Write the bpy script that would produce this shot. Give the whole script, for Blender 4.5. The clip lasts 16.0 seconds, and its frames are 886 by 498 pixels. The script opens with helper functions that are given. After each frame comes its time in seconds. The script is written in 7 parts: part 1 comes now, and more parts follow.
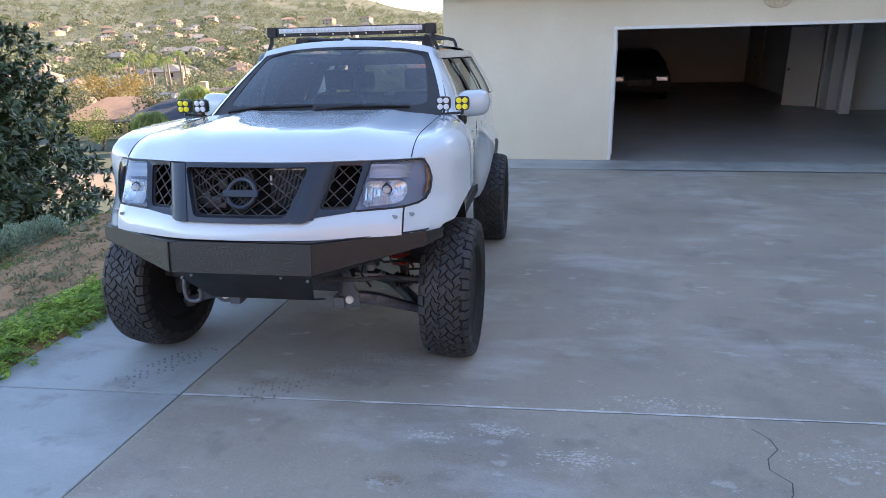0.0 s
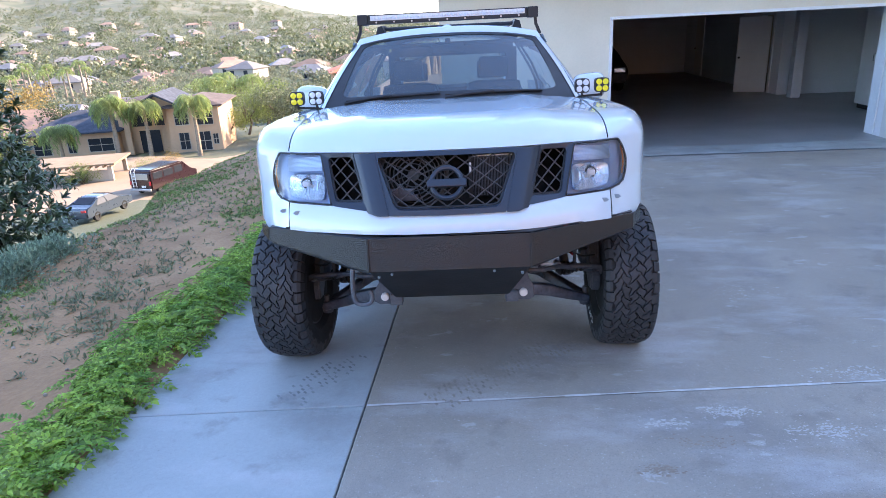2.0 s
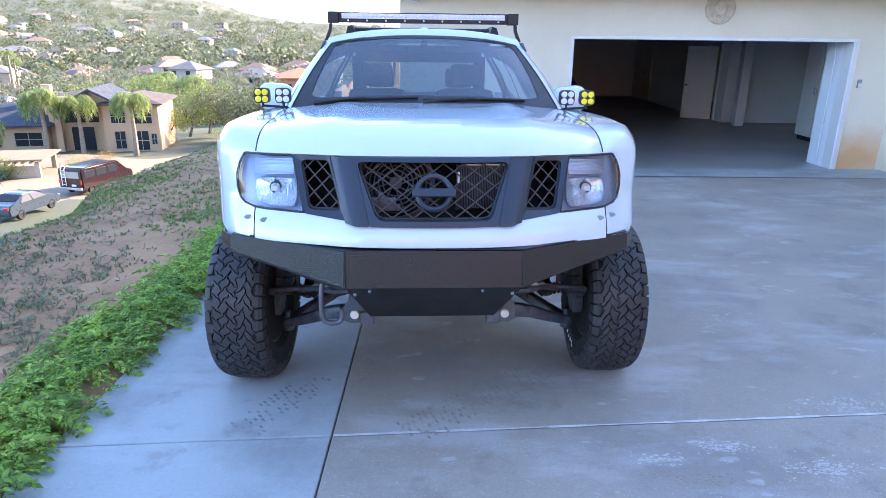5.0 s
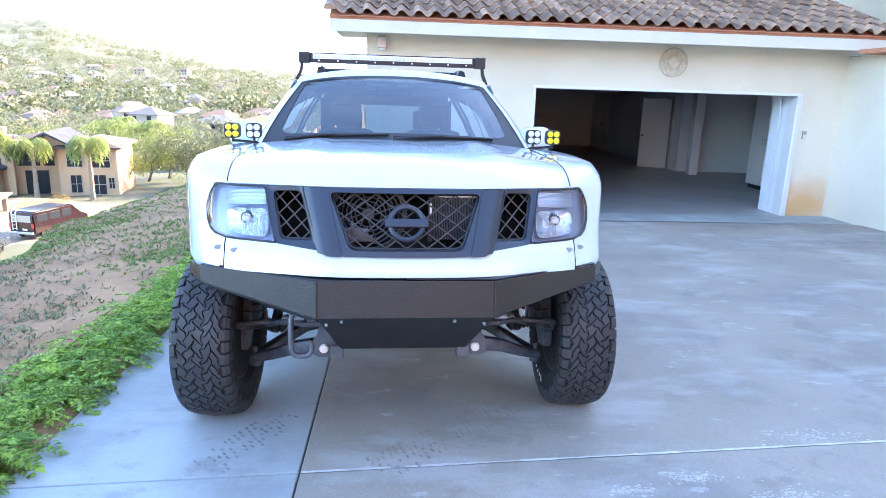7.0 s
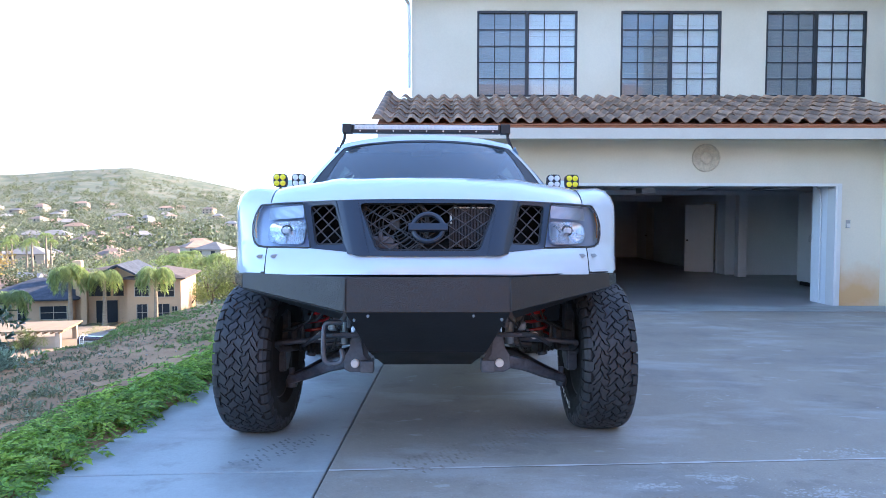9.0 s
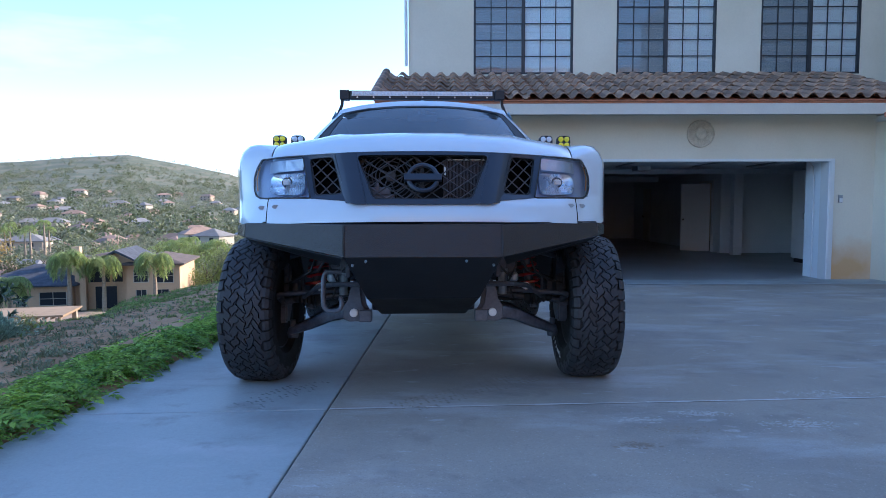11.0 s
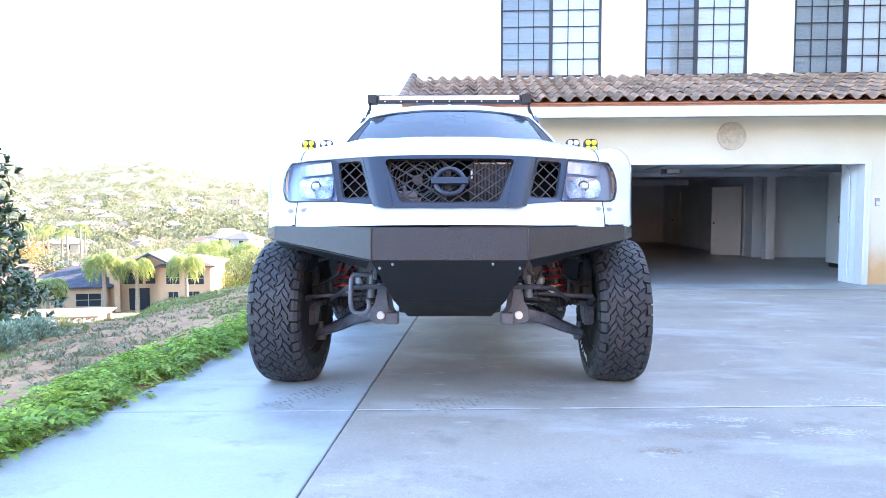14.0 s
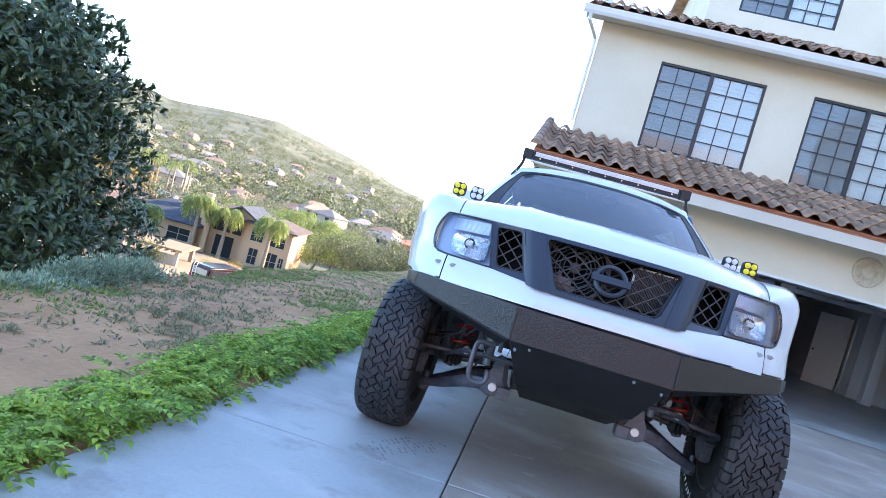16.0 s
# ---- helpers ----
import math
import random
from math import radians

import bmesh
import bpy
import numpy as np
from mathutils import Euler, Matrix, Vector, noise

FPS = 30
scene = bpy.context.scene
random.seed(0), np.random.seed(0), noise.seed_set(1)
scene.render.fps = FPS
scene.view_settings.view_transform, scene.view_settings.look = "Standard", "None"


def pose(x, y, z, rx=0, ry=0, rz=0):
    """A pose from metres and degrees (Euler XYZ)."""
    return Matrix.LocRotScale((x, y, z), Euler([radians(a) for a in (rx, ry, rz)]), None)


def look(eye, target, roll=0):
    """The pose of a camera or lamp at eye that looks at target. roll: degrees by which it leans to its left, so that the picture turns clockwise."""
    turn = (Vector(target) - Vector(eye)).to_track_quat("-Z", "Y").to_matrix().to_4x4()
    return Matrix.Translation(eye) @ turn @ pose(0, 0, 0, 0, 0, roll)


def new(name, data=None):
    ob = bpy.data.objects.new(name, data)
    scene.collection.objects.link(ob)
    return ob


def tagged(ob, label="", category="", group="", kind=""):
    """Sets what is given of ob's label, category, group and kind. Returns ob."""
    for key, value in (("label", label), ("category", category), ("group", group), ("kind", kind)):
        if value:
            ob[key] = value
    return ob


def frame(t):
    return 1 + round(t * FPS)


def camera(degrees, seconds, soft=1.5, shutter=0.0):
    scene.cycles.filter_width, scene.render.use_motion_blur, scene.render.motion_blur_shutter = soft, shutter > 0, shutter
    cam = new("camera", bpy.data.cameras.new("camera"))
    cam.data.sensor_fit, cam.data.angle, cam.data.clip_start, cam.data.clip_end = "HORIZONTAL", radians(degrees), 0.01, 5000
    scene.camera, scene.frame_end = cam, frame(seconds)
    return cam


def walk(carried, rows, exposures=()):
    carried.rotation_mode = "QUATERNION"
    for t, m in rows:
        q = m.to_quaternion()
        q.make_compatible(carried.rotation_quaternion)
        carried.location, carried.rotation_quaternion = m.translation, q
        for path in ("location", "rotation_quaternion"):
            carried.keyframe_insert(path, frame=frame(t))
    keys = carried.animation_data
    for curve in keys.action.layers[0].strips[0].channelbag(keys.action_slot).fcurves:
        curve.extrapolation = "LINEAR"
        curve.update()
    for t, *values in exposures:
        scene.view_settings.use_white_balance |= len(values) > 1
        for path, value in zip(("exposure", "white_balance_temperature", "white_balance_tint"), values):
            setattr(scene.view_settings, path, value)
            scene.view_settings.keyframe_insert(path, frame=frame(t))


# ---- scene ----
cam = camera(69.1, 16.0, 0.6)
METRES, EYE, TILT, LEAN, TURN = 3.5, 1.97, 0.0, 0.0, 8.8
PATH = [
    (0, (0.155, 0.202, 1.954), (-0.22, 2.054, 1.3), -1.7),
    (0.5, (-0.24, 0.135, 1.938), (-0.538, 1.998, 1.274), -3.4),
    (1, (-0.68, 0.172, 1.905), (-0.916, 2.044, 1.241), -1.3),
    (1.5, (-0.997, 0.226, 1.909), (-1.219, 2.103, 1.254), -1.8),
    (2, (-1.315, 0.16, 1.886), (-1.457, 2.043, 1.227), -2.9),
    (2.5, (-1.465, 0.205, 1.865), (-1.484, 2.096, 1.214), -0.9),
    (3, (-1.489, 0.309, 1.859), (-1.48, 2.203, 1.216), 0.1),
    (3.5, (-1.495, 0.358, 1.835), (-1.417, 2.242, 1.169), 1.0),
    (4, (-1.529, 0.376, 1.828), (-1.45, 2.264, 1.174), 1.6),
    (4.2, (-1.521, 0.425, 1.815), (-1.483, 2.322, 1.18), 0.7),
    (6.5, (-1.53, 0.41, 1.812), (-1.487, 2.313, 1.198), 0.9),
    (7, (-1.566, 0.385, 1.745), (-1.413, 2.32, 1.264), 1.8),
    (7.5, (-1.56, 0.289, 1.581), (-1.404, 2.244, 1.189), 2.0),
    (8, (-1.457, 0.229, 1.443), (-1.392, 2.221, 1.27), 0.7),
    (8.2, (-1.431, 0.193, 1.388), (-1.4, 2.19, 1.286), 0.3),
    (10.3, (-1.414, -0.082, 1.022), (-1.442, 1.916, 0.935), 0.2),
    (10.5, (-1.411, -0.078, 1.012), (-1.423, 1.918, 0.886), 0.8),
    (11, (-1.398, -0.104, 1.018), (-1.404, 1.892, 0.885), -0.1),
    (11.5, (-1.399, -0.101, 1.014), (-1.427, 1.895, 0.885), -1.0),
    (12, (-1.403, -0.095, 1.014), (-1.448, 1.9, 0.884), -1.3),
    (12.5, (-1.399, -0.09, 1.009), (-1.431, 1.905, 0.872), -1.3),
    (13, (-1.391, -0.096, 1.013), (-1.407, 1.899, 0.885), -0.3),
    (13.5, (-1.39, -0.101, 1.013), (-1.399, 1.896, 0.892), -0.4),
    (14, (-1.396, -0.123, 1.017), (-1.485, 1.871, 0.895), -0.1),
    (14.5, (-1.441, -0.117, 1.019), (-1.679, 1.865, 0.892), 0.4),
    (15, (-1.549, -0.082, 1.053), (-1.92, 1.88, 0.94), 2.2),
    (15.5, (-1.714, -0.006, 1.145), (-2.114, 1.953, 1.095), 11.5),
    (16, (-1.818, -0.014, 1.229), (-2.142, 1.958, 1.14), 16.0),
]
EXPO = [(0.0, 2.05, 6500, 18), (1.0, 1.8, 6050, 17), (1.5, 1.75, 5800, 19), (2.0, 2.38, 5800, 20), (3.0, 2.52, 5750, 20), (4.0, 2.48, 5600, 20), (6.5, 2.98, 5700, 18), (7.0, 3.15, 5850, 17), (8.0, 3.3, 5900, 17), (10.3, 1.0, 4950, 15), (11.0, 1.45, 5100, 15), (11.5, 1.9, 5350, 15), (12.0, 2.95, 5750, 17), (12.5, 3.4, 5950, 18), (14.5, 3.45, 6050, 18), (15.2, 3.25, 6100, 18), (16.0, 2.5, 5850, 17)]
walk(cam, [(t, look(eye, target, roll)) for t, eye, target, roll in PATH], EXPO)

# ---- world and sun ----
SUN_AZ, SUN_EL = 58.0, 25.0
world = bpy.data.worlds.new("sky")
scene.world = world
world.use_nodes = True
wn = world.node_tree
sky = wn.nodes.new("ShaderNodeTexSky")
sky.sky_type = "NISHITA"
sky.sun_disc = False
sky.sun_elevation, sky.sun_rotation = radians(SUN_EL), radians(SUN_AZ)
sky.air_density, sky.dust_density, sky.ozone_density = 1.0, 0.35, 1.0
wn.nodes["Background"].inputs[1].default_value = 0.15
# thin streaks of high cloud
wtc, wmp, wnz, wrg, wmx = (wn.nodes.new("ShaderNode" + k) for k in ("TexCoord", "Mapping", "TexNoise", "MapRange", "Mix"))
wmp.inputs["Scale"].default_value = (1.2, 1.2, 5.0)
wnz.inputs["Scale"].default_value, wnz.inputs["Detail"].default_value, wnz.inputs["Roughness"].default_value = 2.2, 9, 0.55
wrg.inputs[1].default_value, wrg.inputs[2].default_value, wrg.inputs[4].default_value = 0.56, 0.80, 0.20
wmx.data_type = "RGBA"
wmx.inputs[7].default_value = (6.5, 6.4, 6.3, 1)
wn.links.new(wtc.outputs["Generated"], wmp.inputs[0])
wn.links.new(wmp.outputs[0], wnz.inputs["Vector"])
wn.links.new(wnz.outputs["Fac"], wrg.inputs[0])
wn.links.new(wrg.outputs[0], wmx.inputs[0])
wn.links.new(sky.outputs[0], wmx.inputs[6])
wn.links.new(wmx.outputs[2], wn.nodes["Background"].inputs[0])
sun = new("sun", bpy.data.lights.new("sun", "SUN"))
sun.data.energy, sun.data.angle, sun.data.color = 4.4, radians(0.5), (1.0, 0.78, 0.50)
saz, sel = radians(SUN_AZ), radians(SUN_EL)
sun.matrix_world = look((60 * math.sin(saz), 60 * math.cos(saz), 60 * math.tan(sel)), (0, 0, 0))


# ---- materials ----
def mat(name, col, rough=0.6, metal=0.0, vary=0.15, scale=6.0, fine=60.0, bump=0.0, bscale=80.0, piece=0.0, spec=0.5,
        col2=None, coat=0.0, rvar=0.1, island=False, coords="Object", stretch=(1, 1, 1)):
    """Two scales of colour noise, roughness wear and a bump."""
    m = bpy.data.materials.new(name)
    m.use_nodes = True
    nt = m.node_tree
    N, L = nt.nodes, nt.links
    b = N["Principled BSDF"]
    b.inputs["Metallic"].default_value = metal
    b.inputs["Specular IOR Level"].default_value = spec
    b.inputs["Coat Weight"].default_value = coat
    b.inputs["Coat Roughness"].default_value = 0.05
    tc = N.new("ShaderNodeTexCoord")
    mp = N.new("ShaderNodeMapping")
    mp.inputs["Scale"].default_value = stretch
    L.new(tc.outputs[coords], mp.inputs[0])
    n1, n2 = N.new("ShaderNodeTexNoise"), N.new("ShaderNodeTexNoise")
    n1.inputs["Scale"].default_value, n2.inputs["Scale"].default_value = scale, fine
    n1.inputs["Detail"].default_value, n2.inputs["Detail"].default_value = 6, 4
    L.new(mp.outputs[0], n1.inputs["Vector"])
    L.new(mp.outputs[0], n2.inputs["Vector"])
    mix = N.new("ShaderNodeMix")
    mix.data_type = "RGBA"
    ramp = N.new("ShaderNodeMapRange")
    ramp.inputs[1].default_value, ramp.inputs[2].default_value = 0.35, 0.65
    L.new(n1.outputs["Fac"], ramp.inputs[0])
    c2 = col2 or tuple(c * (1 - vary) for c in col)
    mix.inputs[6].default_value, mix.inputs[7].default_value = (*col, 1), (*c2, 1)
    L.new(ramp.outputs[0], mix.inputs[0])
    hsv = N.new("ShaderNodeHueSaturation")
    L.new(mix.outputs[2], hsv.inputs["Color"])
    val = N.new("ShaderNodeMapRange")
    val.inputs[3].default_value, val.inputs[4].default_value = 1 - vary, 1 + vary
    L.new(n2.outputs["Fac"], val.inputs[0])
    if piece:
        src = N.new("ShaderNodeNewGeometry").outputs["Random Per Island"] if island else N.new("ShaderNodeObjectInfo").outputs["Random"]
        pr = N.new("ShaderNodeMapRange")
        pr.inputs[3].default_value, pr.inputs[4].default_value = 1 - piece, 1 + piece
        L.new(src, pr.inputs[0])
        mu = N.new("ShaderNodeMath")
        mu.operation = "MULTIPLY"
        L.new(val.outputs[0], mu.inputs[0])
        L.new(pr.outputs[0], mu.inputs[1])
        L.new(mu.outputs[0], hsv.inputs["Value"])
    else:
        L.new(val.outputs[0], hsv.inputs["Value"])
    L.new(hsv.outputs[0], b.inputs["Base Color"])
    rr = N.new("ShaderNodeMapRange")
    rr.inputs[3].default_value, rr.inputs[4].default_value = max(0.02, rough - rvar), min(1, rough + rvar)
    L.new(n1.outputs["Fac"], rr.inputs[0])
    L.new(rr.outputs[0], b.inputs["Roughness"])
    if bump:
        n3 = N.new("ShaderNodeTexNoise")
        n3.inputs["Scale"].default_value, n3.inputs["Detail"].default_value = bscale, 5
        L.new(mp.outputs[0], n3.inputs["Vector"])
        bp = N.new("ShaderNodeBump")
        bp.inputs["Strength"].default_value, bp.inputs["Distance"].default_value = bump, 0.01
        L.new(n3.outputs["Fac"], bp.inputs["Height"])
        L.new(bp.outputs[0], b.inputs["Normal"])
    return m


def glass(name, col=(1, 1, 1), rough=0.0, veil=0.0, ior=1.52):
    """A thin pane: clear tint with a glossy face, and a pale painted sky sheen if asked."""
    m = bpy.data.materials.new(name)
    m.use_nodes = True
    nt = m.node_tree
    N, L = nt.nodes, nt.links
    N.remove(N["Principled BSDF"])
    tr, gl, mx, fr = N.new("ShaderNodeBsdfTransparent"), N.new("ShaderNodeBsdfGlossy"), N.new("ShaderNodeMixShader"), N.new("ShaderNodeFresnel")
    fr.inputs[0].default_value = ior
    tr.inputs[0].default_value = (*col, 1)
    gl.inputs["Roughness"].default_value = rough
    L.new(fr.outputs[0], mx.inputs[0])
    L.new(tr.outputs[0], mx.inputs[1])
    L.new(gl.outputs[0], mx.inputs[2])
    # bluish diffuse layer stands in for sky reflected in the pane
    if veil:
        df, m2 = N.new("ShaderNodeBsdfDiffuse"), N.new("ShaderNodeMixShader")
        df.inputs[0].default_value = (0.45, 0.52, 0.58, 1)
        nz, rg = N.new("ShaderNodeTexNoise"), N.new("ShaderNodeMapRange")
        nz.inputs["Scale"].default_value, nz.inputs["Detail"].default_value = 3.0, 6
        rg.inputs[3].default_value, rg.inputs[4].default_value = veil * 0.6, veil * 1.4
        L.new(nz.outputs["Fac"], rg.inputs[0])
        L.new(rg.outputs[0], m2.inputs[0])
        L.new(mx.outputs[0], m2.inputs[1])
        L.new(df.outputs[0], m2.inputs[2])
        mx = m2
    L.new(mx.outputs[0], N["Material Output"].inputs[0])
    return m


def leafmat(name, col, col2, trans=0.3, piece=0.3, rough=0.5):
    m = mat(name, col, rough, col2=col2, vary=0.15, scale=3.0, fine=20, piece=piece, island=True)
    nt = m.node_tree
    N, L = nt.nodes, nt.links
    b = N["Principled BSDF"]
    t = N.new("ShaderNodeBsdfTranslucent")
    src = b.inputs["Base Color"].links[0].from_socket
    L.new(src, t.inputs[0])
    mx = N.new("ShaderNodeMixShader")
    mx.inputs[0].default_value = trans
    L.new(b.outputs[0], mx.inputs[1])
    L.new(t.outputs[0], mx.inputs[2])
    L.new(mx.outputs[0], N["Material Output"].inputs[0])
    return m


M = {}
M["stucco"] = mat("stucco", (0.75, 0.68, 0.535), 0.9, vary=0.05, scale=0.8, fine=30, bump=0.25, bscale=120, col2=(0.69, 0.62, 0.475))
M["fascia"] = mat("fascia", (0.66, 0.61, 0.52), 0.7, vary=0.06, scale=2, fine=40, bump=0.05)
M["trim"] = mat("trim_paint", (0.74, 0.73, 0.70), 0.5, vary=0.04, scale=3, fine=50)
M["tile"] = mat("roof_tile", (0.40, 0.245, 0.145), 0.85, vary=0.35, scale=5, fine=40, bump=0.4, bscale=60, piece=0.4, col2=(0.20, 0.14, 0.10))
M["terracotta"] = mat("terracotta", (0.52, 0.22, 0.12), 0.85, vary=0.2, scale=6, fine=50, bump=0.2)
M["bronze"] = mat("bronze_frame", (0.028, 0.03, 0.035), 0.4, vary=0.15)
M["pane"] = glass("window_glass", (0.92, 0.95, 0.96))
M["blind"] = mat("blind", (0.88, 0.88, 0.87), 0.7, vary=0.03, scale=2, fine=30)
M["screen"] = mat("insect_screen", (0.33, 0.34, 0.36), 0.8, vary=0.06, scale=3, fine=80)
M["gutter"] = mat("gutter", (0.72, 0.72, 0.7), 0.35, vary=0.05)


def concrete(name, col, col2, scuff):
    """Broom-finished slab: cloudy stains, pale scuffs and dark spots."""
    m = mat(name, col, 0.72, vary=0.10, scale=0.7, fine=55, bump=0.15, bscale=160, col2=col2, piece=0.02)
    nt = m.node_tree
    N, L = nt.nodes, nt.links
    b = N["Principled BSDF"]
    src = b.inputs["Base Color"].links[0].from_socket
    tc = N.new("ShaderNodeTexCoord")
    for sc, stretch, lo, hi, colr, amount in ((1.7, (1, 1, 1), 0.60, 0.70, (0.47, 0.46, 0.45), scuff * 0.6), (1.1, (1, 1, 1), 0.50, 0.66, (0.20, 0.185, 0.165), 0.55), (0.45, (1, 1, 1), 0.48, 0.62, (0.25, 0.235, 0.215), 0.5), (0.8, (1, 2.2, 1), 0.52, 0.64, (0.55, 0.55, 0.55), 0.35), (2.6, (1, 1, 1), 0.58, 0.66, (0.17, 0.15, 0.13), 0.35), (14.0, (1, 1, 1), 0.70, 0.76, (0.12, 0.11, 0.10), 0.45), (5.0, (0.8, 1.5, 1), 0.64, 0.67, (0.58, 0.57, 0.56), scuff * 0.6), (150.0, (1, 1, 1), 0.52, 0.75, (0.13, 0.12, 0.11), 0.12 + scuff), (95.0, (1, 1, 1), 0.60, 0.75, (0.72, 0.70, 0.67), 0.1 + scuff)):
        mp = N.new("ShaderNodeMapping")
        mp.inputs["Scale"].default_value = stretch
        mp.inputs["Location"].default_value = (sc, sc * 2, 0)
        L.new(tc.outputs["Object"], mp.inputs[0])
        n = N.new("ShaderNodeTexNoise")
        n.inputs["Scale"].default_value, n.inputs["Detail"].default_value, n.inputs["Roughness"].default_value = sc, 9, 0.62
        L.new(mp.outputs[0], n.inputs["Vector"])
        r = N.new("ShaderNodeMapRange")
        r.inputs[1].default_value, r.inputs[2].default_value, r.inputs[4].default_value = lo, hi, amount
        L.new(n.outputs["Fac"], r.inputs[0])
        mx = N.new("ShaderNodeMix")
        mx.data_type = "RGBA"
        mx.inputs[7].default_value = (*colr, 1)
        L.new(r.outputs[0], mx.inputs[0])
        L.new(src, mx.inputs[6])
        src = mx.outputs[2]
    L.new(src, b.inputs["Base Color"])
    return m


M["concrete"] = concrete("concrete_slab", (0.375, 0.405, 0.392), (0.325, 0.35, 0.338), 0.15)
M["concrete_brown"] = concrete("brown_concrete_slab", (0.365, 0.325, 0.265), (0.285, 0.25, 0.20), 0.55)
M["medallion"] = mat("medallion_plaster", (0.63, 0.55, 0.41), 0.9, vary=0.2, scale=14, fine=40, bump=0.6, bscale=40)
M["garage_floor"] = mat("garage_floor", (0.34, 0.335, 0.325), 0.36, vary=0.15, scale=0.9, fine=20, rvar=0.04, col2=(0.28, 0.275, 0.26))
M["garage_wall"] = mat("garage_wall", (0.81, 0.835, 0.85), 0.85, vary=0.05, scale=0.9, fine=20)
M["door_white"] = mat("door_white", (0.78, 0.77, 0.74), 0.5, vary=0.03)
M["steel"] = mat("steel", (0.45, 0.45, 0.46), 0.4, 0.9, vary=0.15)
M["black_plastic"] = mat("black_plastic", (0.02, 0.02, 0.021), 0.55, vary=0.2, bump=0.05, bscale=300)
M["joint"] = mat("joint_filler", (0.10, 0.095, 0.09), 0.95, vary=0.25, scale=4, fine=80)
M["chalk"] = mat("chalky_seal", (0.62, 0.61, 0.58), 0.9, vary=0.25, scale=9, fine=60)


# ---- building helpers ----
def quad_box(bm, x0, x1, y0, y1, z0, z1, m=None):
    v = [bm.verts.new((m @ Vector(p)) if m else p) for p in ((x0, y0, z0), (x1, y0, z0), (x1, y1, z0), (x0, y1, z0), (x0, y0, z1), (x1, y0, z1), (x1, y1, z1), (x0, y1, z1))]
    for f in ((0, 3, 2, 1), (4, 5, 6, 7), (0, 1, 5, 4), (1, 2, 6, 5), (2, 3, 7, 6), (3, 0, 4, 7)):
        bm.faces.new([v[i] for i in f])
    return v


def boxes(*bs, bevel=0.0):
    bm = bmesh.new()
    for b in bs:
        quad_box(bm, *b)
    if bevel:
        bmesh.ops.bevel(bm, geom=bm.edges[:], offset=bevel, segments=2, affect="EDGES", profile=0.6)
    return bm


def hull_prism(bm, poly, axis, a, b, m=None):
    """A flat outline pushed from a to b along an axis (0 x, 1 y, 2 z)."""
    def put(p, d):
        q = [p[0], p[1]]
        q.insert(axis, d)
        return bm.verts.new((m @ Vector(q)) if m else q)
    A, B = [put(p, a) for p in poly], [put(p, b) for p in poly]
    n = len(poly)
    bm.faces.new(A)
    bm.faces.new(B[::-1])
    for i in range(n):
        bm.faces.new((A[i], B[i], B[(i + 1) % n], A[(i + 1) % n]))


def rod(bm, p0, p1, r0, r1=None, seg=10, cap=True):
    p0, p1 = Vector(p0), Vector(p1)
    r1 = r0 if r1 is None else r1
    d = (p1 - p0).normalized()
    a = d.orthogonal().normalized()
    b = d.cross(a)
    R = [[bm.verts.new(p + (a * math.cos(2 * math.pi * i / seg) + b * math.sin(2 * math.pi * i / seg)) * r) for i in range(seg)] for p, r in ((p0, r0), (p1, r1))]
    for i in range(seg):
        bm.faces.new((R[0][i], R[0][(i + 1) % seg], R[1][(i + 1) % seg], R[1][i]))
    if cap:
        bm.faces.new(R[0][::-1])
        bm.faces.new(R[1])


def tube(bm, pts, r, seg=8, closed=False):
    """A round bar along a line of points; r a number or one for each point."""
    P = [Vector(p) for p in pts]
    n = len(P)
    rings = []
    ref = None
    for i, p in enumerate(P):
        d = (P[(i + 1) % n] - P[i - 1]) if closed else (P[min(i + 1, n - 1)] - P[max(i - 1, 0)])
        d.normalize()
        a = d.orthogonal().normalized() if ref is None else (ref - d * ref.dot(d)).normalized()
        ref = a
        b = d.cross(a)
        rr = r[i] if isinstance(r, (list, tuple)) else r
        rings.append([bm.verts.new(p + (a * math.cos(2 * math.pi * k / seg) + b * math.sin(2 * math.pi * k / seg)) * rr) for k in range(seg)])
    for i in range(n if closed else n - 1):
        A, B = rings[i], rings[(i + 1) % n]
        for k in range(seg):
            bm.faces.new((A[k], A[(k + 1) % seg], B[(k + 1) % seg], B[k]))
    if not closed:
        bm.faces.new(rings[0][::-1])
        bm.faces.new(rings[-1])


def lathe(bm, prof, seg=24, m=None, axis="x", closed=False):
    """Spin (along, radius) pairs round an axis."""
    rings = []
    for a, r in prof:
        ring = []
        for k in range(seg):
            t = 2 * math.pi * k / seg
            c, s = r * math.cos(t), r * math.sin(t)
            p = {"x": (a, c, s), "y": (c, a, s), "z": (c, s, a)}[axis]
            ring.append(bm.verts.new((m @ Vector(p)) if m else p))
        rings.append(ring)
    n = len(rings)
    for i in range(n if closed else n - 1):
        A, B = rings[i], rings[(i + 1) % n]
        for k in range(seg):
            bm.faces.new((A[k], A[(k + 1) % seg], B[(k + 1) % seg], B[k]))
    if not closed:
        bm.faces.new(rings[0])
        bm.faces.new(rings[-1][::-1])


def grid(bm, nu, nv, f):
    """A surface of nu x nv cells from f(u, v), u and v in 0..1."""
    V = [[bm.verts.new(f(i / nu, j / nv)) for j in range(nv + 1)] for i in range(nu + 1)]
    for i in range(nu):
        for j in range(nv):
            bm.faces.new((V[i][j], V[i + 1][j], V[i + 1][j + 1], V[i][j + 1]))
    return V


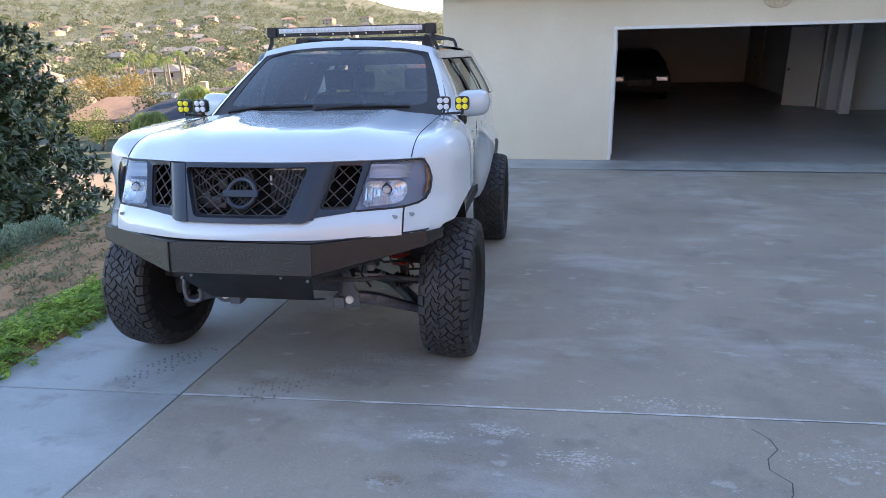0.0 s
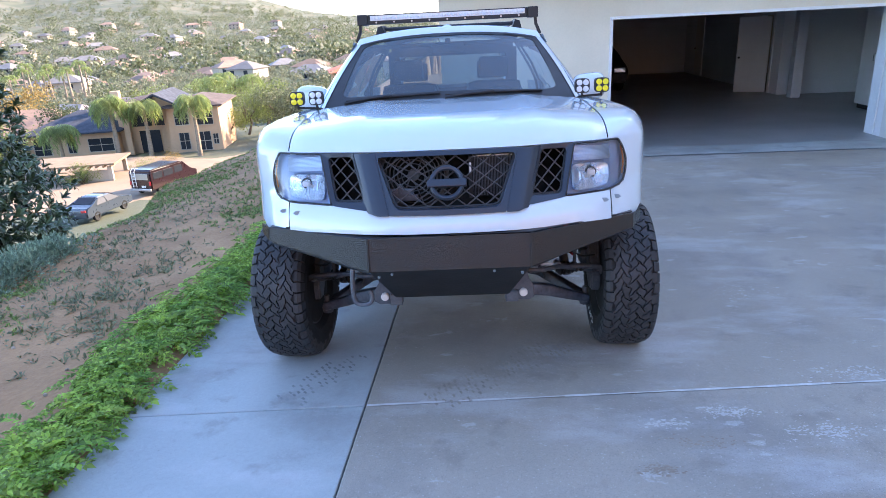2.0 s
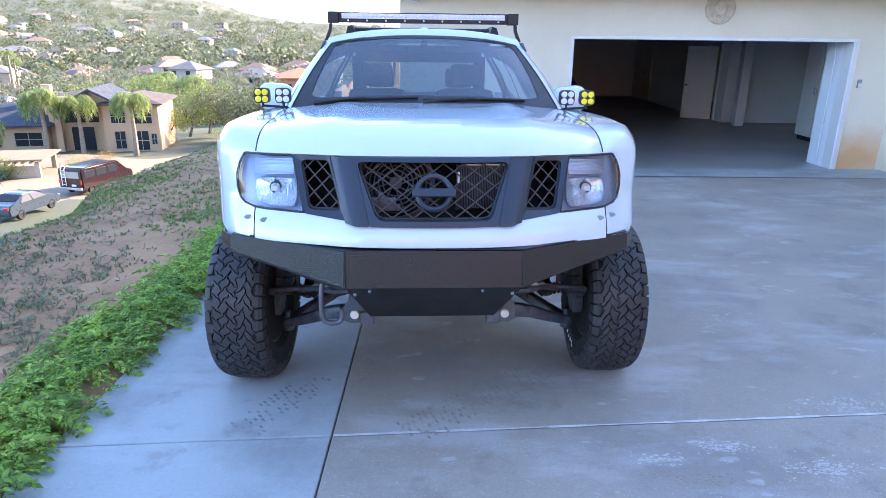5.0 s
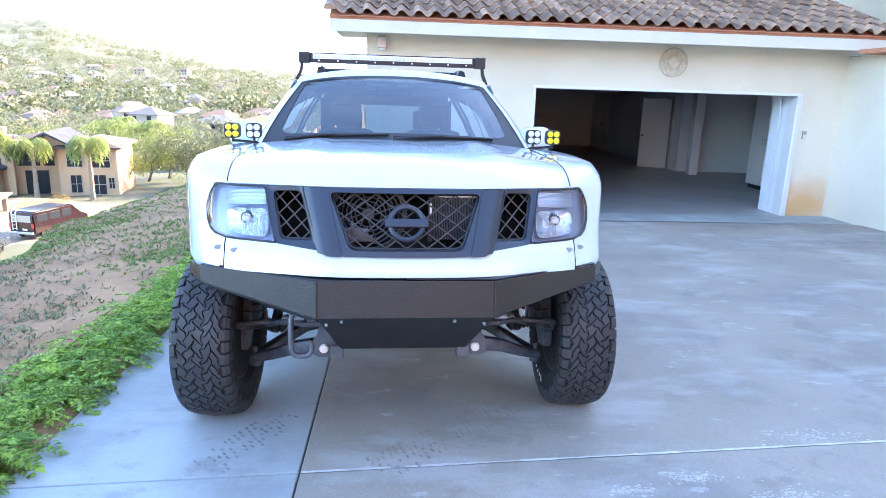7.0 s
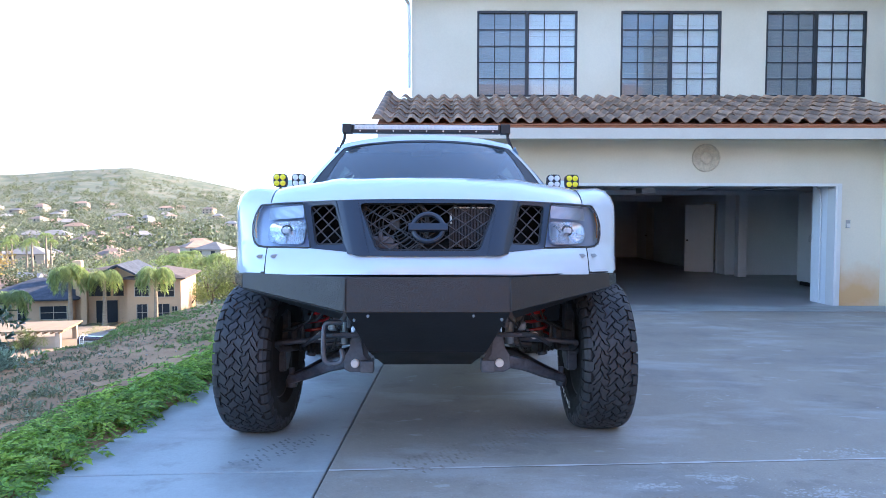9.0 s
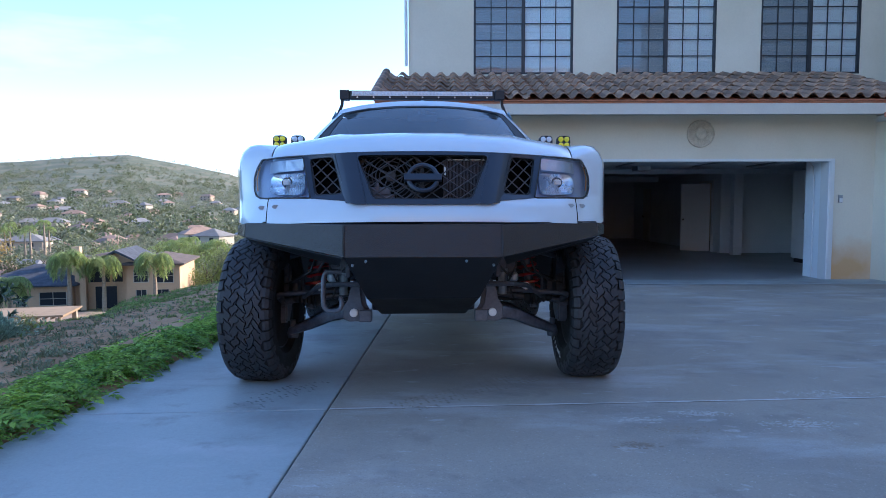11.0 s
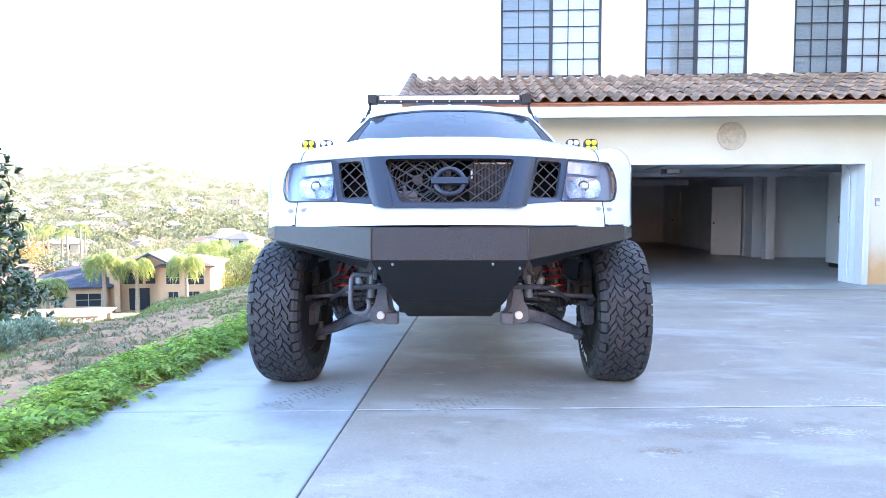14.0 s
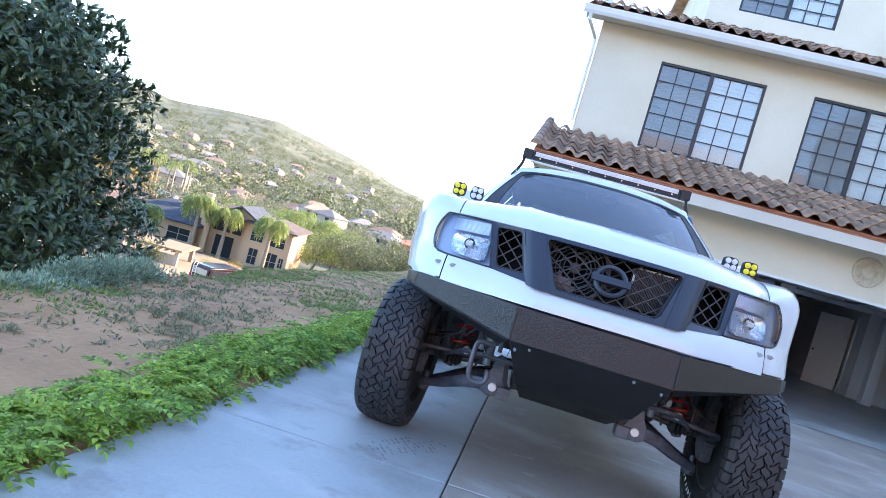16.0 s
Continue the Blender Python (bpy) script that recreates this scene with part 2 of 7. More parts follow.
def finish(bm, smooth=False, flip=True):
    if flip:
        bmesh.ops.recalc_face_normals(bm, faces=bm.faces)
    me = bpy.data.meshes.new("m")
    if smooth:
        for f in bm.faces:
            f.smooth = True
        for e in bm.edges:
            if len(e.link_faces) == 2 and e.calc_face_angle(0) > 0.6:
                e.smooth = False
    bm.to_mesh(me)
    bm.free()
    return me


def part(name, bm, material, parent, label="", smooth=False, at=None):
    me = bm if isinstance(bm, bpy.types.Mesh) else finish(bm, smooth)
    if not me.materials:
        me.materials.append(material)
    ob = new(name, me)
    ob.parent = parent
    if at is not None:
        ob.matrix_basis = at
    if label:
        ob["label"] = label
    return ob


def thing(name, label, category, at=None, group="", kind=""):
    ob = new(name)
    ob.empty_display_size = 0.1
    if at is not None:
        ob.matrix_basis = at
    return tagged(ob, label, category, group, kind)


def solid(name, bm, material, label, category="", kind="", smooth=False, at=None, group=""):
    ob = part(name, bm, material, None, "", smooth, at)
    return tagged(ob, label, category, group, kind)


def arrays(name, verts, faces, material, smooth=False):
    me = bpy.data.meshes.new(name)
    me.from_pydata(verts, [], faces)
    me.materials.append(material)
    if smooth:
        me.polygons.foreach_set("use_smooth", [True] * len(me.polygons))
    return me


SLOPE = 0.0404


def pad(y):
    """Height of the driveway: it falls gently towards the garage."""
    return -SLOPE * (min(max(y, -12.0), 11.9) - 3.07)


# ---- ground ----
RIDGE = ((-70, 3.4), (-45, 3.6), (-36.4, 3.6), (-34.5, 3.35), (-30, 3.85), (-26, 4.2), (-23, 3.7), (-18.7, 2.85), (-14.5, 1.6), (-11, 1.1), (0, 0.8), (40, 1.2), (180, 1.0))
RISE = ((0, -8.4), (45, -8.9), (60, -9.8), (80, -10.3), (120, -12.5), (200, -15), (300, -15.5), (450, -13.5), (600, -8), (800, 4), (1000, 20), (1250, 40))


def between(table, x):
    for (a, p), (b, q) in zip(table, table[1:]):
        if x <= b:
            k = max(0, (x - a) / (b - a))
            return p + (q - p) * k
    return table[-1][1]


def smooth01(k):
    k = min(1, max(0, k))
    return k * k * (3 - 2 * k)


def lie(x, y):
    """Height of the land."""
    r, az = math.hypot(x, y), math.degrees(math.atan2(x, y))
    slope = -SLOPE * (min(max(y, -12.0), 24.0) - 3.07)
    u = -3.3 - x
    lot = slope - 0.35 * min(max(u, 0) / 3.7, 1.0)
    lot -= 0.12 * smooth01((0.05 - u) / 0.25) * smooth01((20 - y) / 3)
    top = 1500 * math.tan(radians(between(RIDGE, az)))
    if r <= 1250:
        far = between(RISE, r)
        far += smooth01((r - 500) / 750) * (top * 0.58 - 40)
    elif r < 1500:
        far = top * 0.58 + (top * 0.42) * smooth01((r - 1250) / 250)
    else:
        far = top * (1 - 0.6 * smooth01((r - 1500) / 900))
    if r > 90:
        far += (noise.noise((x * 0.006, y * 0.006, 0)) * 7 + noise.noise((x * 0.02, y * 0.02, 3)) * 2.5) * smooth01((r - 90) / 300) * (1 - 0.7 * smooth01((r - 1200) / 250))
    back = max(0.0, y - 40) / 20 if x > -7 else 0.0
    tb = min(1.0, max(0.0, (u - 3.7 + 0.75 * smooth01((12.0 - y) / 2.6) + 0.30 * smooth01((6.6 - y) / 2.0)) / 12.0))
    k = max(tb * (2 - tb) * smooth01(tb * 6 + 0.05), smooth01(back), smooth01((-y - 25) / 25) * smooth01((-x - 12) / 20))
    z = lot + (far - lot) * k
    # an unseen bare slope, added behind the driveway for brown reflections
    z += 1.2 * min(8.2, max(0.0, -8.5 - y)) * smooth01((x + 22) / 14)
    if u > 0.1:
        z += noise.noise((x * 1.3, y * 1.3, 0)) * 0.05 * min(1, u) + noise.noise((x * 5, y * 5, 1)) * 0.012
    return z


def build_ground():
    az = [-180 + 4 * i for i in range(28)] + [-68 + 0.5 * i for i in range(132)] + [-2 + 4 * i for i in range(46)]
    rr = [0.4]
    while rr[-1] < 4200:
        r = rr[-1]
        rr.append(r * (1.035 if 2.2 < r < 30 else 1.06) + 0.02)
    cx, cy = -2.2, 0.0
    verts = [(cx, cy, lie(cx, cy))]
    faces = []
    n = len(az)
    for r in rr:
        for a in az:
            x, y = cx + r * math.sin(radians(a)), cy + r * math.cos(radians(a))
            verts.append((x, y, lie(x, y)))
    for k in range(n):
        faces.append((0, 1 + (k + 1) % n, 1 + k))
    for i in range(len(rr) - 1):
        for k in range(n):
            a, b = 1 + i * n + k, 1 + i * n + (k + 1) % n
            faces.append((a, b, b + n, a + n))
    return arrays("ground", verts, faces, M["earth"], True)


def earth_material():
    m = mat("earth", (0.38, 0.212, 0.095), 0.95, vary=0.25, scale=1.3, fine=22, bump=0.9, bscale=38, col2=(0.27, 0.148, 0.066))
    nt = m.node_tree
    N, L = nt.nodes, nt.links
    b = N["Principled BSDF"]
    base = b.inputs["Base Color"].links[0].from_socket
    geo = N.new("ShaderNodeNewGeometry")
    sep = N.new("ShaderNodeSeparateXYZ")
    L.new(geo.outputs["Position"], sep.inputs[0])
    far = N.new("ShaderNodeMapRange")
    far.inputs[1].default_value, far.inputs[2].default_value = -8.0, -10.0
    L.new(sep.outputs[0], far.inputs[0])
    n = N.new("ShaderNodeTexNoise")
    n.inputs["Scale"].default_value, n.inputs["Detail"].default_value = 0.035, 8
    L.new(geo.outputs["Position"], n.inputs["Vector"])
    # hill ground toned close to the scrub, haze put into its colour
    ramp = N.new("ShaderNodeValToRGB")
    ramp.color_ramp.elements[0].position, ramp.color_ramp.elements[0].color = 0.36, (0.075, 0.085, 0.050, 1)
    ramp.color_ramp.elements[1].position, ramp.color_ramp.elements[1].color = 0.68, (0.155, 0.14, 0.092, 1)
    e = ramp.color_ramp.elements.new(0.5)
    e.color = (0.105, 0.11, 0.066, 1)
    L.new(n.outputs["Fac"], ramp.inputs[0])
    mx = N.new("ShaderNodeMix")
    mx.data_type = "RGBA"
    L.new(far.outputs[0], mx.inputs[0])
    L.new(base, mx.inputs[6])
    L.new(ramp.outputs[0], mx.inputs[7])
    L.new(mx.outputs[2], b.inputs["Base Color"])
    return m


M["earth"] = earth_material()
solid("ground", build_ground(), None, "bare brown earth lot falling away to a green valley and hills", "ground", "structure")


# ---- driveway ----
def jy(x):
    """The skewed cross joint."""
    return 3.07 + 0.075 * (x + 1.99)


driveway = thing("driveway", "pale grey concrete driveway of large jointed slabs with stains", "driveway", kind="structure")


def slab(xs, ylo, yhi, name="slab"):
    """A slab between two joints, with a small rounded edge."""
    g, d = 0.0042, 0.10
    x0, x1 = xs
    nx, ny = 2, 2
    bm = bmesh.new()
    out = [(x0 + g, ylo(x0) + g), (x1 - g, ylo(x1) + g), (x1 - g, yhi(x1) - g), (x0 + g, yhi(x0) - g)]
    cx, cy = sum(p[0] for p in out) / 4, sum(p[1] for p in out) / 4
    rings = []
    for inset, dz in ((0, -d), (0, -0.006), (0.002, -0.002), (0.008, 0.0)):
        ring = []
        for x, y in out:
            xx, yy = x + inset * (1 if x < cx else -1), y + inset * (1 if y < cy else -1)
            ring.append(bm.verts.new((xx, yy, pad(yy) + dz)))
        rings.append(ring)
    for A, B in zip(rings, rings[1:]):
        for k in range(4):
            bm.faces.new((A[k], A[(k + 1) % 4], B[(k + 1) % 4], B[k]))
    bm.faces.new(rings[-1])
    return part(name, bm, M["concrete" if x1 < -1 else "concrete_brown"], driveway)


def flat(v):
    return lambda x: v


for xs in ((-3.27, -1.99), (-1.99, 6.45)):
    slab(xs, lambda x: jy(x) - 3.6, jy)
    slab(xs, lambda x: jy(x) - 9.0, lambda x: jy(x) - 3.6)
    slab(xs, jy, flat(10.72))
slab((-3.27, -2.07), flat(10.73), flat(11.9))
bm = bmesh.new()
for x0, x1, ya, yb in ((-3.25, 6.44, -5.8, 11.73),):
    v = [bm.verts.new(p) for p in ((x0, ya, pad(ya) - 0.02), (x1, ya, pad(ya) - 0.02), (x1, yb, pad(yb) - 0.02), (x0, yb, pad(yb) - 0.02))]
    bm.faces.new(v)
part("joint_bed", bm, M["joint"], driveway, "dark dirt in the joints")
bm = bmesh.new()
rnd = random.Random(5)
x = -1.98
while x < 6.4:
    dx = 0.05 + rnd.random() * 0.2
    w = 0.004 + rnd.random() * 0.006
    v = [bm.verts.new((px, jy(px) + s * w, pad(jy(px)) + 0.002)) for px, s in ((x, -1), (x + dx, -1), (x + dx, 1), (x, 1))]
    bm.faces.new(v)
    x += dx * (1.0 if rnd.random() < 0.8 else 1.3)
part("joint_seal", bm, M["chalk"], driveway, "crumbling white joint seal")
bm = bmesh.new()
pts = [(1.11 + 0.04 * math.sin(k * 1.7) + 0.012 * k * 0.3 + rnd.uniform(-.015, .015), 2.35 + k * 0.085) for k in range(11)]
for (xa, ya), (xb, yb) in zip(pts, pts[1:]):
    v = [bm.verts.new(p) for p in ((xa - .003, ya, pad(ya) + .0015), (xa + .003, ya, pad(ya) + .0015), (xb + .003, yb, pad(yb) + .0015), (xb - .003, yb, pad(yb) + .0015))]
    bm.faces.new(v)
part("crack", bm, M["joint"], driveway, "thin meandering crack")
M["tyre_mark"] = mat("tyre_mark", (0.345, 0.307, 0.252), 0.9, vary=0.3, scale=9, fine=60)


def tyre_marks(x0, y0, x1, y1, w, seed, keep, key="tyre_mark"):
    """Prints of tread blocks left on the slab by a muddy tyre."""
    rnd = random.Random(seed)
    b = bmesh.new()
    d = Vector((x1 - x0, y1 - y0))
    n = int(d.length / 0.04)
    d.normalize()
    e = Vector((-d.y, d.x))
    for i in range(n):
        for j in range(6):
            if rnd.random() > keep * (0.6 + 0.8 * noise.noise((i * 0.2, j, seed))):
                continue
            c = Vector((x0, y0)) + d * (i * 0.04 + 0.018 * (j % 2) + rnd.uniform(-.008, .008)) + e * ((j - 2.5) * w / 6)
            q = []
            for a, bb in ((-.012, -.017), (.004, -.015), (.013, .017), (-.004, .014)):
                p = c + d * (a * rnd.uniform(.6, 1.2)) + e * bb * (w / 0.26)
                q.append(b.verts.new((p.x, p.y, pad(p.y) + 0.0013)))
            b.faces.new(q)
    part("tyre_mark", b, M[key], driveway, "faint tyre tread print")


M["tyre_mark_pale"] = mat("pale_tyre_mark", (0.275, 0.29, 0.282), 0.9, vary=0.3, scale=9, fine=60)
tyre_marks(-1.62, 3.1, -0.80, 3.86, 0.23, 2, 1.25)
tyre_marks(-2.42, 3.12, -2.12, 3.70, 0.22, 1, 0.95, "tyre_mark_pale")
M["spall"] = mat("spalled_concrete", (0.50, 0.48, 0.45), 0.9, vary=0.15, scale=9, fine=70)
M["rust_spot"] = mat("rust_spot", (0.31, 0.25, 0.19), 0.9, vary=0.2, scale=9, fine=70)


def spall(cx, cy, rx, ry, n, seed, key="spall"):
    """A scatter of small flaked spots on the slab."""
    rnd = random.Random(seed)
    b = bmesh.new()
    for _ in range(n * 5):
        x, y = rnd.gauss(cx, rx), rnd.gauss(cy, ry)
        r = rnd.uniform(0.0015, 0.006) * (1.9 if rnd.random() < 0.15 else 1)
        m = rnd.randint(6, 9)
        b.faces.new([b.verts.new((x + r * 1.5 * rnd.uniform(.5, 1.1) * math.cos(2 * math.pi * k / m), y + r * rnd.uniform(.5, 1.1) * math.sin(2 * math.pi * k / m), pad(y) + 0.0014)) for k in range(m)])
    part("spall", b, M[key], driveway, "flaked pale patch" if key == "spall" else "brown rust spots")


for k, (cx, cy, rx, ry, n) in enumerate(((-0.16, 2.985, 0.07, 0.03, 46), (0.25, 2.81, 0.09, 0.035, 52), (-0.47, 2.88, 0.06, 0.02, 20), (0.70, 3.36, 0.14, 0.04, 44), (1.5, 3.0, 0.2, 0.06, 40), (0.5, 4.6, 0.2, 0.08, 30), (2.2, 4.2, 0.3, 0.1, 30))):
    spall(cx, cy, rx, ry, n, 60 + k)
spall(-0.6, 2.52, 0.05, 0.02, 26, 90, "rust_spot")
spall(-0.35, 2.72, 0.08, 0.03, 14, 91, "rust_spot")
# apron between drain and garage, and the trench drain
apron = solid("garage_apron", boxes((-2.0, 6.44, 10.86, 11.6, -0.5, -0.328), bevel=0.006), M["concrete"], "worn concrete strip before the garage opening", "apron", "structure")
drain = thing("trench_drain", "dark slotted trench drain across the driveway", "drain", kind="structure")
part("channel", boxes((-2.0, 6.44, 10.725, 10.855, -0.5, -0.345)), M["joint"], drain)
bm = bmesh.new()
for k in range(210):
    x0 = -1.99 + k * 0.04
    quad_box(bm, x0, x0 + 0.022, 10.73, 10.85, -0.344, -0.318)
part("grate", bm, M["steel"], drain, "rusty steel grating")

# ---- house ----
GY, UY, TY = 11.74, 13.42, 14.82
GF = -0.35
b = bmesh.new()
hull_prism(b, [(-2.06, -0.7), (0.81, -0.7), (0.81, 1.87), (5.71, 1.87), (5.71, -0.7), (6.45, -0.7), (6.45, 2.66), (-2.06, 2.66)], 1, GY, GY + 0.2)
house_wall = solid("wall_garage", b, None, "cream stucco garage wall with rusty stains", "wall", "structure")


def stained_stucco():
    m = mat("stained_stucco", (0.75, 0.68, 0.535), 0.9, vary=0.05, scale=0.8, fine=30, bump=0.25, bscale=120, col2=(0.69, 0.62, 0.475))
    nt = m.node_tree
    N, L = nt.nodes, nt.links
    b = N["Principled BSDF"]
    base = b.inputs["Base Color"].links[0].from_socket
    geo = N.new("ShaderNodeNewGeometry")
    n = N.new("ShaderNodeTexNoise")
    n.inputs["Scale"].default_value, n.inputs["Detail"].default_value = 3.0, 6
    L.new(geo.outputs["Position"], n.inputs["Vector"])
    dist = N.new("ShaderNodeVectorMath")
    dist.operation = "DISTANCE"
    sc = N.new("ShaderNodeVectorMath")
    sc.operation = "MULTIPLY"
    sc.inputs[1].default_value = (0.75, 0, 1)
    L.new(geo.outputs["Position"], sc.inputs[0])
    dist.inputs[1].default_value = (5.9 * 0.75, 0, -0.15)
    L.new(sc.outputs[0], dist.inputs[0])
    ad = N.new("ShaderNodeMath")
    ad.operation = "MULTIPLY_ADD"
    L.new(n.outputs["Fac"], ad.inputs[0])
    ad.inputs[1].default_value = 0.7
    L.new(dist.outputs["Value"], ad.inputs[2])
    mr = N.new("ShaderNodeMapRange")
    mr.inputs[1].default_value, mr.inputs[2].default_value, mr.inputs[3].default_value, mr.inputs[4].default_value = 0.50, 1.05, 0.80, 0.0
    L.new(ad.outputs[0], mr.inputs[0])
    mx = N.new("ShaderNodeMix")
    mx.data_type = "RGBA"
    mx.inputs[7].default_value = (0.66, 0.36, 0.12, 1)
    L.new(mr.outputs[0], mx.inputs[0])
    L.new(base, mx.inputs[6])
    L.new(mx.outputs[2], b.inputs["Base Color"])
    return m


M["stained"] = stained_stucco()
house_wall.data.materials.clear()
house_wall.data.materials.append(M["stained"])
solid("wall_wing", boxes((6.45, 6.65, -2.0, GY + 0.2, -0.7, 2.52)), M["stucco"], "cream stucco side wing wall", "wall", "structure")
# unseen blocks beyond the wing, added to keep sun off the driveway
solid("wall_wing_upper", boxes((7.3, 16.0, -2.0, 11.6, -0.7, 9.0), (9.2, 16.0, 11.6, 30.0, -0.7, 9.4)), M["stucco"], "plain unseen stucco block that shades the driveway", "wall", "structure")
# house depth is unseen; carried back to y 30 to shade the lot
solid("wall_side_low", boxes((-2.06, -1.86, GY + 0.2, 30.0, -1.2, 2.66)), M["stucco"], "cream stucco side wall", "wall", "structure")
solid("wall_side_up", boxes((-2.14, -1.94, UY + 0.2, 30.0, 2.66, 6.1)), M["stucco"], "cream stucco upper side wall", "wall", "structure")
WIN = ((-0.80, 1.257), (2.143, 4.2), (5.11, 7.17))
WZ0, WZ1 = 3.735, 5.48
bs = [(-2.14, 9.2, UY, UY + 0.2, 5.48, 6.1), (-2.14, 9.2, UY, UY + 0.2, 2.66, 3.735)]
edges = [-2.14] + [e for w in WIN for e in w] + [9.2]
for k in range(0, len(edges), 2):
    bs.append((edges[k], edges[k + 1], UY, UY + 0.2, 3.735, 5.48))
solid("wall_upper", boxes(*bs), M["stucco"], "cream stucco upper storey wall", "wall", "structure")
solid("wall_third", boxes((-0.08, 0.55, TY, TY + 0.2, 6.0, 9.4), (0.55, 2.55, TY, TY + 0.2, 6.0, 7.35), (0.55, 2.55, TY, TY + 0.2, 8.75, 9.4), (2.55, 9.2, TY, TY + 0.2, 6.0, 9.4),
                          (-0.08, 0.12, TY + 0.2, 30.0, 6.0, 9.4)), M["stucco"], "cream stucco top storey wall", "wall", "structure")
solid("wall_far", boxes((9.0, 9.2, GY + 0.2, 30.0, -1.0, 2.66), (9.0, 9.2, UY + 0.2, 30.0, 2.66, 9.4), (-2.14, 9.2, 30.0, 30.2, -1.0, 9.4)), M["stucco"], "plain closing house walls", "wall", "structure")
solid("roof_top", boxes((-0.4, 9.4, TY - 0.4, 30.4, 9.4, 9.6), (-2.14, -0.08, UY + 1.2, 30.2, 6.1, 6.3)), M["tile"], "plain flat upper roof", "roof", "structure")
solid("ceiling_upper", boxes((-1.94, 9.0, UY + 0.2, 30.0, 2.5, 2.66)), M["garage_wall"], "plain ceiling slab", "ceiling", "structure")

# eave of the garage roof
solid("fascia", boxes((-2.6, 6.62, 11.04, 11.09, 2.58, 2.765), bevel=0.006), M["fascia"], "cream painted fascia board", "fascia", "structure")
solid("soffit", boxes((-2.6, 6.62, 11.09, 13.41, 2.662, 2.70)), M["fascia"], "cream soffit under the eave", "soffit", "structure")
solid("bird_stop", boxes((-2.6, 6.62, 11.05, 11.10, 2.769, 2.835)), M["terracotta"], "terracotta strip under the lowest tiles", "trim", "structure")
solid("trim_wing_eave", boxes((6.1, 6.8, -2.0, 11.03, 2.524, 2.60), bevel=0.008), M["terracotta"], "terracotta eave of the wing roof", "eave", "structure")


def tile_mesh():
    """One S-shaped clay tile, 0.45 long, along local y, thick and open at the front."""
    bm = bmesh.new()
    W_, L_, n = 0.265, 0.47, 8
    def z(s):
        return 0.045 * math.sin(2 * math.pi * s) + 0.01
    F = []
    for y, lift in ((0, 0.03), (L_, 0.0)):
        top = [bm.verts.new(((k / n - 0.5) * W_ * 1.06, y, z(k / n) + lift)) for k in range(n + 1)]
        low = [bm.verts.new(((k / n - 0.5) * W_ * 1.06, y, z(k / n) + lift - 0.016)) for k in range(n + 1)]
        F.append((top, low))
    (t0, l0), (t1, l1) = F
    for k in range(n):
        bm.faces.new((t0[k], t0[k + 1], t1[k + 1], t1[k]))
        bm.faces.new((t0[k + 1], t0[k], l0[k], l0[k + 1]))
    me = finish(bm, True)
    me.materials.append(M["tile"])
    return me


TILE = tile_mesh()


def tile_roof(name, x0, x1, ya, za, yb, zb, label, ncap=True):
    roof = thing(name, label, "roof", kind="structure")
    slope = math.atan2(zb - za, yb - ya)
    length = math.hypot(zb - za, yb - ya)
    bm = boxes((x0, x1, 0, length, -0.06, -0.04))
    part("roof_deck", bm, M["terracotta"], roof, at=pose(0, ya, za, math.degrees(slope)))
    rows, cols = round(length / 0.43), round((x1 - x0) / 0.265)
    rnd = random.Random(11)
    for i in range(rows):
        for j in range(cols):
            t = new("roof_tile", TILE)
            t.parent = roof
            s = i * length / rows
            t.matrix_basis = pose(0, ya, za, math.degrees(slope)) @ pose(x0 + (j + 0.5) * (x1 - x0) / cols + rnd.uniform(-.004, .004), s - 0.02 + rnd.uniform(-.012, .012), rnd.uniform(-.003, .004),
                                                                       rnd.uniform(-.6, .6), rnd.uniform(-1, 1), rnd.uniform(-1.2, 1.2))
    if ncap:
        for i in range(rows + 1):
            bm = bmesh.new()
            s = i * length / (rows + 1)
            A = [[bm.verts.new((-0.09 * math.cos(math.pi * k / 8) * (1 if y < .1 else .9), y, 0.02 + 0.085 * math.sin(math.pi * k / 8) * (1 if y < .1 else .88))) for k in range(9)] for y in (0, 0.45)]
            for k in range(8):
                bm.faces.new((A[0][k], A[0][k + 1], A[1][k + 1], A[1][k]))
            bm.faces.new(A[0])
            part("ridge_tile", bm, M["tile"], roof, smooth=True, at=pose(0, ya, za, math.degrees(slope)) @ pose(x0, s - 0.02, 0.02, 1.5, 0, rnd.uniform(-1, 1)))
    return roof


tile_roof("roof_lower", -2.6, 6.9, 11.0, 2.86, 13.38, 3.72, "weathered brown clay S-tile roof strip above the garage")
tile_roof("roof_upper", -2.5, 4.4, 12.86, 6.12, 14.8, 6.95, "weathered brown clay S-tile roof of the second storey")
solid("soffit_upper", boxes((-2.5, 9.2, 12.9, 13.41, 6.0, 6.04)), M["fascia"], "cream upper soffit", "soffit", "structure")
gut = thing("rain_gutter", "white painted metal rain gutter with a leader pipe", "gutter")
bm = bmesh.new()
hull_prism(bm, [(12.80, 6.06), (12.90, 6.06), (12.90, 5.93), (12.85, 5.90), (12.82, 5.96)], 0, -2.55, 9.2)
part("trough", bm, M["gutter"], gut)
bm = bmesh.new()
tube(bm, [(-2.4, 12.87, 5.93), (-2.4, 12.9, 5.8), (-2.2, 13.36, 5.6), (-2.19, 13.38, 5.3), (-2.19, 13.38, 3.9)], 0.035, 8)
part("leader_pipe", bm, M["gutter"], gut, smooth=True)


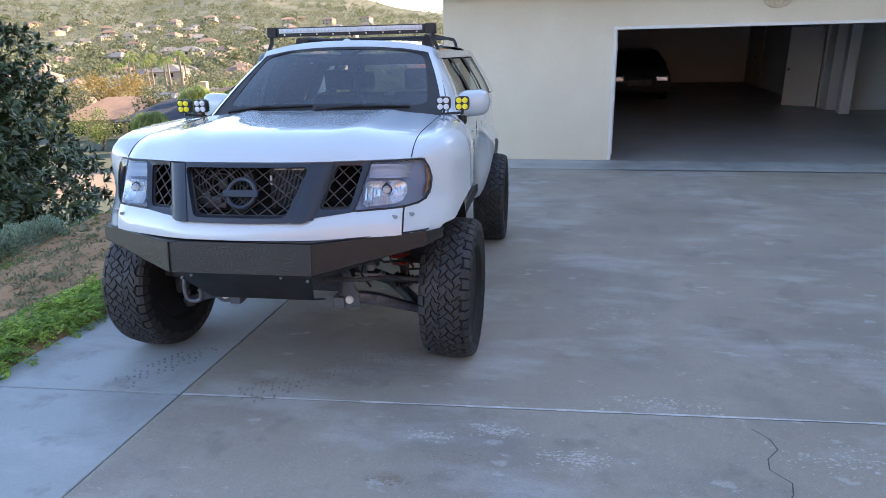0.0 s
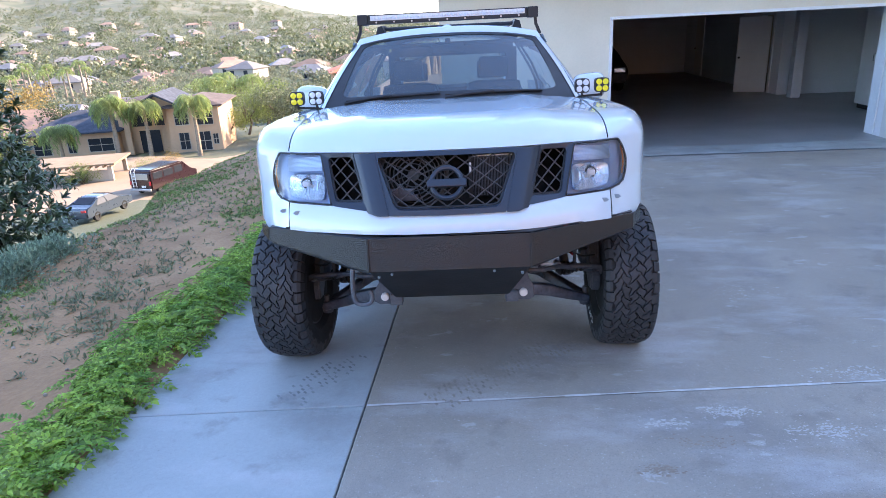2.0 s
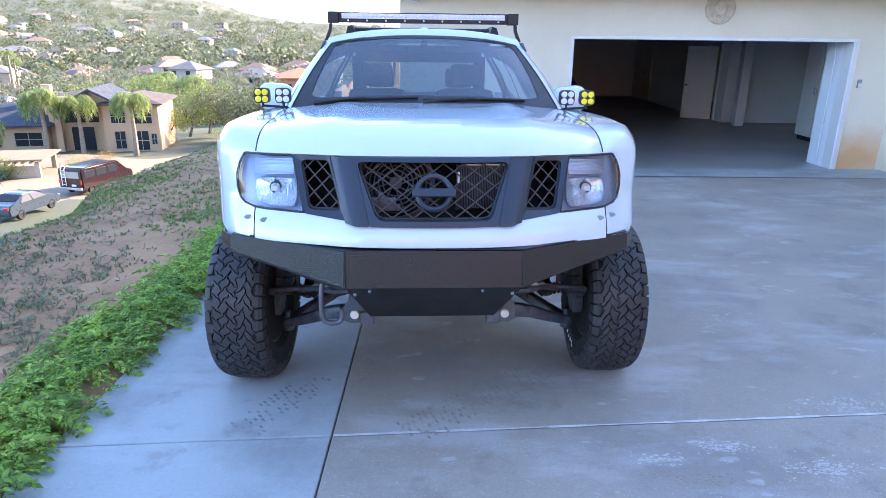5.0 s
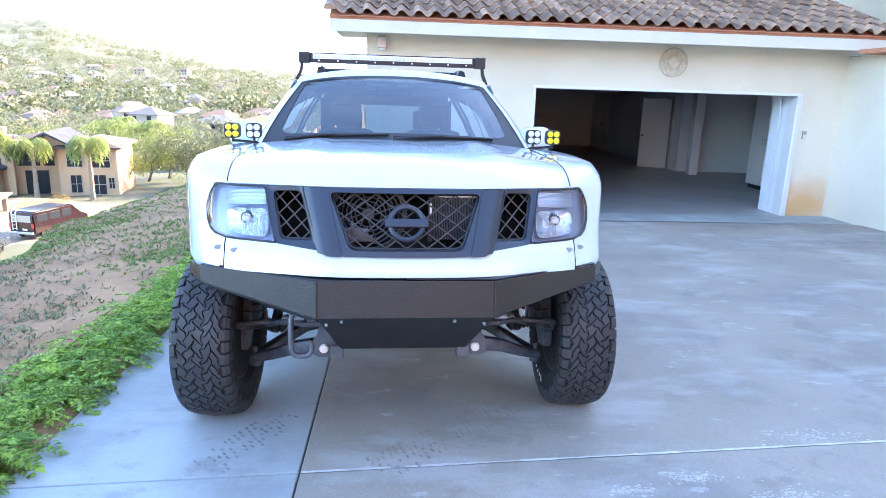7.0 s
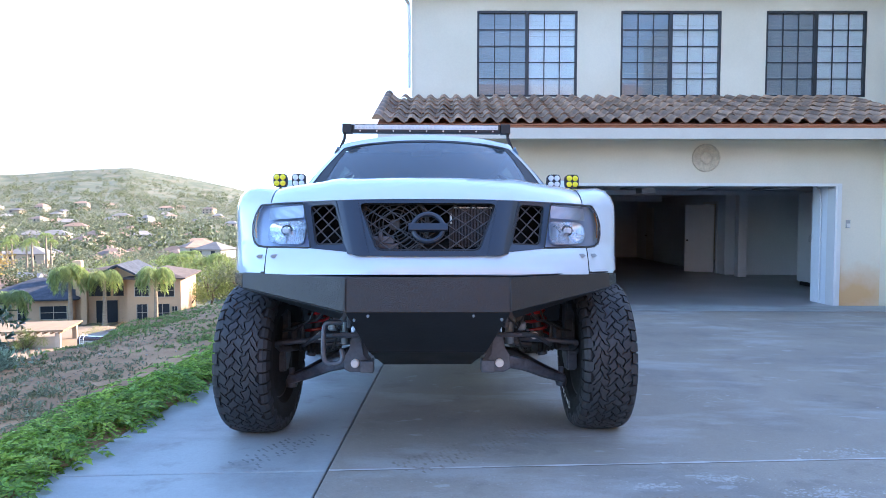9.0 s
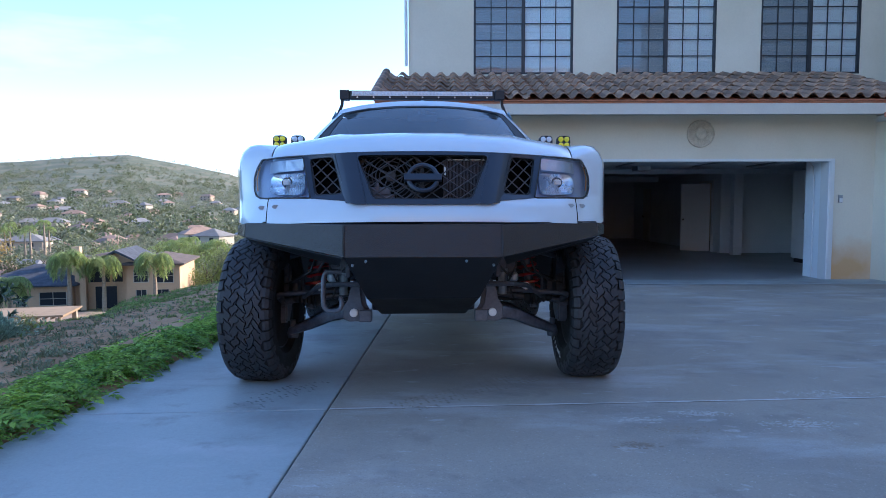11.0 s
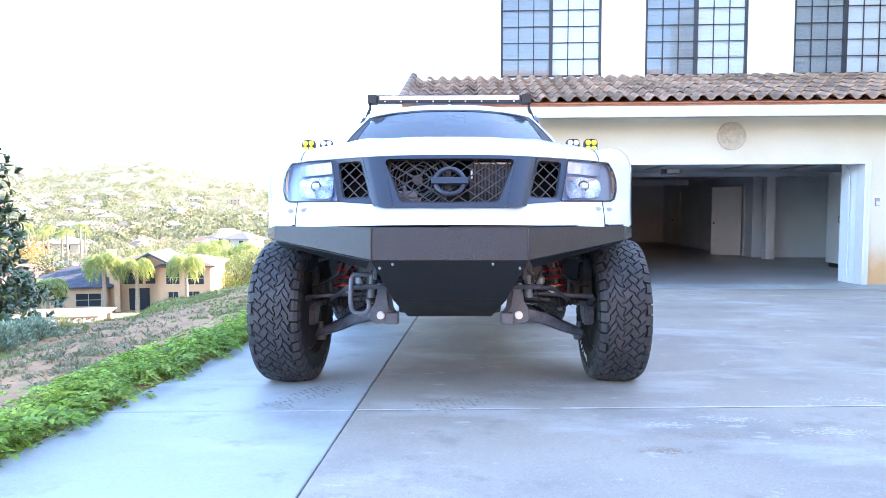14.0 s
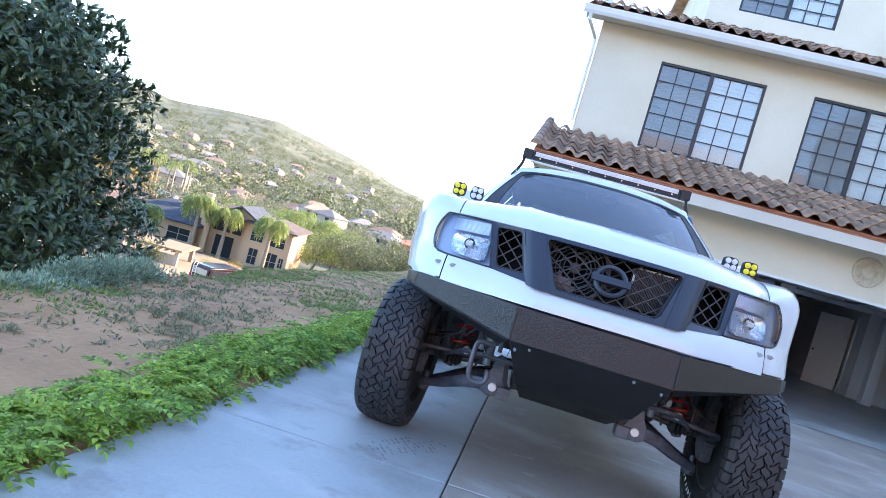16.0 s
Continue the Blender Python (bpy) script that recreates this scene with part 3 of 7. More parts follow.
def grid_window(name, x0, x1, z0, z1, y, label):
    """A dark-framed slider with a 3 x 5 lattice in each sash; one sash behind an insect screen."""
    w = thing(name, label, "window", kind="structure")
    mid = (x0 + x1) / 2
    part("window_frame", boxes((x0, x0 + .045, y + .02, y + .11, z0, z1), (x1 - .045, x1, y + .02, y + .11, z0, z1), (x0 + .045, x1 - .045, y + .02, y + .11, z0, z0 + .045),
                               (x0 + .045, x1 - .045, y + .02, y + .11, z1 - .045, z1), (mid - .035, mid + .035, y + .015, y + .105, z0 + .045, z1 - .045)), M["bronze"], w)
    for a, b, scr in ((x0 + .045, mid - .035, True), (mid + .035, x1 - .045, False)):
        zz0, zz1 = z0 + .045, z1 - .045
        cw, ch = (b - a) / 3, (zz1 - zz0) / 5
        for k in (1, 2):
            part("muntin", boxes((a + k * cw - .009, a + k * cw + .009, y + .035, y + .055, zz0, zz1)), M["bronze"], w)
        for k in (1, 2, 3, 4):
            part("muntin", boxes((a, b, y + .037, y + .053, zz0 + k * ch - .009, zz0 + k * ch + .009)), M["bronze"], w)
        for i in range(3):
            for j in range(5):
                p = part("pane", boxes((a + i * cw, a + (i + 1) * cw, y + .06, y + .064, zz0 + j * ch, zz0 + (j + 1) * ch)), M["pane"], w)
                p.visible_shadow = False
        part("blind", boxes(*[(a, b, y + .085, y + .09, zz0 + k * (zz1 - zz0) / 22, zz0 + (k + .96) * (zz1 - zz0) / 22) for k in range(22)]), M["screen" if scr else "blind"], w,
             "grey screened shade" if scr else "closed white slatted blind")
    return w


for k, (a, b) in enumerate(WIN):
    grid_window("window_%d" % (k + 1), a, b, WZ0, WZ1, UY, "dark-framed gridded sliding window with white blinds")
grid_window("window_4", 0.55, 2.55, 7.35, 8.75, TY, "dark-framed gridded top-storey window with white blinds")

# garage opening: painted frame
fr = thing("trim_garage_opening", "white painted frame round the garage opening", "door frame", kind="structure")
part("jamb", boxes((0.81, 0.86, GY - .03, GY + .22, GF, 1.82), bevel=.004), M["trim"], fr)
part("jamb", boxes((5.60, 5.71, GY - .03, GY + .22, GF, 1.82), (5.62, 5.64, GY - .045, GY - .03, GF, 1.82), bevel=.003), M["trim"], fr)
part("head", boxes((0.81, 5.71, GY - .03, GY + .22, 1.82, 1.87), bevel=.004), M["trim"], fr)

# medallion
med = thing("wall_medallion", "round cream plaster sun medallion on the garage wall", "wall ornament", pose(3.257, GY, 2.326))
bm = bmesh.new()
lathe(bm, [(0, 0.252), (-.03, 0.250), (-.035, 0.235), (-.02, 0.225), (-.02, 0.0001)], 40, axis="y")
part("disc", bm, M["medallion"], med, smooth=True)
bm = bmesh.new()
for k in range(28):
    t = 2 * math.pi * k / 28
    d, e = Vector((math.cos(t), 0, math.sin(t))), Vector((-math.sin(t), 0, math.cos(t)))
    a, b, c = d * .11 + e * .011, d * .11 - e * .011, d * (.215 if k % 2 else .19)
    y0, y1 = Vector((0, -.018, 0)), Vector((0, -.036, 0))
    v = [bm.verts.new(p) for p in (a + y0, b + y0, c + y0, (a + b) / 2 + y1, c + y1 * .7)]
    for f in ((0, 3, 4), (3, 1, 4), (0, 4, 2), (4, 1, 2), (0, 1, 3)):
        bm.faces.new([v[i] for i in f])
part("rays", bm, M["medallion"], med, "raised pointed rays")
bm = bmesh.new()
lathe(bm, [(-.015, .105), (-.035, .10), (-.05, .07), (-.055, .0001)], 24, axis="y")
part("boss", bm, M["medallion"], med, smooth=True)

# keypad and soffit lamp
kp = thing("door_keypad", "small grey garage keypad box on the wall", "keypad", pose(5.84, GY, 1.14))
part("case", boxes((-.035, .035, -.03, 0, -.07, .07), bevel=.006), M["steel"], kp)
part("cover", boxes((-.03, .03, -.038, -.031, -.06, .01), bevel=.003), M["trim"], kp)
lamp = thing("wall_lamp", "small grey outdoor wall lamp under the eave", "lamp", pose(-1.8, GY, 2.48))
part("base", boxes((-.06, .06, -.03, 0, -.08, .12), bevel=.006), M["steel"], lamp)
part("shade", boxes((-.075, .075, -.17, -.031, -.10, .09), bevel=.015), M["steel"], lamp)
part("bulb_cover", boxes((-.055, .055, -.15, -.05, -.13, -.101), bevel=.01), M["door_white"], lamp)

# garage interior
solid("garage_floor", boxes((-1.85, 9.0, 11.6, 27.2, -0.6, GF)), M["garage_floor"], "dark smooth concrete garage floor", "floor", "structure")
solid("garage_ceiling", boxes((-1.85, 8.99, GY + .2, 27.2, 2.02, 2.1)), M["garage_wall"], "white garage ceiling", "ceiling", "structure")
solid("garage_wall_back", boxes((-1.85, 6.55, 27.0, 27.2, GF, 2.02), (6.7, 9.0, 18.5, 18.65, GF, 2.02)), M["garage_wall"], "off-white garage back walls", "wall", "structure")
solid("garage_wall_inner", boxes((6.55, 6.7, 19.95, 27.0, GF, 2.02), (6.55, 6.7, 18.5, 19.08, GF, 2.02), (6.55, 6.7, 19.08, 19.95, 1.70, 2.02), (5.6, 5.75, GY + .22, 12.45, GF, 2.02)), M["garage_wall"], "off-white inner garage walls", "wall", "structure")
solid("garage_beam", boxes((-1.85, 8.99, 17.72, 17.97, 1.90, 2.015), (-1.85, 5.9, 22.0, 22.25, 1.83, 2.015)), M["garage_wall"], "boxed white ceiling beams", "beam", "structure")
solid("garage_post", boxes((6.59, 6.83, 17.73, 17.96, GF, 1.90), bevel=.01), M["garage_wall"], "square white garage post", "post", "structure")


def panel_door(name, m, label):
    d = thing(name, label, "door", m, kind="structure")
    part("door_leaf", boxes((0, .82, 0, .04, 0.01, 2.02), bevel=.004), M["door_white"], d)
    bm = bmesh.new()
    lathe(bm, [(-.055, .0001), (-.05, .024), (-.03, .027), (-.012, .012), (0, .028)], 14, Matrix.Translation((.07, 0, .95)), "y")
    part("door_knob", bm, M["black_plastic"], d, "black round knob", smooth=True)
    return d


panel_door("door_1", pose(5.79, 19.55, GF, 0, 0, -30), "white flush door standing open in the garage")
panel_door("door_2", pose(6.5, 25.6, GF, 0, 0, -90), "white door in the far garage wall")
solid("trim_door", boxes((6.51, 6.548, 18.98, 19.08, GF, 1.76), (6.51, 6.548, 19.95, 20.03, GF, 1.76), (6.51, 6.548, 19.08, 19.95, 1.70, 1.76)), M["trim"], "white door casing", "door frame", "structure")
cab = thing("garage_cabinet", "tall white two-door garage cabinet on a black plinth", "cabinet", pose(7.05, 15.6, GF, 0, 0, -90))
part("body", boxes((0, 1.2, .03, .6, .1, 2.2)), M["door_white"], cab)
part("plinth", boxes((.03, 1.17, .06, .58, 0, .099)), M["black_plastic"], cab)
for x0, hx in ((.004, .55), (.604, .65)):
    dr = part("door", boxes((x0, x0 + .592, 0, .027, .11, 2.19), bevel=.004), M["door_white"], cab)
    bm = bmesh.new()
    tube(bm, [(hx, 0, 1.05), (hx, -.035, 1.06), (hx, -.035, 1.19), (hx, 0, 1.2)], .007, 6)
    part("handle", bm, M["steel"], dr)
gd = thing("garage_door", "raised sectional garage door hanging under the ceiling", "garage door")
for k in range(4):
    part("door_section", boxes((0.9, 5.58, 12.15 + k * .54, 12.15 + k * .54 + .53, 1.90, 1.945), bevel=.004), M["trim"], gd)
for x0 in (0.89, 5.56):
    bm = bmesh.new()
    tube(bm, [(x0, 12.1, GF + .02), (x0, 12.1, 1.5), (x0, 12.15, 1.75), (x0, 12.3, 1.87), (x0, 14.6, 1.87)], .012, 6)
    part("track", bm, M["gutter"], gd)
bm = bmesh.new()
rod(bm, (0.9, 11.99, 1.93), (5.58, 11.99, 1.93), .014)
for k in range(2):
    rod(bm, (2.6 + k * .9, 11.99, 1.93), (3.3 + k * .9, 11.99, 1.93), .03)
part("torsion_spring", bm, M["steel"], gd)
bm = bmesh.new()
rod(bm, (3.25, 12.05, 1.96), (3.25, 15.0, 1.96), .018)
quad_box(bm, 3.1, 3.4, 15.0, 15.45, 1.84, 1.99)
part("opener", bm, M["steel"], gd, "rail and motor of the door opener")
for x0 in (1.2, 2.4, 4.1, 5.3):
    part("hinge", boxes((x0, x0 + .05, 12.1, 14.3, 1.875, 1.899)), M["steel"], gd)

# ---- lifted white off-road wagon ----
M["white_paint"] = mat("white_paint", (0.57, 0.65, 0.70), 0.22, vary=0.015, scale=2, fine=20, coat=1.0, rvar=0.05)
M["wrinkle_black"] = mat("wrinkle_black", (0.007, 0.0062, 0.0058), 0.12, vary=0.25, scale=5, fine=120, spec=0.62, bump=0.42, bscale=200, rvar=0.06)
M["plate_black"] = mat("plate_black", (0.008, 0.008, 0.009), 0.45, vary=0.3, scale=6, fine=60, bump=0.08, bscale=60)
M["grille_grey"] = mat("grille_grey", (0.024, 0.031, 0.046), 0.38, vary=0.1, scale=4, fine=60, bump=0.03, bscale=400)
# the carcass is blackened against the tread, painting shade into its grooves
M["rubber"] = mat("tyre_rubber", (0.008, 0.008, 0.0085), 0.75, vary=0.25, scale=9, fine=70, bump=0.15, bscale=200, rvar=0.12)
M["dusty_rubber"] = mat("tyre_tread", (0.034, 0.035, 0.037), 0.6, vary=0.3, scale=7, fine=60, bump=0.12, bscale=220, rvar=0.12, piece=0.2, island=True)
M["rim_black"] = mat("rim_black", (0.02, 0.02, 0.022), 0.35, 0.3, vary=0.2)
M["chassis"] = mat("chassis_paint", (0.055, 0.061, 0.072), 0.45, 0.3, vary=0.4, scale=7, fine=50, bump=0.15, bscale=60, col2=(0.10, 0.108, 0.125))
M["zinc"] = mat("zinc_steel", (0.55, 0.55, 0.54), 0.35, 0.9, vary=0.15)
M["mesh_grey"] = mat("mesh_plastic", (0.046, 0.042, 0.040), 0.5, vary=0.15)
M["fan_grey"] = mat("fan_plastic", (0.05, 0.05, 0.05), 0.5, vary=0.2)
M["hook"] = mat("hook_steel", (0.14, 0.155, 0.18), 0.5, 0.5, vary=0.3)
M["red_spring"] = mat("red_spring", (0.45, 0.02, 0.025), 0.35, vary=0.15, coat=0.4)
M["indicator"] = mat("indicator_chrome", (0.72, 0.79, 0.88), 0.32, 0.75, vary=0.04, coat=0.5)
M["chrome"] = mat("chrome", (0.83, 0.87, 0.93), 0.27, 1.0, vary=0.02, rvar=0.04)
M["bezel"] = mat("lamp_bezel", (0.34, 0.42, 0.60), 0.3, 0.0, vary=0.06)
M["clear"] = glass("clear_lens", (0.93, 0.95, 0.97), 0.03)
M["wind_glass"] = glass("windscreen_glass", (0.32, 0.41, 0.46), 0.0, 0.085, 1.72)
M["side_glass"] = glass("tinted_glass", (0.42, 0.49, 0.50), 0.0)
M["amber"] = mat("amber_lens", (0.55, 0.22, 0.07), 0.2, vary=0.08, coat=0.6)
M["yellow_lens"] = mat("yellow_lens", (0.85, 0.74, 0.02), 0.15, vary=0.08, coat=0.8)
M["white_lens"] = mat("white_lens", (0.62, 0.68, 0.72), 0.15, 0.1, vary=0.1, coat=0.8)
M["interior"] = mat("dark_upholstery", (0.055, 0.055, 0.058), 0.8, vary=0.2, scale=8, fine=90)
M["fastener"] = mat("zinc_fastener", (0.33, 0.39, 0.43), 0.4, 0.3, vary=0.2)
# near-black for seams, the radiator core and sheets that stand for shade
M["seam"] = mat("seam_shade_black", (0.004, 0.004, 0.004), 0.9)
M["arm_steel"] = mat("arm_steel", (0.12, 0.135, 0.165), 0.45, 0.3, vary=0.4, scale=9, fine=60, bump=0.15, bscale=60, col2=(0.045, 0.05, 0.06))
M["letter"] = mat("white_lettering", (0.7, 0.7, 0.68), 0.7, vary=0.1)

car = thing("off_road_wagon", "lifted white four-wheel-drive wagon with black steel bumper", "car", pose(-1.503, 3.01, pad(3.01), -2.313, 0, 2.0))
BOTH = (-1, 1)


NOSE = ((-0.15, .085), (0, .082), (.15, .085), (.3, .10), (.42, .128), (.55, .175), (.68, .225), (.80, .280), (.87, .365), (.93, .440), (1.0, .525), (1.06, .615), (1.118, .80), (1.125, .9))


def yf(x):
    """Plan curve of the front end, a smooth line through the stations."""
    a = abs(x)
    for k in range(1, len(NOSE) - 2):
        (x0, y0), (x1, y1), (x2, y2), (x3, y3) = NOSE[k - 1:k + 3]
        if a <= x2:
            t, h = (a - x1) / (x2 - x1), x2 - x1
            m1, m2 = (y2 - y0) / (x2 - x0) * h, (y3 - y1) / (x3 - x1) * h
            return (2 * t ** 3 - 3 * t * t + 1) * y1 + (t ** 3 - 2 * t * t + t) * m1 + (3 * t * t - 2 * t ** 3) * y2 + (t ** 3 - t * t) * m2
    return NOSE[-2][1]


def ff(x, z):
    """Front face: grille and lamps lean back with height, the skin below them less."""
    lean = 0.58 * (z - 1.06) if z > 1.04 else -0.0116 + 0.35 * (z - 1.04)
    a = abs(x)
    chin = 0.085 * smooth01((1.115 - z) / 0.19) * smooth01((a - 0.78) / 0.17) * (1 - smooth01((a - 1.0) / 0.11))
    return yf(x) + lean * max(0.0, min(1.0, 1 - (a - 0.826) / 0.22)) - chin


fy = ff


def strip(bm, xa, xb, n, lo, hi, off, depth, rows=1, crown=0.0):
    """A curved band on the front, between two height lines, with thickness."""
    def point(u, v, d):
        x = xa(v) + (xb(v) - xa(v)) * u
        z = lo(x) + (hi(x) - lo(x)) * v
        return (x, fy(x, z) + off + d - crown * math.sin(math.pi * v), z)
    A = grid(bm, n, rows, lambda u, v: point(u, v, 0))
    B = grid(bm, n, rows, lambda u, v: point(u, v, depth) if crown == 0 else (lambda p: (p[0], p[1] + crown * math.sin(math.pi * v), p[2]))(point(u, v, depth)))
    def skin(a, b):
        for k in range(len(a) - 1):
            bm.faces.new((a[k], a[k + 1], b[k + 1], b[k]))
    skin([r[0] for r in A], [r[0] for r in B])
    skin([r[-1] for r in A], [r[-1] for r in B])
    skin(A[0], B[0])
    skin(A[-1], B[-1])


def const(v):
    return lambda _: v


# hood
def hood_lip(x):
    return ff(x, 1.306) + 0.004


def hood_point(u, v):
    v2 = v ** 1.5
    x = (u * 2 - 1) * (0.836 + 0.012 * v2)
    a = abs(u * 2 - 1)
    yl = hood_lip(x)
    y = yl + (1.37 + 0.03 * (1 - a * a) - yl) * v2
    s = y - yl
    top = (0.138 - 0.040 * a ** 2.5) * (1 - math.exp(-s / 0.10)) + (0.03 + 0.02 * a * a) * s
    ridge = 0.012 * math.exp(-((a - 0.58) / 0.09) ** 2) * smooth01(s / 0.3) - 0.003 * math.exp(-(a / 0.45) ** 2) * smooth01((s - 0.2) / 0.3)
    return (x, y, 1.314 - 0.010 * a ** 2 + top + ridge)


bm = bmesh.new()
V = grid(bm, 32, 26, hood_point)
front = [V[i][0] for i in range(33)]
low = [bm.verts.new((v.co.x, v.co.y + 0.03, v.co.z - 0.02)) for v in front]
for k in range(32):
    bm.faces.new((front[k], front[k + 1], low[k + 1], low[k]))
# near-black filler put in for the shade beneath the single-skin hood
b = bmesh.new()
grid(b, 20, 4, lambda u, v: (lambda x: (x, ff(x, 1.30) + 0.034 + 0.36 * v, 1.299 - 0.008 * (x / 0.63) ** 2 + 0.012 * v))((u * 2 - 1) * 0.62))
part("slam_panel", b, M["seam"], car, "black filler sheet for the shade under the hood lip")
hood = part("hood", bm, M["white_paint"], car, "smooth white hood", smooth=True)


def seam_at(k):
    """The line where hood and fender meet, k from front to back."""
    p = hood_point(1, k ** (1 / 1.5) if k > 0 else 0)
    return Vector(p)


# fenders
LAMP = [(0.644, 1.300), (0.898, 1.296), (0.926, 1.250), (0.942, 1.195), (0.938, 1.135), (0.920, 1.094), (0.888, 1.076), (0.840, 1.071), (0.580, 1.066)]


def inside(x, z, poly):
    """Whether a point lies within an outline."""
    odd = False
    for (xa, za), (xb, zb) in zip(poly, poly[1:] + poly[:1]):
        if (za > z) != (zb > z) and x < xa + (xb - xa) * (z - za) / (zb - za):
            odd = not odd
    return odd


def fender(side):
    C = []
    for k in range(29):
        x = 0.826 + (1.118 - 0.826) * math.sin(0.5 * math.pi * k / 28)
        C.append((x, yf(x)))
    for k in range(1, 20):
        y = 0.80 + (1.76 - 0.80) * k / 19
        x = 1.118 - 0.183 * smooth01((y - 0.95) / 0.85)
        C.append((x, y))
    bm = bmesh.new()
    R = []
    for cx, cy in C:
        arch = 0.60 + math.sqrt(max(0, 0.50 ** 2 - (cy - 0.97) ** 2)) if abs(cy - 0.97) < 0.50 else 0.0
        zl = max(0.905 + 0.042 * max(smooth01((cx - 0.96) / 0.06), smooth01((0.875 - cx) / 0.03)), arch) if cy < 0.92 else max(0.60, arch)
        S = seam_at(max(0.0, min(1, (cy - 0.42) / 0.95)))
        def back(z):
            return ff(cx, z) - yf(cx) if cy < 0.80 else 0.0
        zt = S.z + 0.004
        zs = 1.298 - 0.030 * smooth01((cx - 0.90) / 0.10)
        P = Vector((cx, cy + back(zs)))
        d = Vector((S.x + 0.006, S.y)) - P
        dl = max(0.02, d.length)
        d = d / dl
        row = []
        for z in [zl + (1.070 - zl) * q for q in (0, 0.25, 0.5, 0.75, 1)] + [1.070 + (zs - 1.070) * q / 16 for q in range(1, 17)]:
            row.append((cx, cy + back(z), z))
        r = min(0.105, 0.85 * dl)
        h = zt - zs
        for q in (0.2, 0.45, 0.72, 1.0):
            p = P + d * (r * (1 - math.cos(q * math.pi / 2)))
            row.append((p.x, p.y, zs + h * math.sin(q * math.pi / 2)))
        row.append((S.x + 0.006, S.y, S.z))
        R.append([bm.verts.new((side * p[0], p[1], p[2])) for p in row])
    for i in range(len(R) - 1):
        for j in range(len(R[0]) - 1):
            mx, mz = (C[i][0] + C[i + 1][0]) / 2, sum(R[p][q].co.z for p in (i, i + 1) for q in (j, j + 1)) / 4
            if not (C[i][1] < 0.6 and inside(mx, mz, LAMP)):
                bm.faces.new((R[i][j], R[i + 1][j], R[i + 1][j + 1], R[i][j + 1]))
    # turned-in lip along the lower edge
    L_ = [bm.verts.new((side * (abs(r[0].co.x) - 0.03 * smooth01((C[i][0] - 0.86) / 0.1)), r[0].co.y + (0.03 if C[i][0] < 1.0 else 0), r[0].co.z + 0.004)) for i, r in enumerate(R)]
    for i in range(len(R) - 1):
        bm.faces.new((R[i][0], R[i + 1][0], L_[i + 1], L_[i]))
    return part("fender", bm, M["white_paint"], car, "wide flared white fibreglass fender", smooth=True)


for s in BOTH:
    fender(s)
    bm = bmesh.new()
    def liner(u, v, s=s):
        t = math.pi * (0.30 + 0.75 * u)
        return (s * (0.52 + 0.50 * v), 0.87 - 0.56 * math.cos(t), 0.49 + 0.56 * math.sin(t))
    grid(bm, 16, 2, liner)
    part("wheel_liner", bm, M["black_plastic"], car, "dark wheel well liner", smooth=True)


# bumper cover strip
def cover_top(x):
    a = abs(x)
    return between(((0, 1.030), (.35, 1.034), (.375, 1.046), (.58, 1.064), (.82, 1.071)), a)


bm = bmesh.new()
strip(bm, const(-0.818), const(0.818), 66, lambda x: 0.941 - 0.008 * (x / 0.8) ** 2, cover_top, 0.0, 0.05, 6, 0.008)
part("bumper_cover", bm, M["white_paint"], car, "white painted bumper skin", smooth=True)
# near-black sheet stands in for the shade behind grille and lamps
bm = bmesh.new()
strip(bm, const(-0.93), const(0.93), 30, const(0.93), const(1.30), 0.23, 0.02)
part("front_backing", bm, M["seam"], car, "black sheet standing in for the shade behind the grille")
for x, z in ((-0.856, 1.022), (-0.768, 1.024), (0.782, 1.028), (0.858, 1.028)):
    bm = bmesh.new()
    m = Matrix.Translation((x, fy(x, z) - 0.009, z)) @ Matrix.Rotation(radians(14 if x < 0 else -14), 4, "Z")
    hull_prism(bm, [(-0.022, 0), (-0.01, 0.010), (0.012, 0.010), (0.022, 0), (0.01, -0.010), (-0.012, -0.010)], 1, -0.003, 0.006, m)
    rod(bm, m @ Vector((0, -0.006, 0)), m @ Vector((0, 0, 0)), 0.006, seg=8)
    part("fastener", bm, M["fastener"], car, "small zinc hood fastener plate")

# grille frame with three openings
def rounded(pts, r, n=5):
    """A polygon with its corners rounded by r."""
    out = []
    P = [Vector(p) for p in pts]
    for i, p in enumerate(P):
        a, c = (P[i - 1] - p).normalized(), (P[(i + 1) % len(P)] - p).normalized()
        for k in range(n + 1):
            t = k / n
            out.append(p + a * (r * (1 - t) ** 2) + c * (r * t * t))
    return out


def walked(pts, n, start=None):
    """n points at even steps round a closed line, from the one nearest to start."""
    P = [Vector(p) for p in pts]
    if start is not None:
        k = min(range(len(P)), key=lambda i: (P[i] - Vector(start)).length)
        P = P[k:] + P[:k]
    seg = [(P[(i + 1) % len(P)] - P[i]).length for i in range(len(P))]
    step, out, i, acc = sum(seg) / n, [], 0, 0.0
    for k in range(n):
        while acc + seg[i] < k * step - 1e-9:
            acc += seg[i]
            i += 1
        out.append(P[i].lerp(P[(i + 1) % len(P)], (k * step - acc) / max(seg[i], 1e-9)))
    return out


def draped_ring(bm, loops):
    """Skin between closed loops of (points, offset) laid on the front face."""
    rings = [[bm.verts.new((p[0], ff(p[0], p[1]) + off, p[1])) for p in pts] for pts, off in loops]
    n = len(rings[0])
    for A, B in zip(rings, rings[1:]):
        for k in range(n):
            bm.faces.new((A[k], A[(k + 1) % n], B[(k + 1) % n], B[k]))
    return rings


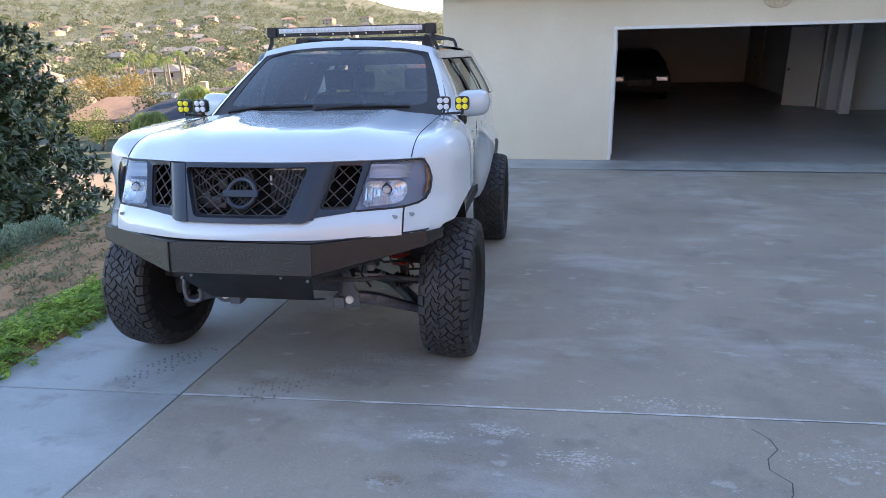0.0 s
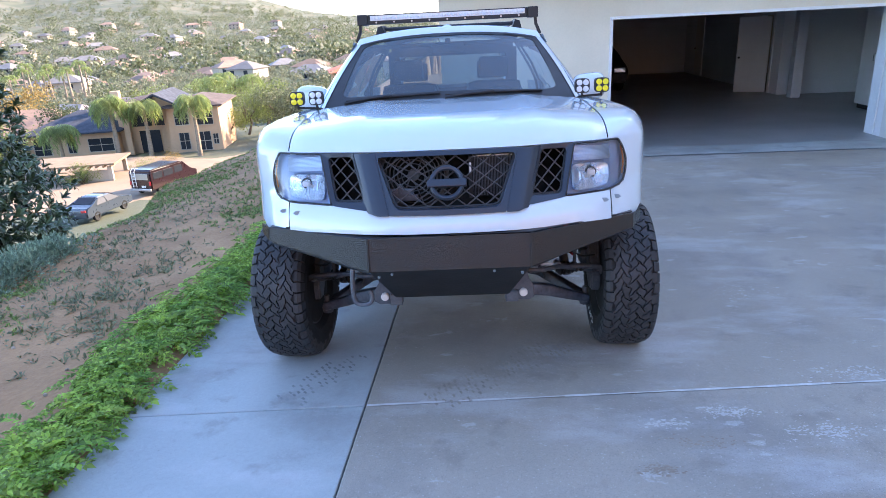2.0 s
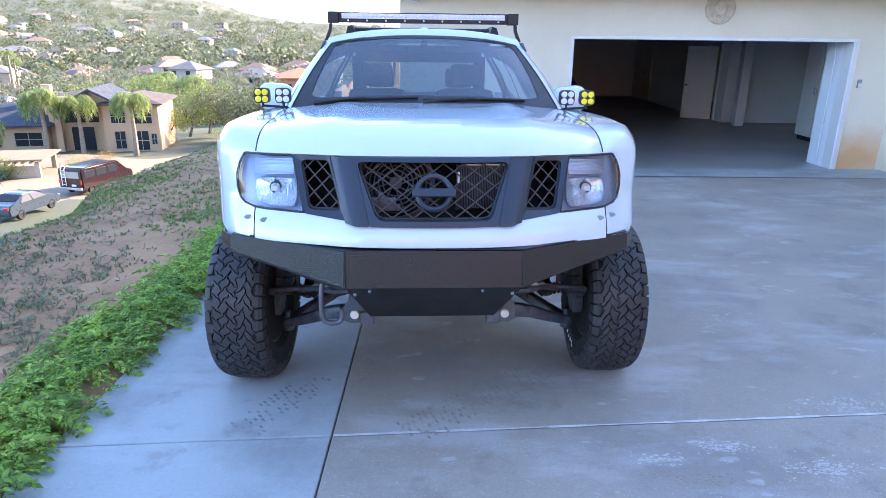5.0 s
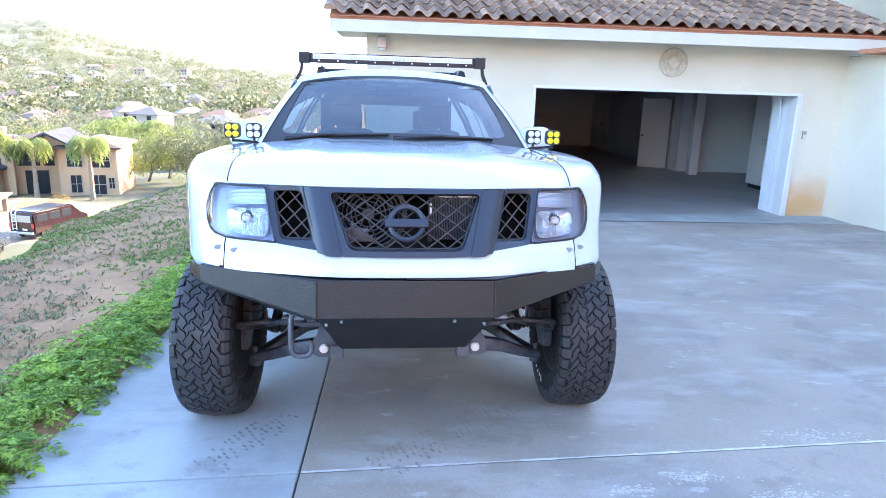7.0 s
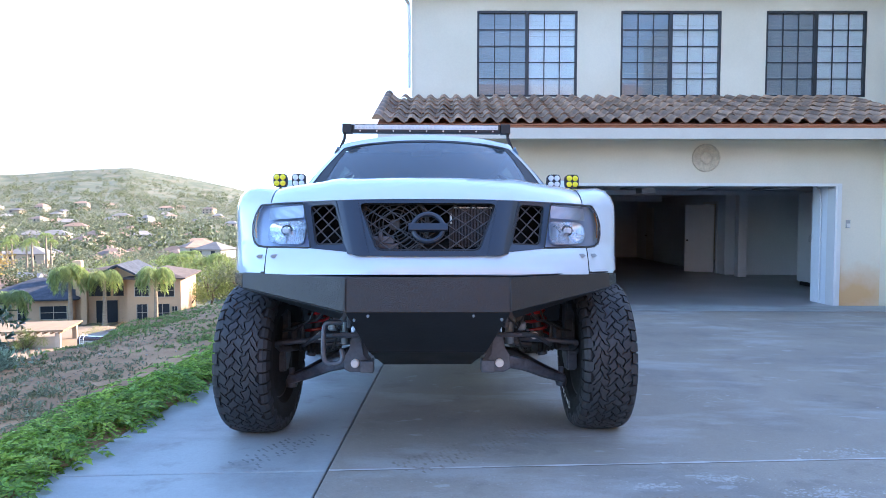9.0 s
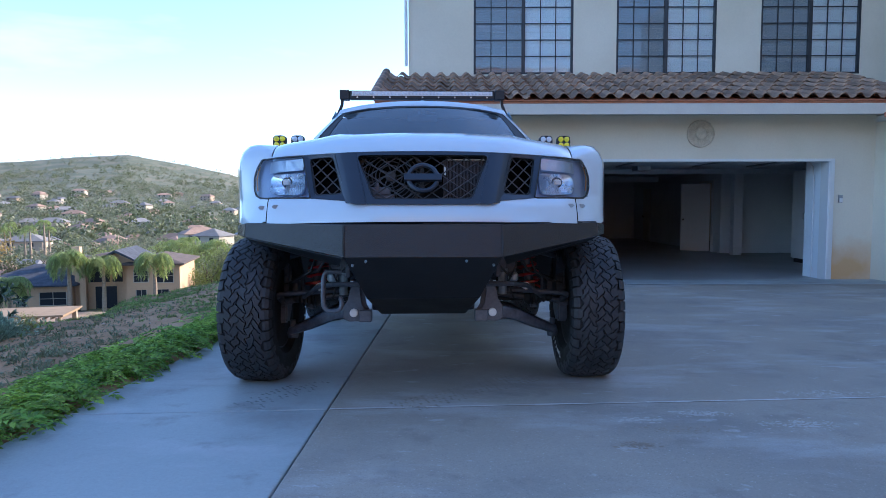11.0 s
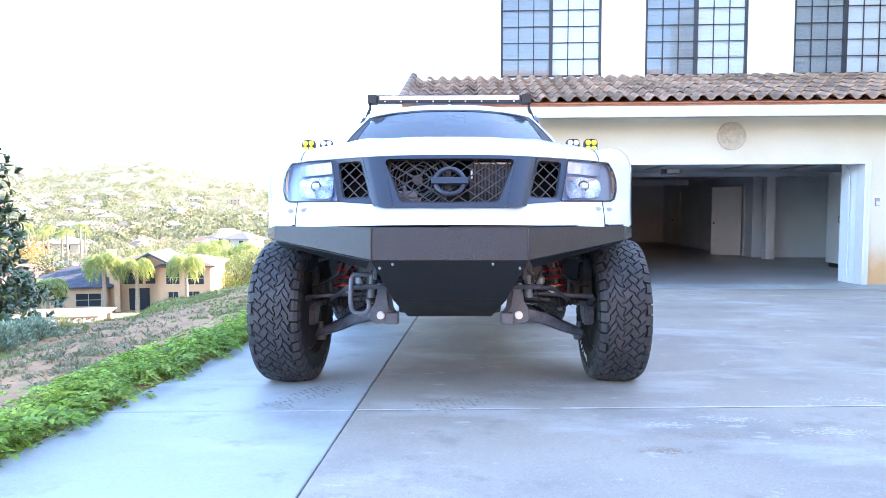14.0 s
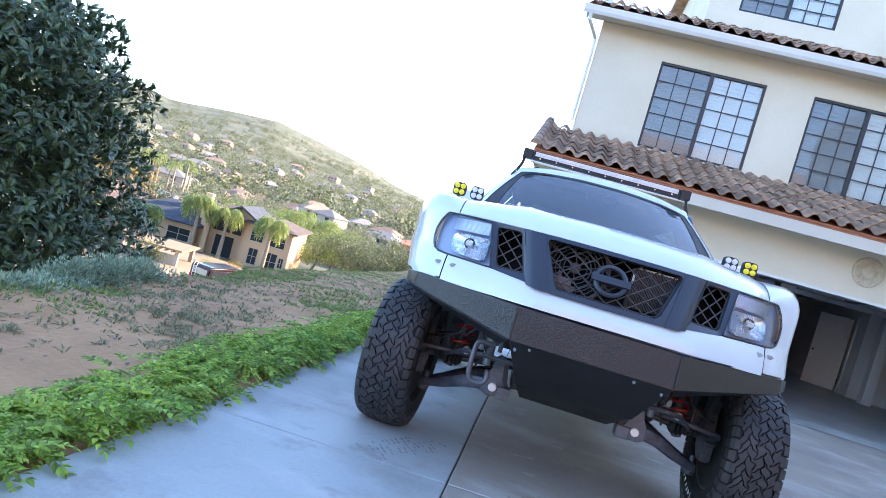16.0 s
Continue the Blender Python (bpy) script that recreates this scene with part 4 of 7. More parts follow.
def draped_patch(bm, outline, off, steps=6, shape=None):
    """A closed outline filled in over the front face; shape(share of radius, x, z) adds depth."""
    n = len(outline)
    c = sum((Vector(p) for p in outline), Vector((0, 0))) / n
    rings = []
    for j in range(steps):
        k = 1 - j / steps
        ring = []
        for p in outline:
            q = c.lerp(Vector(p), k)
            ring.append(bm.verts.new((q[0], ff(q[0], q[1]) + off + (shape(k, q[0], q[1]) if shape else 0), q[1])))
        rings.append(ring)
    mid = bm.verts.new((c[0], ff(c[0], c[1]) + off + (shape(0, c[0], c[1]) if shape else 0), c[1]))
    for A, B in zip(rings, rings[1:]):
        for k in range(n):
            bm.faces.new((A[k], A[(k + 1) % n], B[(k + 1) % n], B[k]))
    for k in range(n):
        bm.faces.new((rings[-1][k], rings[-1][(k + 1) % n], mid))


def mirrored(side, pts):
    return [(side * p[0], p[1]) for p in pts]


CEN = rounded([(-0.346, 1.291), (0.346, 1.291), (0.250, 1.053), (-0.250, 1.053)], 0.030)
SIDE = rounded([(0.608, 1.284), (0.474, 1.290), (0.409, 1.084), (0.560, 1.079)], 0.024)
b = bmesh.new()
outer = walked([(-0.353, 1.309), (-0.18, 1.3105), (0, 1.311), (0.18, 1.3105), (0.353, 1.309), (0.283, 1.029), (0, 1.027), (-0.283, 1.029)], 120, (-0.353, 1.309))
inner = walked(CEN, 120, (-0.341, 1.291))
draped_ring(b, [(outer, 0.02), (outer, -0.016), (inner, -0.018), (inner, -0.013), (inner, 0.045)])
for s in BOTH:
    outer = walked(mirrored(s, [(0.641, 1.304), (0.470, 1.307), (0.386, 1.0475), (0.575, 1.064)]), 72, (s * 0.641, 1.304))
    inner = walked(mirrored(s, SIDE), 72, (s * 0.606, 1.28))
    draped_ring(b, [(outer, 0.03), (outer, -0.004), (inner, 0.006), (inner, 0.010), (inner, 0.05)])
grille = part("grille", b, M["grille_grey"], car, "dark grey grille frame with three openings", smooth=True)
for s in BOTH:
    b = bmesh.new()
    # slanted bar, with a facet that steps back to the side opening
    def bar(u, v, s=s):
        x = (0.283 + 0.070 * v) * (1 - u) + (0.366 + 0.074 * v) * u
        z0 = 1.029 + 0.008 * max(0.0, u - 0.75) * 4
        return (s * x, ff(x, z0 + (1.309 - z0) * v) - 0.020 - 0.004 * math.sin(math.pi * u), z0 + (1.309 - 0.002 * u - z0) * v)
    V = grid(b, 6, 16, bar)
    def edge(row, dx, dy, s=s):
        w = [b.verts.new((v.co.x + s * dx, v.co.y + dy, v.co.z)) for v in row]
        for k in range(len(row) - 1):
            b.faces.new((row[k], row[k + 1], w[k + 1], w[k]))
    edge(V[6], 0.029, 0.030)
    edge(V[0], 0.001, 0.03)
    edge([r[0] for r in V], 0, 0.03)
    part("slanted_bar", b, M["grille_grey"], grille, "broad slanted bar of the grille", smooth=True)


def clip_line(p, d, poly):
    """The stretch of a line inside a convex outline."""
    lo, hi = -9.0, 9.0
    n = len(poly)
    cx, cz = sum(q[0] for q in poly) / n, sum(q[1] for q in poly) / n
    for i in range(n):
        a, b = poly[i], poly[(i + 1) % n]
        nx, nz = -(b[1] - a[1]), b[0] - a[0]
        if nx * (cx - a[0]) + nz * (cz - a[1]) < 0:
            nx, nz = -nx, -nz
        den = nx * d[0] + nz * d[1]
        num = nx * (a[0] - p[0]) + nz * (a[1] - p[1])
        if abs(den) < 1e-9:
            if num > 0:
                return None
        elif den > 0:
            lo = max(lo, num / den)
        else:
            hi = min(hi, num / den)
    return (lo, hi) if lo < hi - 0.005 else None


def mesh_insert(poly, px, pz, off, r=0.0042):
    bm = bmesh.new()
    for sgn in BOTH:
        d = Vector((px, sgn * pz)).normalized()
        for k in range(-30, 31):
            p = (k * px, 1.185)
            c = clip_line(p, d, poly)
            if not c:
                continue
            pts = []
            for q in range(5):
                t = c[0] + (c[1] - c[0]) * q / 4
                x, z = p[0] + d[0] * t, p[1] + d[1] * t
                pts.append((x, ff(x, z) + off, z))
            tube(bm, pts, r, 5)
    return bm


part("grille_mesh", mesh_insert([(-0.352, 1.296), (0.352, 1.296), (0.254, 1.050), (-0.254, 1.050)], 0.092, 0.064, 0.026, 0.0036), M["mesh_grey"], grille, "dark diamond mesh insert")
b = bmesh.new()
tube(b, [(p[0], ff(p[0], p[1]) + 0.030, p[1]) for p in walked(CEN, 60)], 0.008, 6, True)
part("mesh_border", b, M["black_plastic"], grille)
for s in BOTH:
    part("grille_mesh", mesh_insert(mirrored(s, [(0.612, 1.288), (0.474, 1.293), (0.407, 1.081), (0.563, 1.076)]), 0.072, 0.070, 0.030, 0.0036), M["mesh_grey"], grille, "dark diamond mesh insert")
    b = bmesh.new()
    tube(b, [(p[0], ff(p[0], p[1]) + 0.034, p[1]) for p in walked(mirrored(s, SIDE), 40)], 0.008, 6, True)
    part("mesh_border", b, M["black_plastic"], grille)
BZ = 1.166
emb = bmesh.new()
tube(emb, [(0.074 * math.cos(t * math.pi / 16), ff(0, BZ) - 0.004 + 0.50 * 0.068 * math.sin(t * math.pi / 16), BZ + 0.068 * math.sin(t * math.pi / 16)) for t in range(32)], 0.0125, 8, True)
emb2 = part("badge_ring", emb, M["grille_grey"], grille, "plain dark ring badge with a crossbar", smooth=True)
part("badge_bar", boxes((-0.096, 0.096, -0.013, 0.013, -0.019, 0.019), bevel=0.005), M["grille_grey"], emb2, at=pose(0, ff(0, BZ) - 0.012, BZ, -27))

# cooling pack behind the mesh
b = bmesh.new()
lathe(b, [(0.283, 0.165), (0.283, 0.18), (0.30, 0.18), (0.30, 0.165)], 28, Matrix.Translation((-0.17, 0, 1.185)), "y", closed=True)
fan = part("cooling_fan", b, M["fan_grey"], car, "electric cooling fan with wire guard", smooth=True)
for r in (0.06, 0.08, 0.1, 0.12, 0.14, 0.16):
    b = bmesh.new()
    tube(b, [(-0.17 + r * math.cos(t * math.pi / 14), 0.275, 1.185 + r * math.sin(t * math.pi / 14)) for t in range(28)], 0.0035, 5, True)
    part("guard_ring", b, M["fan_grey"], fan, smooth=True)
for k in range(8):
    b = bmesh.new()
    rod(b, (-0.17 + 0.03 * math.cos(k * math.pi / 4), 0.277, 1.185 + 0.03 * math.sin(k * math.pi / 4)), (-0.17 + 0.165 * math.cos(k * math.pi / 4 + .3), 0.277, 1.185 + 0.165 * math.sin(k * math.pi / 4 + .3)), .004, seg=5)
    part("guard_wire", b, M["fan_grey"], fan)
b = bmesh.new()
lathe(b, [(0.272, 0.026), (0.276, 0.03), (0.29, 0.03)], 16, Matrix.Translation((-0.17, 0, 1.185)), "y")
part("fan_motor", b, M["fan_grey"], fan, smooth=True)
part("mount_bracket", boxes((-0.30, -0.17, 0.235, 0.26, 1.085, 1.125), (-0.27, -0.15, 0.24, 0.262, 1.06, 1.09), (-0.25, -0.23, 0.228, 0.25, 1.1, 1.15), bevel=0.006), M["hook"], fan, "grey cast bracket")
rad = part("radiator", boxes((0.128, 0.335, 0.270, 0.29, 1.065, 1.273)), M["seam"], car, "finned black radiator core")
fin = finish(boxes((0, 0.0035, 0.262, 0.2699, 1.07, 1.272)))
fin.materials.append(M["chassis"])
for k in range(26):
    part("fin", fin, None, rad, at=Matrix.Translation((0.13 + k * 0.0075, 0, 0)))
part("tank", boxes((0.108, 0.126, 0.262, 0.29, 1.06, 1.27)), M["black_plastic"], rad)
part("tank_edge", boxes((0.13, 0.33, 0.262, 0.29, 1.268, 1.276), (0.112, 0.122, 0.252, 0.262, 1.19, 1.24), bevel=0.002), M["door_white"], rad, "bright metal edge")


# headlights
BOWL = [(0.622, 1.204), (0.812, 1.200), (0.835, 1.160), (0.824, 1.112), (0.795, 1.090), (0.640, 1.083), (0.618, 1.10)]


def side_parts(side):
    """One headlight: a deep housing with its reflector, indicator and marker behind a clear lens."""
    out = walked(mirrored(side, rounded(LAMP, 0.010, 3)), 90)
    b = bmesh.new()
    draped_ring(b, [(out, 0.0), (out, 0.045)])
    draped_patch(b, out, 0.045, 8)
    hl = part("headlight", b, M["bezel"], car, "clear headlight with chrome reflector and grey bezel", smooth=True)
    b = bmesh.new()
    tube(b, [(p[0], ff(p[0], p[1]) + 0.002, p[1]) for p in out], 0.006, 6, True)
    part("seal", b, M["black_plastic"], hl, "black seal round the lamp")
    b = bmesh.new()
    bowl = walked(mirrored(side, rounded(BOWL, 0.03, 5)), 88)
    draped_patch(b, bowl, 0.006, 14, lambda k, x, z: 0.036 * (1 - k * k) + 0.0018 * math.sin(abs(x) * 2 * math.pi / 0.0125) * min(1, 3 * k) * (1 if z < 1.165 else 0.3))
    part("reflector", b, M["chrome"], hl, "fluted chrome reflector bowl")
    b = bmesh.new()
    draped_ring(b, [(bowl, 0.0055), ([Vector(p) * 1.0 for p in bowl], 0.044)])
    part("reflector_rim", b, M["bezel"], hl)
    shield = part("bulb_shield", boxes((-0.017, 0.017, -0.016, 0.016, -0.013, 0.013), bevel=0.006), M["door_white"], hl, "pale bulb shield", at=Matrix.Translation((side * 0.728, ff(0.728, 1.156) + 0.018, 1.156)))
    b = bmesh.new()
    tube(b, [(0.025 * math.cos(t * math.pi / 10), 0.014, 0.025 * math.sin(t * math.pi / 10)) for t in range(20)], 0.004, 6, True)
    part("shield_ring", b, M["black_plastic"], shield, smooth=True)
    b = bmesh.new()
    def ribs(u, v):
        x = 0.640 + 0.203 * u
        z = 1.288 - 0.012 * u - (0.066 + 0.0 * u) * (1 - v)
        return (side * x, ff(x, z) + 0.005 + 0.002 * (round(v * 22) % 2) + 0.006 * (2 * u - 1) ** 2, z)
    grid(b, 10, 22, ribs)
    part("indicator", b, M["indicator"], hl, "ribbed clear indicator strip", smooth=True)
    b = bmesh.new()
    def marker(u, v):
        x, z = 0.908 + 0.011 * u + 0.012 * math.sin(math.pi * v), 1.118 + 0.140 * v
        return (side * x, ff(x, z) + 0.010, z)
    grid(b, 3, 8, marker)
    part("side_marker", b, M["amber"], hl, "amber side reflector")
    b = bmesh.new()
    draped_patch(b, out, -0.004, 10, lambda k, x, z: -0.004 * (1 - k * k))
    part("lens", b, M["clear"], hl, "clear plastic lens", smooth=True).visible_shadow = False


for s in BOTH:
    side_parts(s)

# steel bumper
bumper = part("steel_bumper", (lambda b: (hull_prism(b, [(0.036, 0.928), (0.048, 0.928), (0.026, 0.766), (0.014, 0.766)], 0, -0.392, 0.392), b)[-1])(bmesh.new()), M["wrinkle_black"], car, "plated black steel bumper with wrinkle coating")


def plate(pts, th=0.006):
    """A flat steel plate from its outline, with thickness."""
    b = bmesh.new()
    P = [Vector(p) for p in pts]
    n = (P[1] - P[0]).cross(P[2] - P[0]).normalized() * th
    A, B = [b.verts.new(p) for p in P], [b.verts.new(p + n) for p in P]
    b.faces.new(A)
    b.faces.new(B[::-1])
    k = len(P)
    for i in range(k):
        b.faces.new((A[i], B[i], B[(i + 1) % k], A[(i + 1) % k]))
    bmesh.ops.bevel(b, geom=b.edges[:], offset=0.002, segments=1, affect="EDGES")
    return b


for s in BOTH:
    part("bumper_wing", plate([(s * 0.393, 0.036, 0.928), (s * 0.940, 0.300, 0.940), (s * 0.940, 0.289, 0.864), (s * 0.393, 0.014, 0.766)]), M["wrinkle_black"], bumper, "angled wing plate")
    part("bumper_end", plate([(s * 0.941, 0.302, 0.939), (s * 1.012, 0.42, 0.932), (s * 1.012, 0.415, 0.878), (s * 0.941, 0.291, 0.865)]), M["wrinkle_black"], bumper)
    part("under_plate", plate([(s * 0.396, 0.020, 0.764), (s * 0.937, 0.284, 0.862), (s * 0.935, 0.43, 0.838), (s * 0.43, 0.14, 0.722)]), M["plate_black"], bumper, "folded lower flange")
    part("top_plate", plate([(s * 0.0004, 0.038, 0.930), (s * 0.392, 0.038, 0.930), (s * 0.938, 0.304, 0.941), (s * 0.96, 0.45, 0.934), (s * 0.5, 0.24, 0.936), (s * 0.0004, 0.2, 0.931)]), M["plate_black"], bumper)
    b = bmesh.new()
    tube(b, [(s * 0.3925, 0.032 - 0.022 * t / 6, 0.926 - 0.158 * t / 6) for t in range(7)], 0.0042, 6)
    part("weld_bead", b, M["wrinkle_black"], bumper, "welded seam")
skid = part("skid_plate", plate([(-0.392, 0.020, 0.763), (0.392, 0.020, 0.763), (0.300, 0.25, 0.540), (-0.300, 0.25, 0.540)], 0.008), M["plate_black"], car, "black steel skid plate")
part("skid_fold", plate([(-0.300, 0.252, 0.539), (0.300, 0.252, 0.539), (0.245, 0.58, 0.415), (-0.245, 0.58, 0.415)], 0.008), M["plate_black"], skid)
for x, y, z in ((-0.352, 0.052, 0.727), (0.352, 0.052, 0.727), (-0.285, 0.034, 0.748), (0.215, 0.034, 0.748)):
    b = bmesh.new()
    rod(b, (x, y - 0.006, z - 0.005), (x, y + 0.005, z), 0.0065, 0.0075, 8)
    part("bolt", b, M["fastener"], skid, "bolt head")
for s in BOTH:
    b = bmesh.new()
    hull_prism(b, [(s * 0.345, 0.56), (s * 0.385, 0.57), (s * 0.40, 0.50), (s * 0.385, 0.42), (s * 0.30, 0.42), (s * 0.33, 0.47)], 1, 0.594, 0.606)
    part("skid_mount", b, M["chassis"], car, "black mounting gusset")
b = bmesh.new()
hook = [Vector(p) for p in ((-0.45, 0.41, 0.67), (-0.52, 0.40, 0.675), (-0.545, 0.40, 0.66), (-0.548, 0.38, 0.60), (-0.548, 0.37, 0.50), (-0.535, 0.37, 0.468), (-0.505, 0.37, 0.458), (-0.465, 0.37, 0.462), (-0.445, 0.37, 0.485), (-0.448, 0.375, 0.525), (-0.462, 0.375, 0.532))]
for k in range(2):
    hook = [hook[0]] + [p.lerp(q, t) for p, q in zip(hook, hook[1:]) for t in (0.25, 0.75)] + [hook[-1]]
tube(b, hook, 0.0135, 10)
part("tow_hook", b, M["hook"], car, "bent grey steel tow hook", smooth=True)


# wheels
def tyre_prof(R, w):
    h = w / 2
    return [(-h * 0.70, R * 0.545), (-h * 0.93, R * 0.62), (-h * 1.0, R * 0.75), (-h * 0.97, R * 0.88), (-h * 0.86, R * 0.942), (-h * 0.55, R * 0.958), (0, R * 0.962),
            (h * 0.55, R * 0.958), (h * 0.86, R * 0.942), (h * 0.97, R * 0.88), (h * 1.0, R * 0.75), (h * 0.93, R * 0.62), (h * 0.70, R * 0.545)]


def tread_mesh(R, w):
    """Interlocking wavy blocks parted by narrow grooves, each its own island."""
    bm = bmesh.new()
    h = w / 2
    n = 44
    rnd = random.Random(3)
    st = 2 * math.pi / n
    def pt(a, x, lift):
        drop = 0.022 * (abs(x) / h) ** 3.0
        r = R - 0.013 - drop + lift
        return bm.verts.new((x, r * math.cos(a), r * math.sin(a)))
    def wave(j, q):
        """The groove between two columns: a broken zigzag."""
        t = (q + 0.37 * j) % 1.0
        z = (4 * t - 1) if t < 0.5 else (3 - 4 * t)
        return (-0.70 + 0.28 * j) + 0.075 * max(-0.75, min(0.75, z * 1.6))
    def cross(j, k, u):
        """The groove across a column, bent like an S."""
        return k + 0.43 * (j % 2) + 0.10 * math.sin(k * 2.1 + j) + (1 if j % 2 else -1) * 0.30 * math.tanh(4 * (u - 0.5))
    for j in range(5):
        for k in range(n):
            q0, q1 = lambda u: cross(j, k, u), lambda u: cross(j, k + 1 if k < n - 1 else 0, u) + (0 if k < n - 1 else n)
            out = []
            for u in (0.0, 0.42, 0.58, 1.0):
                out.append((wave(j, q0(u)) * (1 - u) + wave(j + 1, q0(u)) * u, q0(u)))
            for v in (0.33, 0.67):
                q = q0(1) + (q1(1) - q0(1)) * v
                out.append((wave(j + 1, q), q))
            for u in (1.0, 0.58, 0.42, 0.0):
                out.append((wave(j, q1(u)) * (1 - u) + wave(j + 1, q1(u)) * u, q1(u)))
            for v in (0.67, 0.33):
                q = q0(0) + (q1(0) - q0(0)) * v
                out.append((wave(j, q), q))
            P = [Vector((x * h, q * st * R)) for x, q in out]
            m = len(P)
            c = sum(P, Vector((0, 0))) / m
            ins = []
            for i in range(m):
                e1, e2 = (P[i] - P[i - 1]).normalized(), (P[(i + 1) % m] - P[i]).normalized()
                nrm = Vector((-(e1 + e2).y, (e1 + e2).x)).normalized()
                ins.append(P[i] + nrm * (0.0030 + rnd.uniform(0, 0.0009)))
            lift = 0.013 + rnd.uniform(-0.001, 0.0005)
            lo = [pt(p.y / R, p.x, -0.010) for p in [P[i].lerp(ins[i], 0.55) for i in range(m)]]
            hi = [pt(p.y / R, p.x, lift) for p in ins]
            mid = pt(c.y / R, c.x, lift)
            for i in range(m):
                bm.faces.new((lo[i], lo[(i + 1) % m], hi[(i + 1) % m], hi[i]))
                bm.faces.new((hi[i], hi[(i + 1) % m], mid))
    for s in BOTH:
        for k in range(n):
            wob = 0.08 if k % 2 else 0.0
            a0, a1 = (k + 0.06 + (0.3 if s > 0 else 0)) * st, (k + 0.88 + (0.3 if s > 0 else 0)) * st
            P = []
            for x, lift in ((0.765 - wob, 0.013), (0.86, 0.013), (0.985, 0.006), (1.02, -0.03 - 0.25 * wob)):
                for a in (a0, a1):
                    P.append(pt(a, s * x * h, lift))
            Q = []
            for x, lift in ((0.745 - wob, -0.006), (0.85, -0.01), (0.93, -0.03), (0.97, -0.045)):
                for a in (a0 - 0.05 * st, a1 + 0.05 * st):
                    Q.append(pt(a, s * x * h, lift))
            for i in range(3):
                bm.faces.new((P[2 * i], P[2 * i + 1], P[2 * i + 3], P[2 * i + 2]))
                bm.faces.new((P[2 * i], P[2 * i + 2], Q[2 * i + 2], Q[2 * i]))
                bm.faces.new((P[2 * i + 1], P[2 * i + 3], Q[2 * i + 3], Q[2 * i + 1]))
            bm.faces.new((P[0], P[1], Q[1], Q[0]))
            bm.faces.new((P[6], P[7], Q[7], Q[6]))
    return bm


def rim_mesh(w):
    bm = bmesh.new()
    h = w / 2
    lathe(bm, [(-h * 0.72, 0.245), (-h * 0.66, 0.235), (-h * 0.5, 0.205), (h * 0.35, 0.200), (h * 0.66, 0.232), (h * 0.72, 0.245), (h * 0.70, 0.225), (h * 0.40, 0.185), (-h * 0.45, 0.19), (-h * 0.68, 0.225)], 32, closed=True)
    return bm


def spokes_mesh(w):
    bm = bmesh.new()
    h = w / 2
    lathe(bm, [(h * 0.1, 0.001), (h * 0.1, 0.08), (h * 0.38, 0.075), (h * 0.42, 0.001)], 20)
    for k in range(8):
        t = 2 * math.pi * k / 8
        d, e = Vector((0, math.cos(t), math.sin(t))), Vector((0, -math.sin(t), math.cos(t)))
        P = [d * .06 + e * .03, d * .06 - e * .03, d * .20 - e * .022, d * .20 + e * .022]
        A = [bm.verts.new(p + Vector((h * 0.36, 0, 0))) for p in P]
        B = [bm.verts.new(p + Vector((h * 0.05, 0, 0))) for p in P]
        bm.faces.new(A)
        bm.faces.new(B[::-1])
        for i in range(4):
            bm.faces.new((A[i], B[i], B[(i + 1) % 4], A[(i + 1) % 4]))
    return bm


TR, TW = 0.44, 0.295
T_CARC = finish((lambda b: (lathe(b, tyre_prof(TR, TW), 64), b)[-1])(bmesh.new()), True)
T_CARC.materials.append(M["rubber"])
T_TREAD = finish(tread_mesh(TR, TW))
T_TREAD.materials.append(M["dusty_rubber"])
T_RIM = finish(rim_mesh(TW), True)
T_RIM.materials.append(M["rim_black"])
T_SPOKE = finish(spokes_mesh(TW))
T_SPOKE.materials.append(M["rim_black"])
T_DISC = finish((lambda b: (lathe(b, [(-0.10, 0.165), (-0.10, 0.06), (-0.05, 0.055), (-0.05, 0.001), (-0.03, 0.001), (-0.03, 0.06), (-0.075, 0.065), (-0.075, 0.165)], 28), b)[-1])(bmesh.new()), True)
T_DISC.materials.append(M["zinc"])


def sidewall_text(parent):
    """White raised word on the inner sidewall, set along the curve."""
    word = "Terrain"
    for k, ch in enumerate(word):
        f = bpy.data.curves.new("letter", "FONT")
        f.body, f.size, f.extrude, f.align_x, f.align_y = ch, 0.055, 0.0015, "CENTER", "CENTER"
        tmp = bpy.data.objects.new("letter", f)
        me = bpy.data.meshes.new_from_object(tmp)
        bpy.data.objects.remove(tmp)
        me.materials.append(M["letter"])
        ang = radians(-112 - 8.2 * (k - 3))
        r = 0.305
        p = Vector((-TW / 2 - 0.003, -r * math.cos(ang), r * math.sin(ang)))
        up = Vector((0, -math.cos(ang), math.sin(ang)))
        nx = Vector((-1, 0, 0))
        rt = up.cross(nx)
        m = Matrix((( rt.x, up.x, nx.x, p.x), (rt.y, up.y, nx.y, p.y), (rt.z, up.z, nx.z, p.z), (0, 0, 0, 1)))
        part("letter", me, M["letter"], parent, at=m)


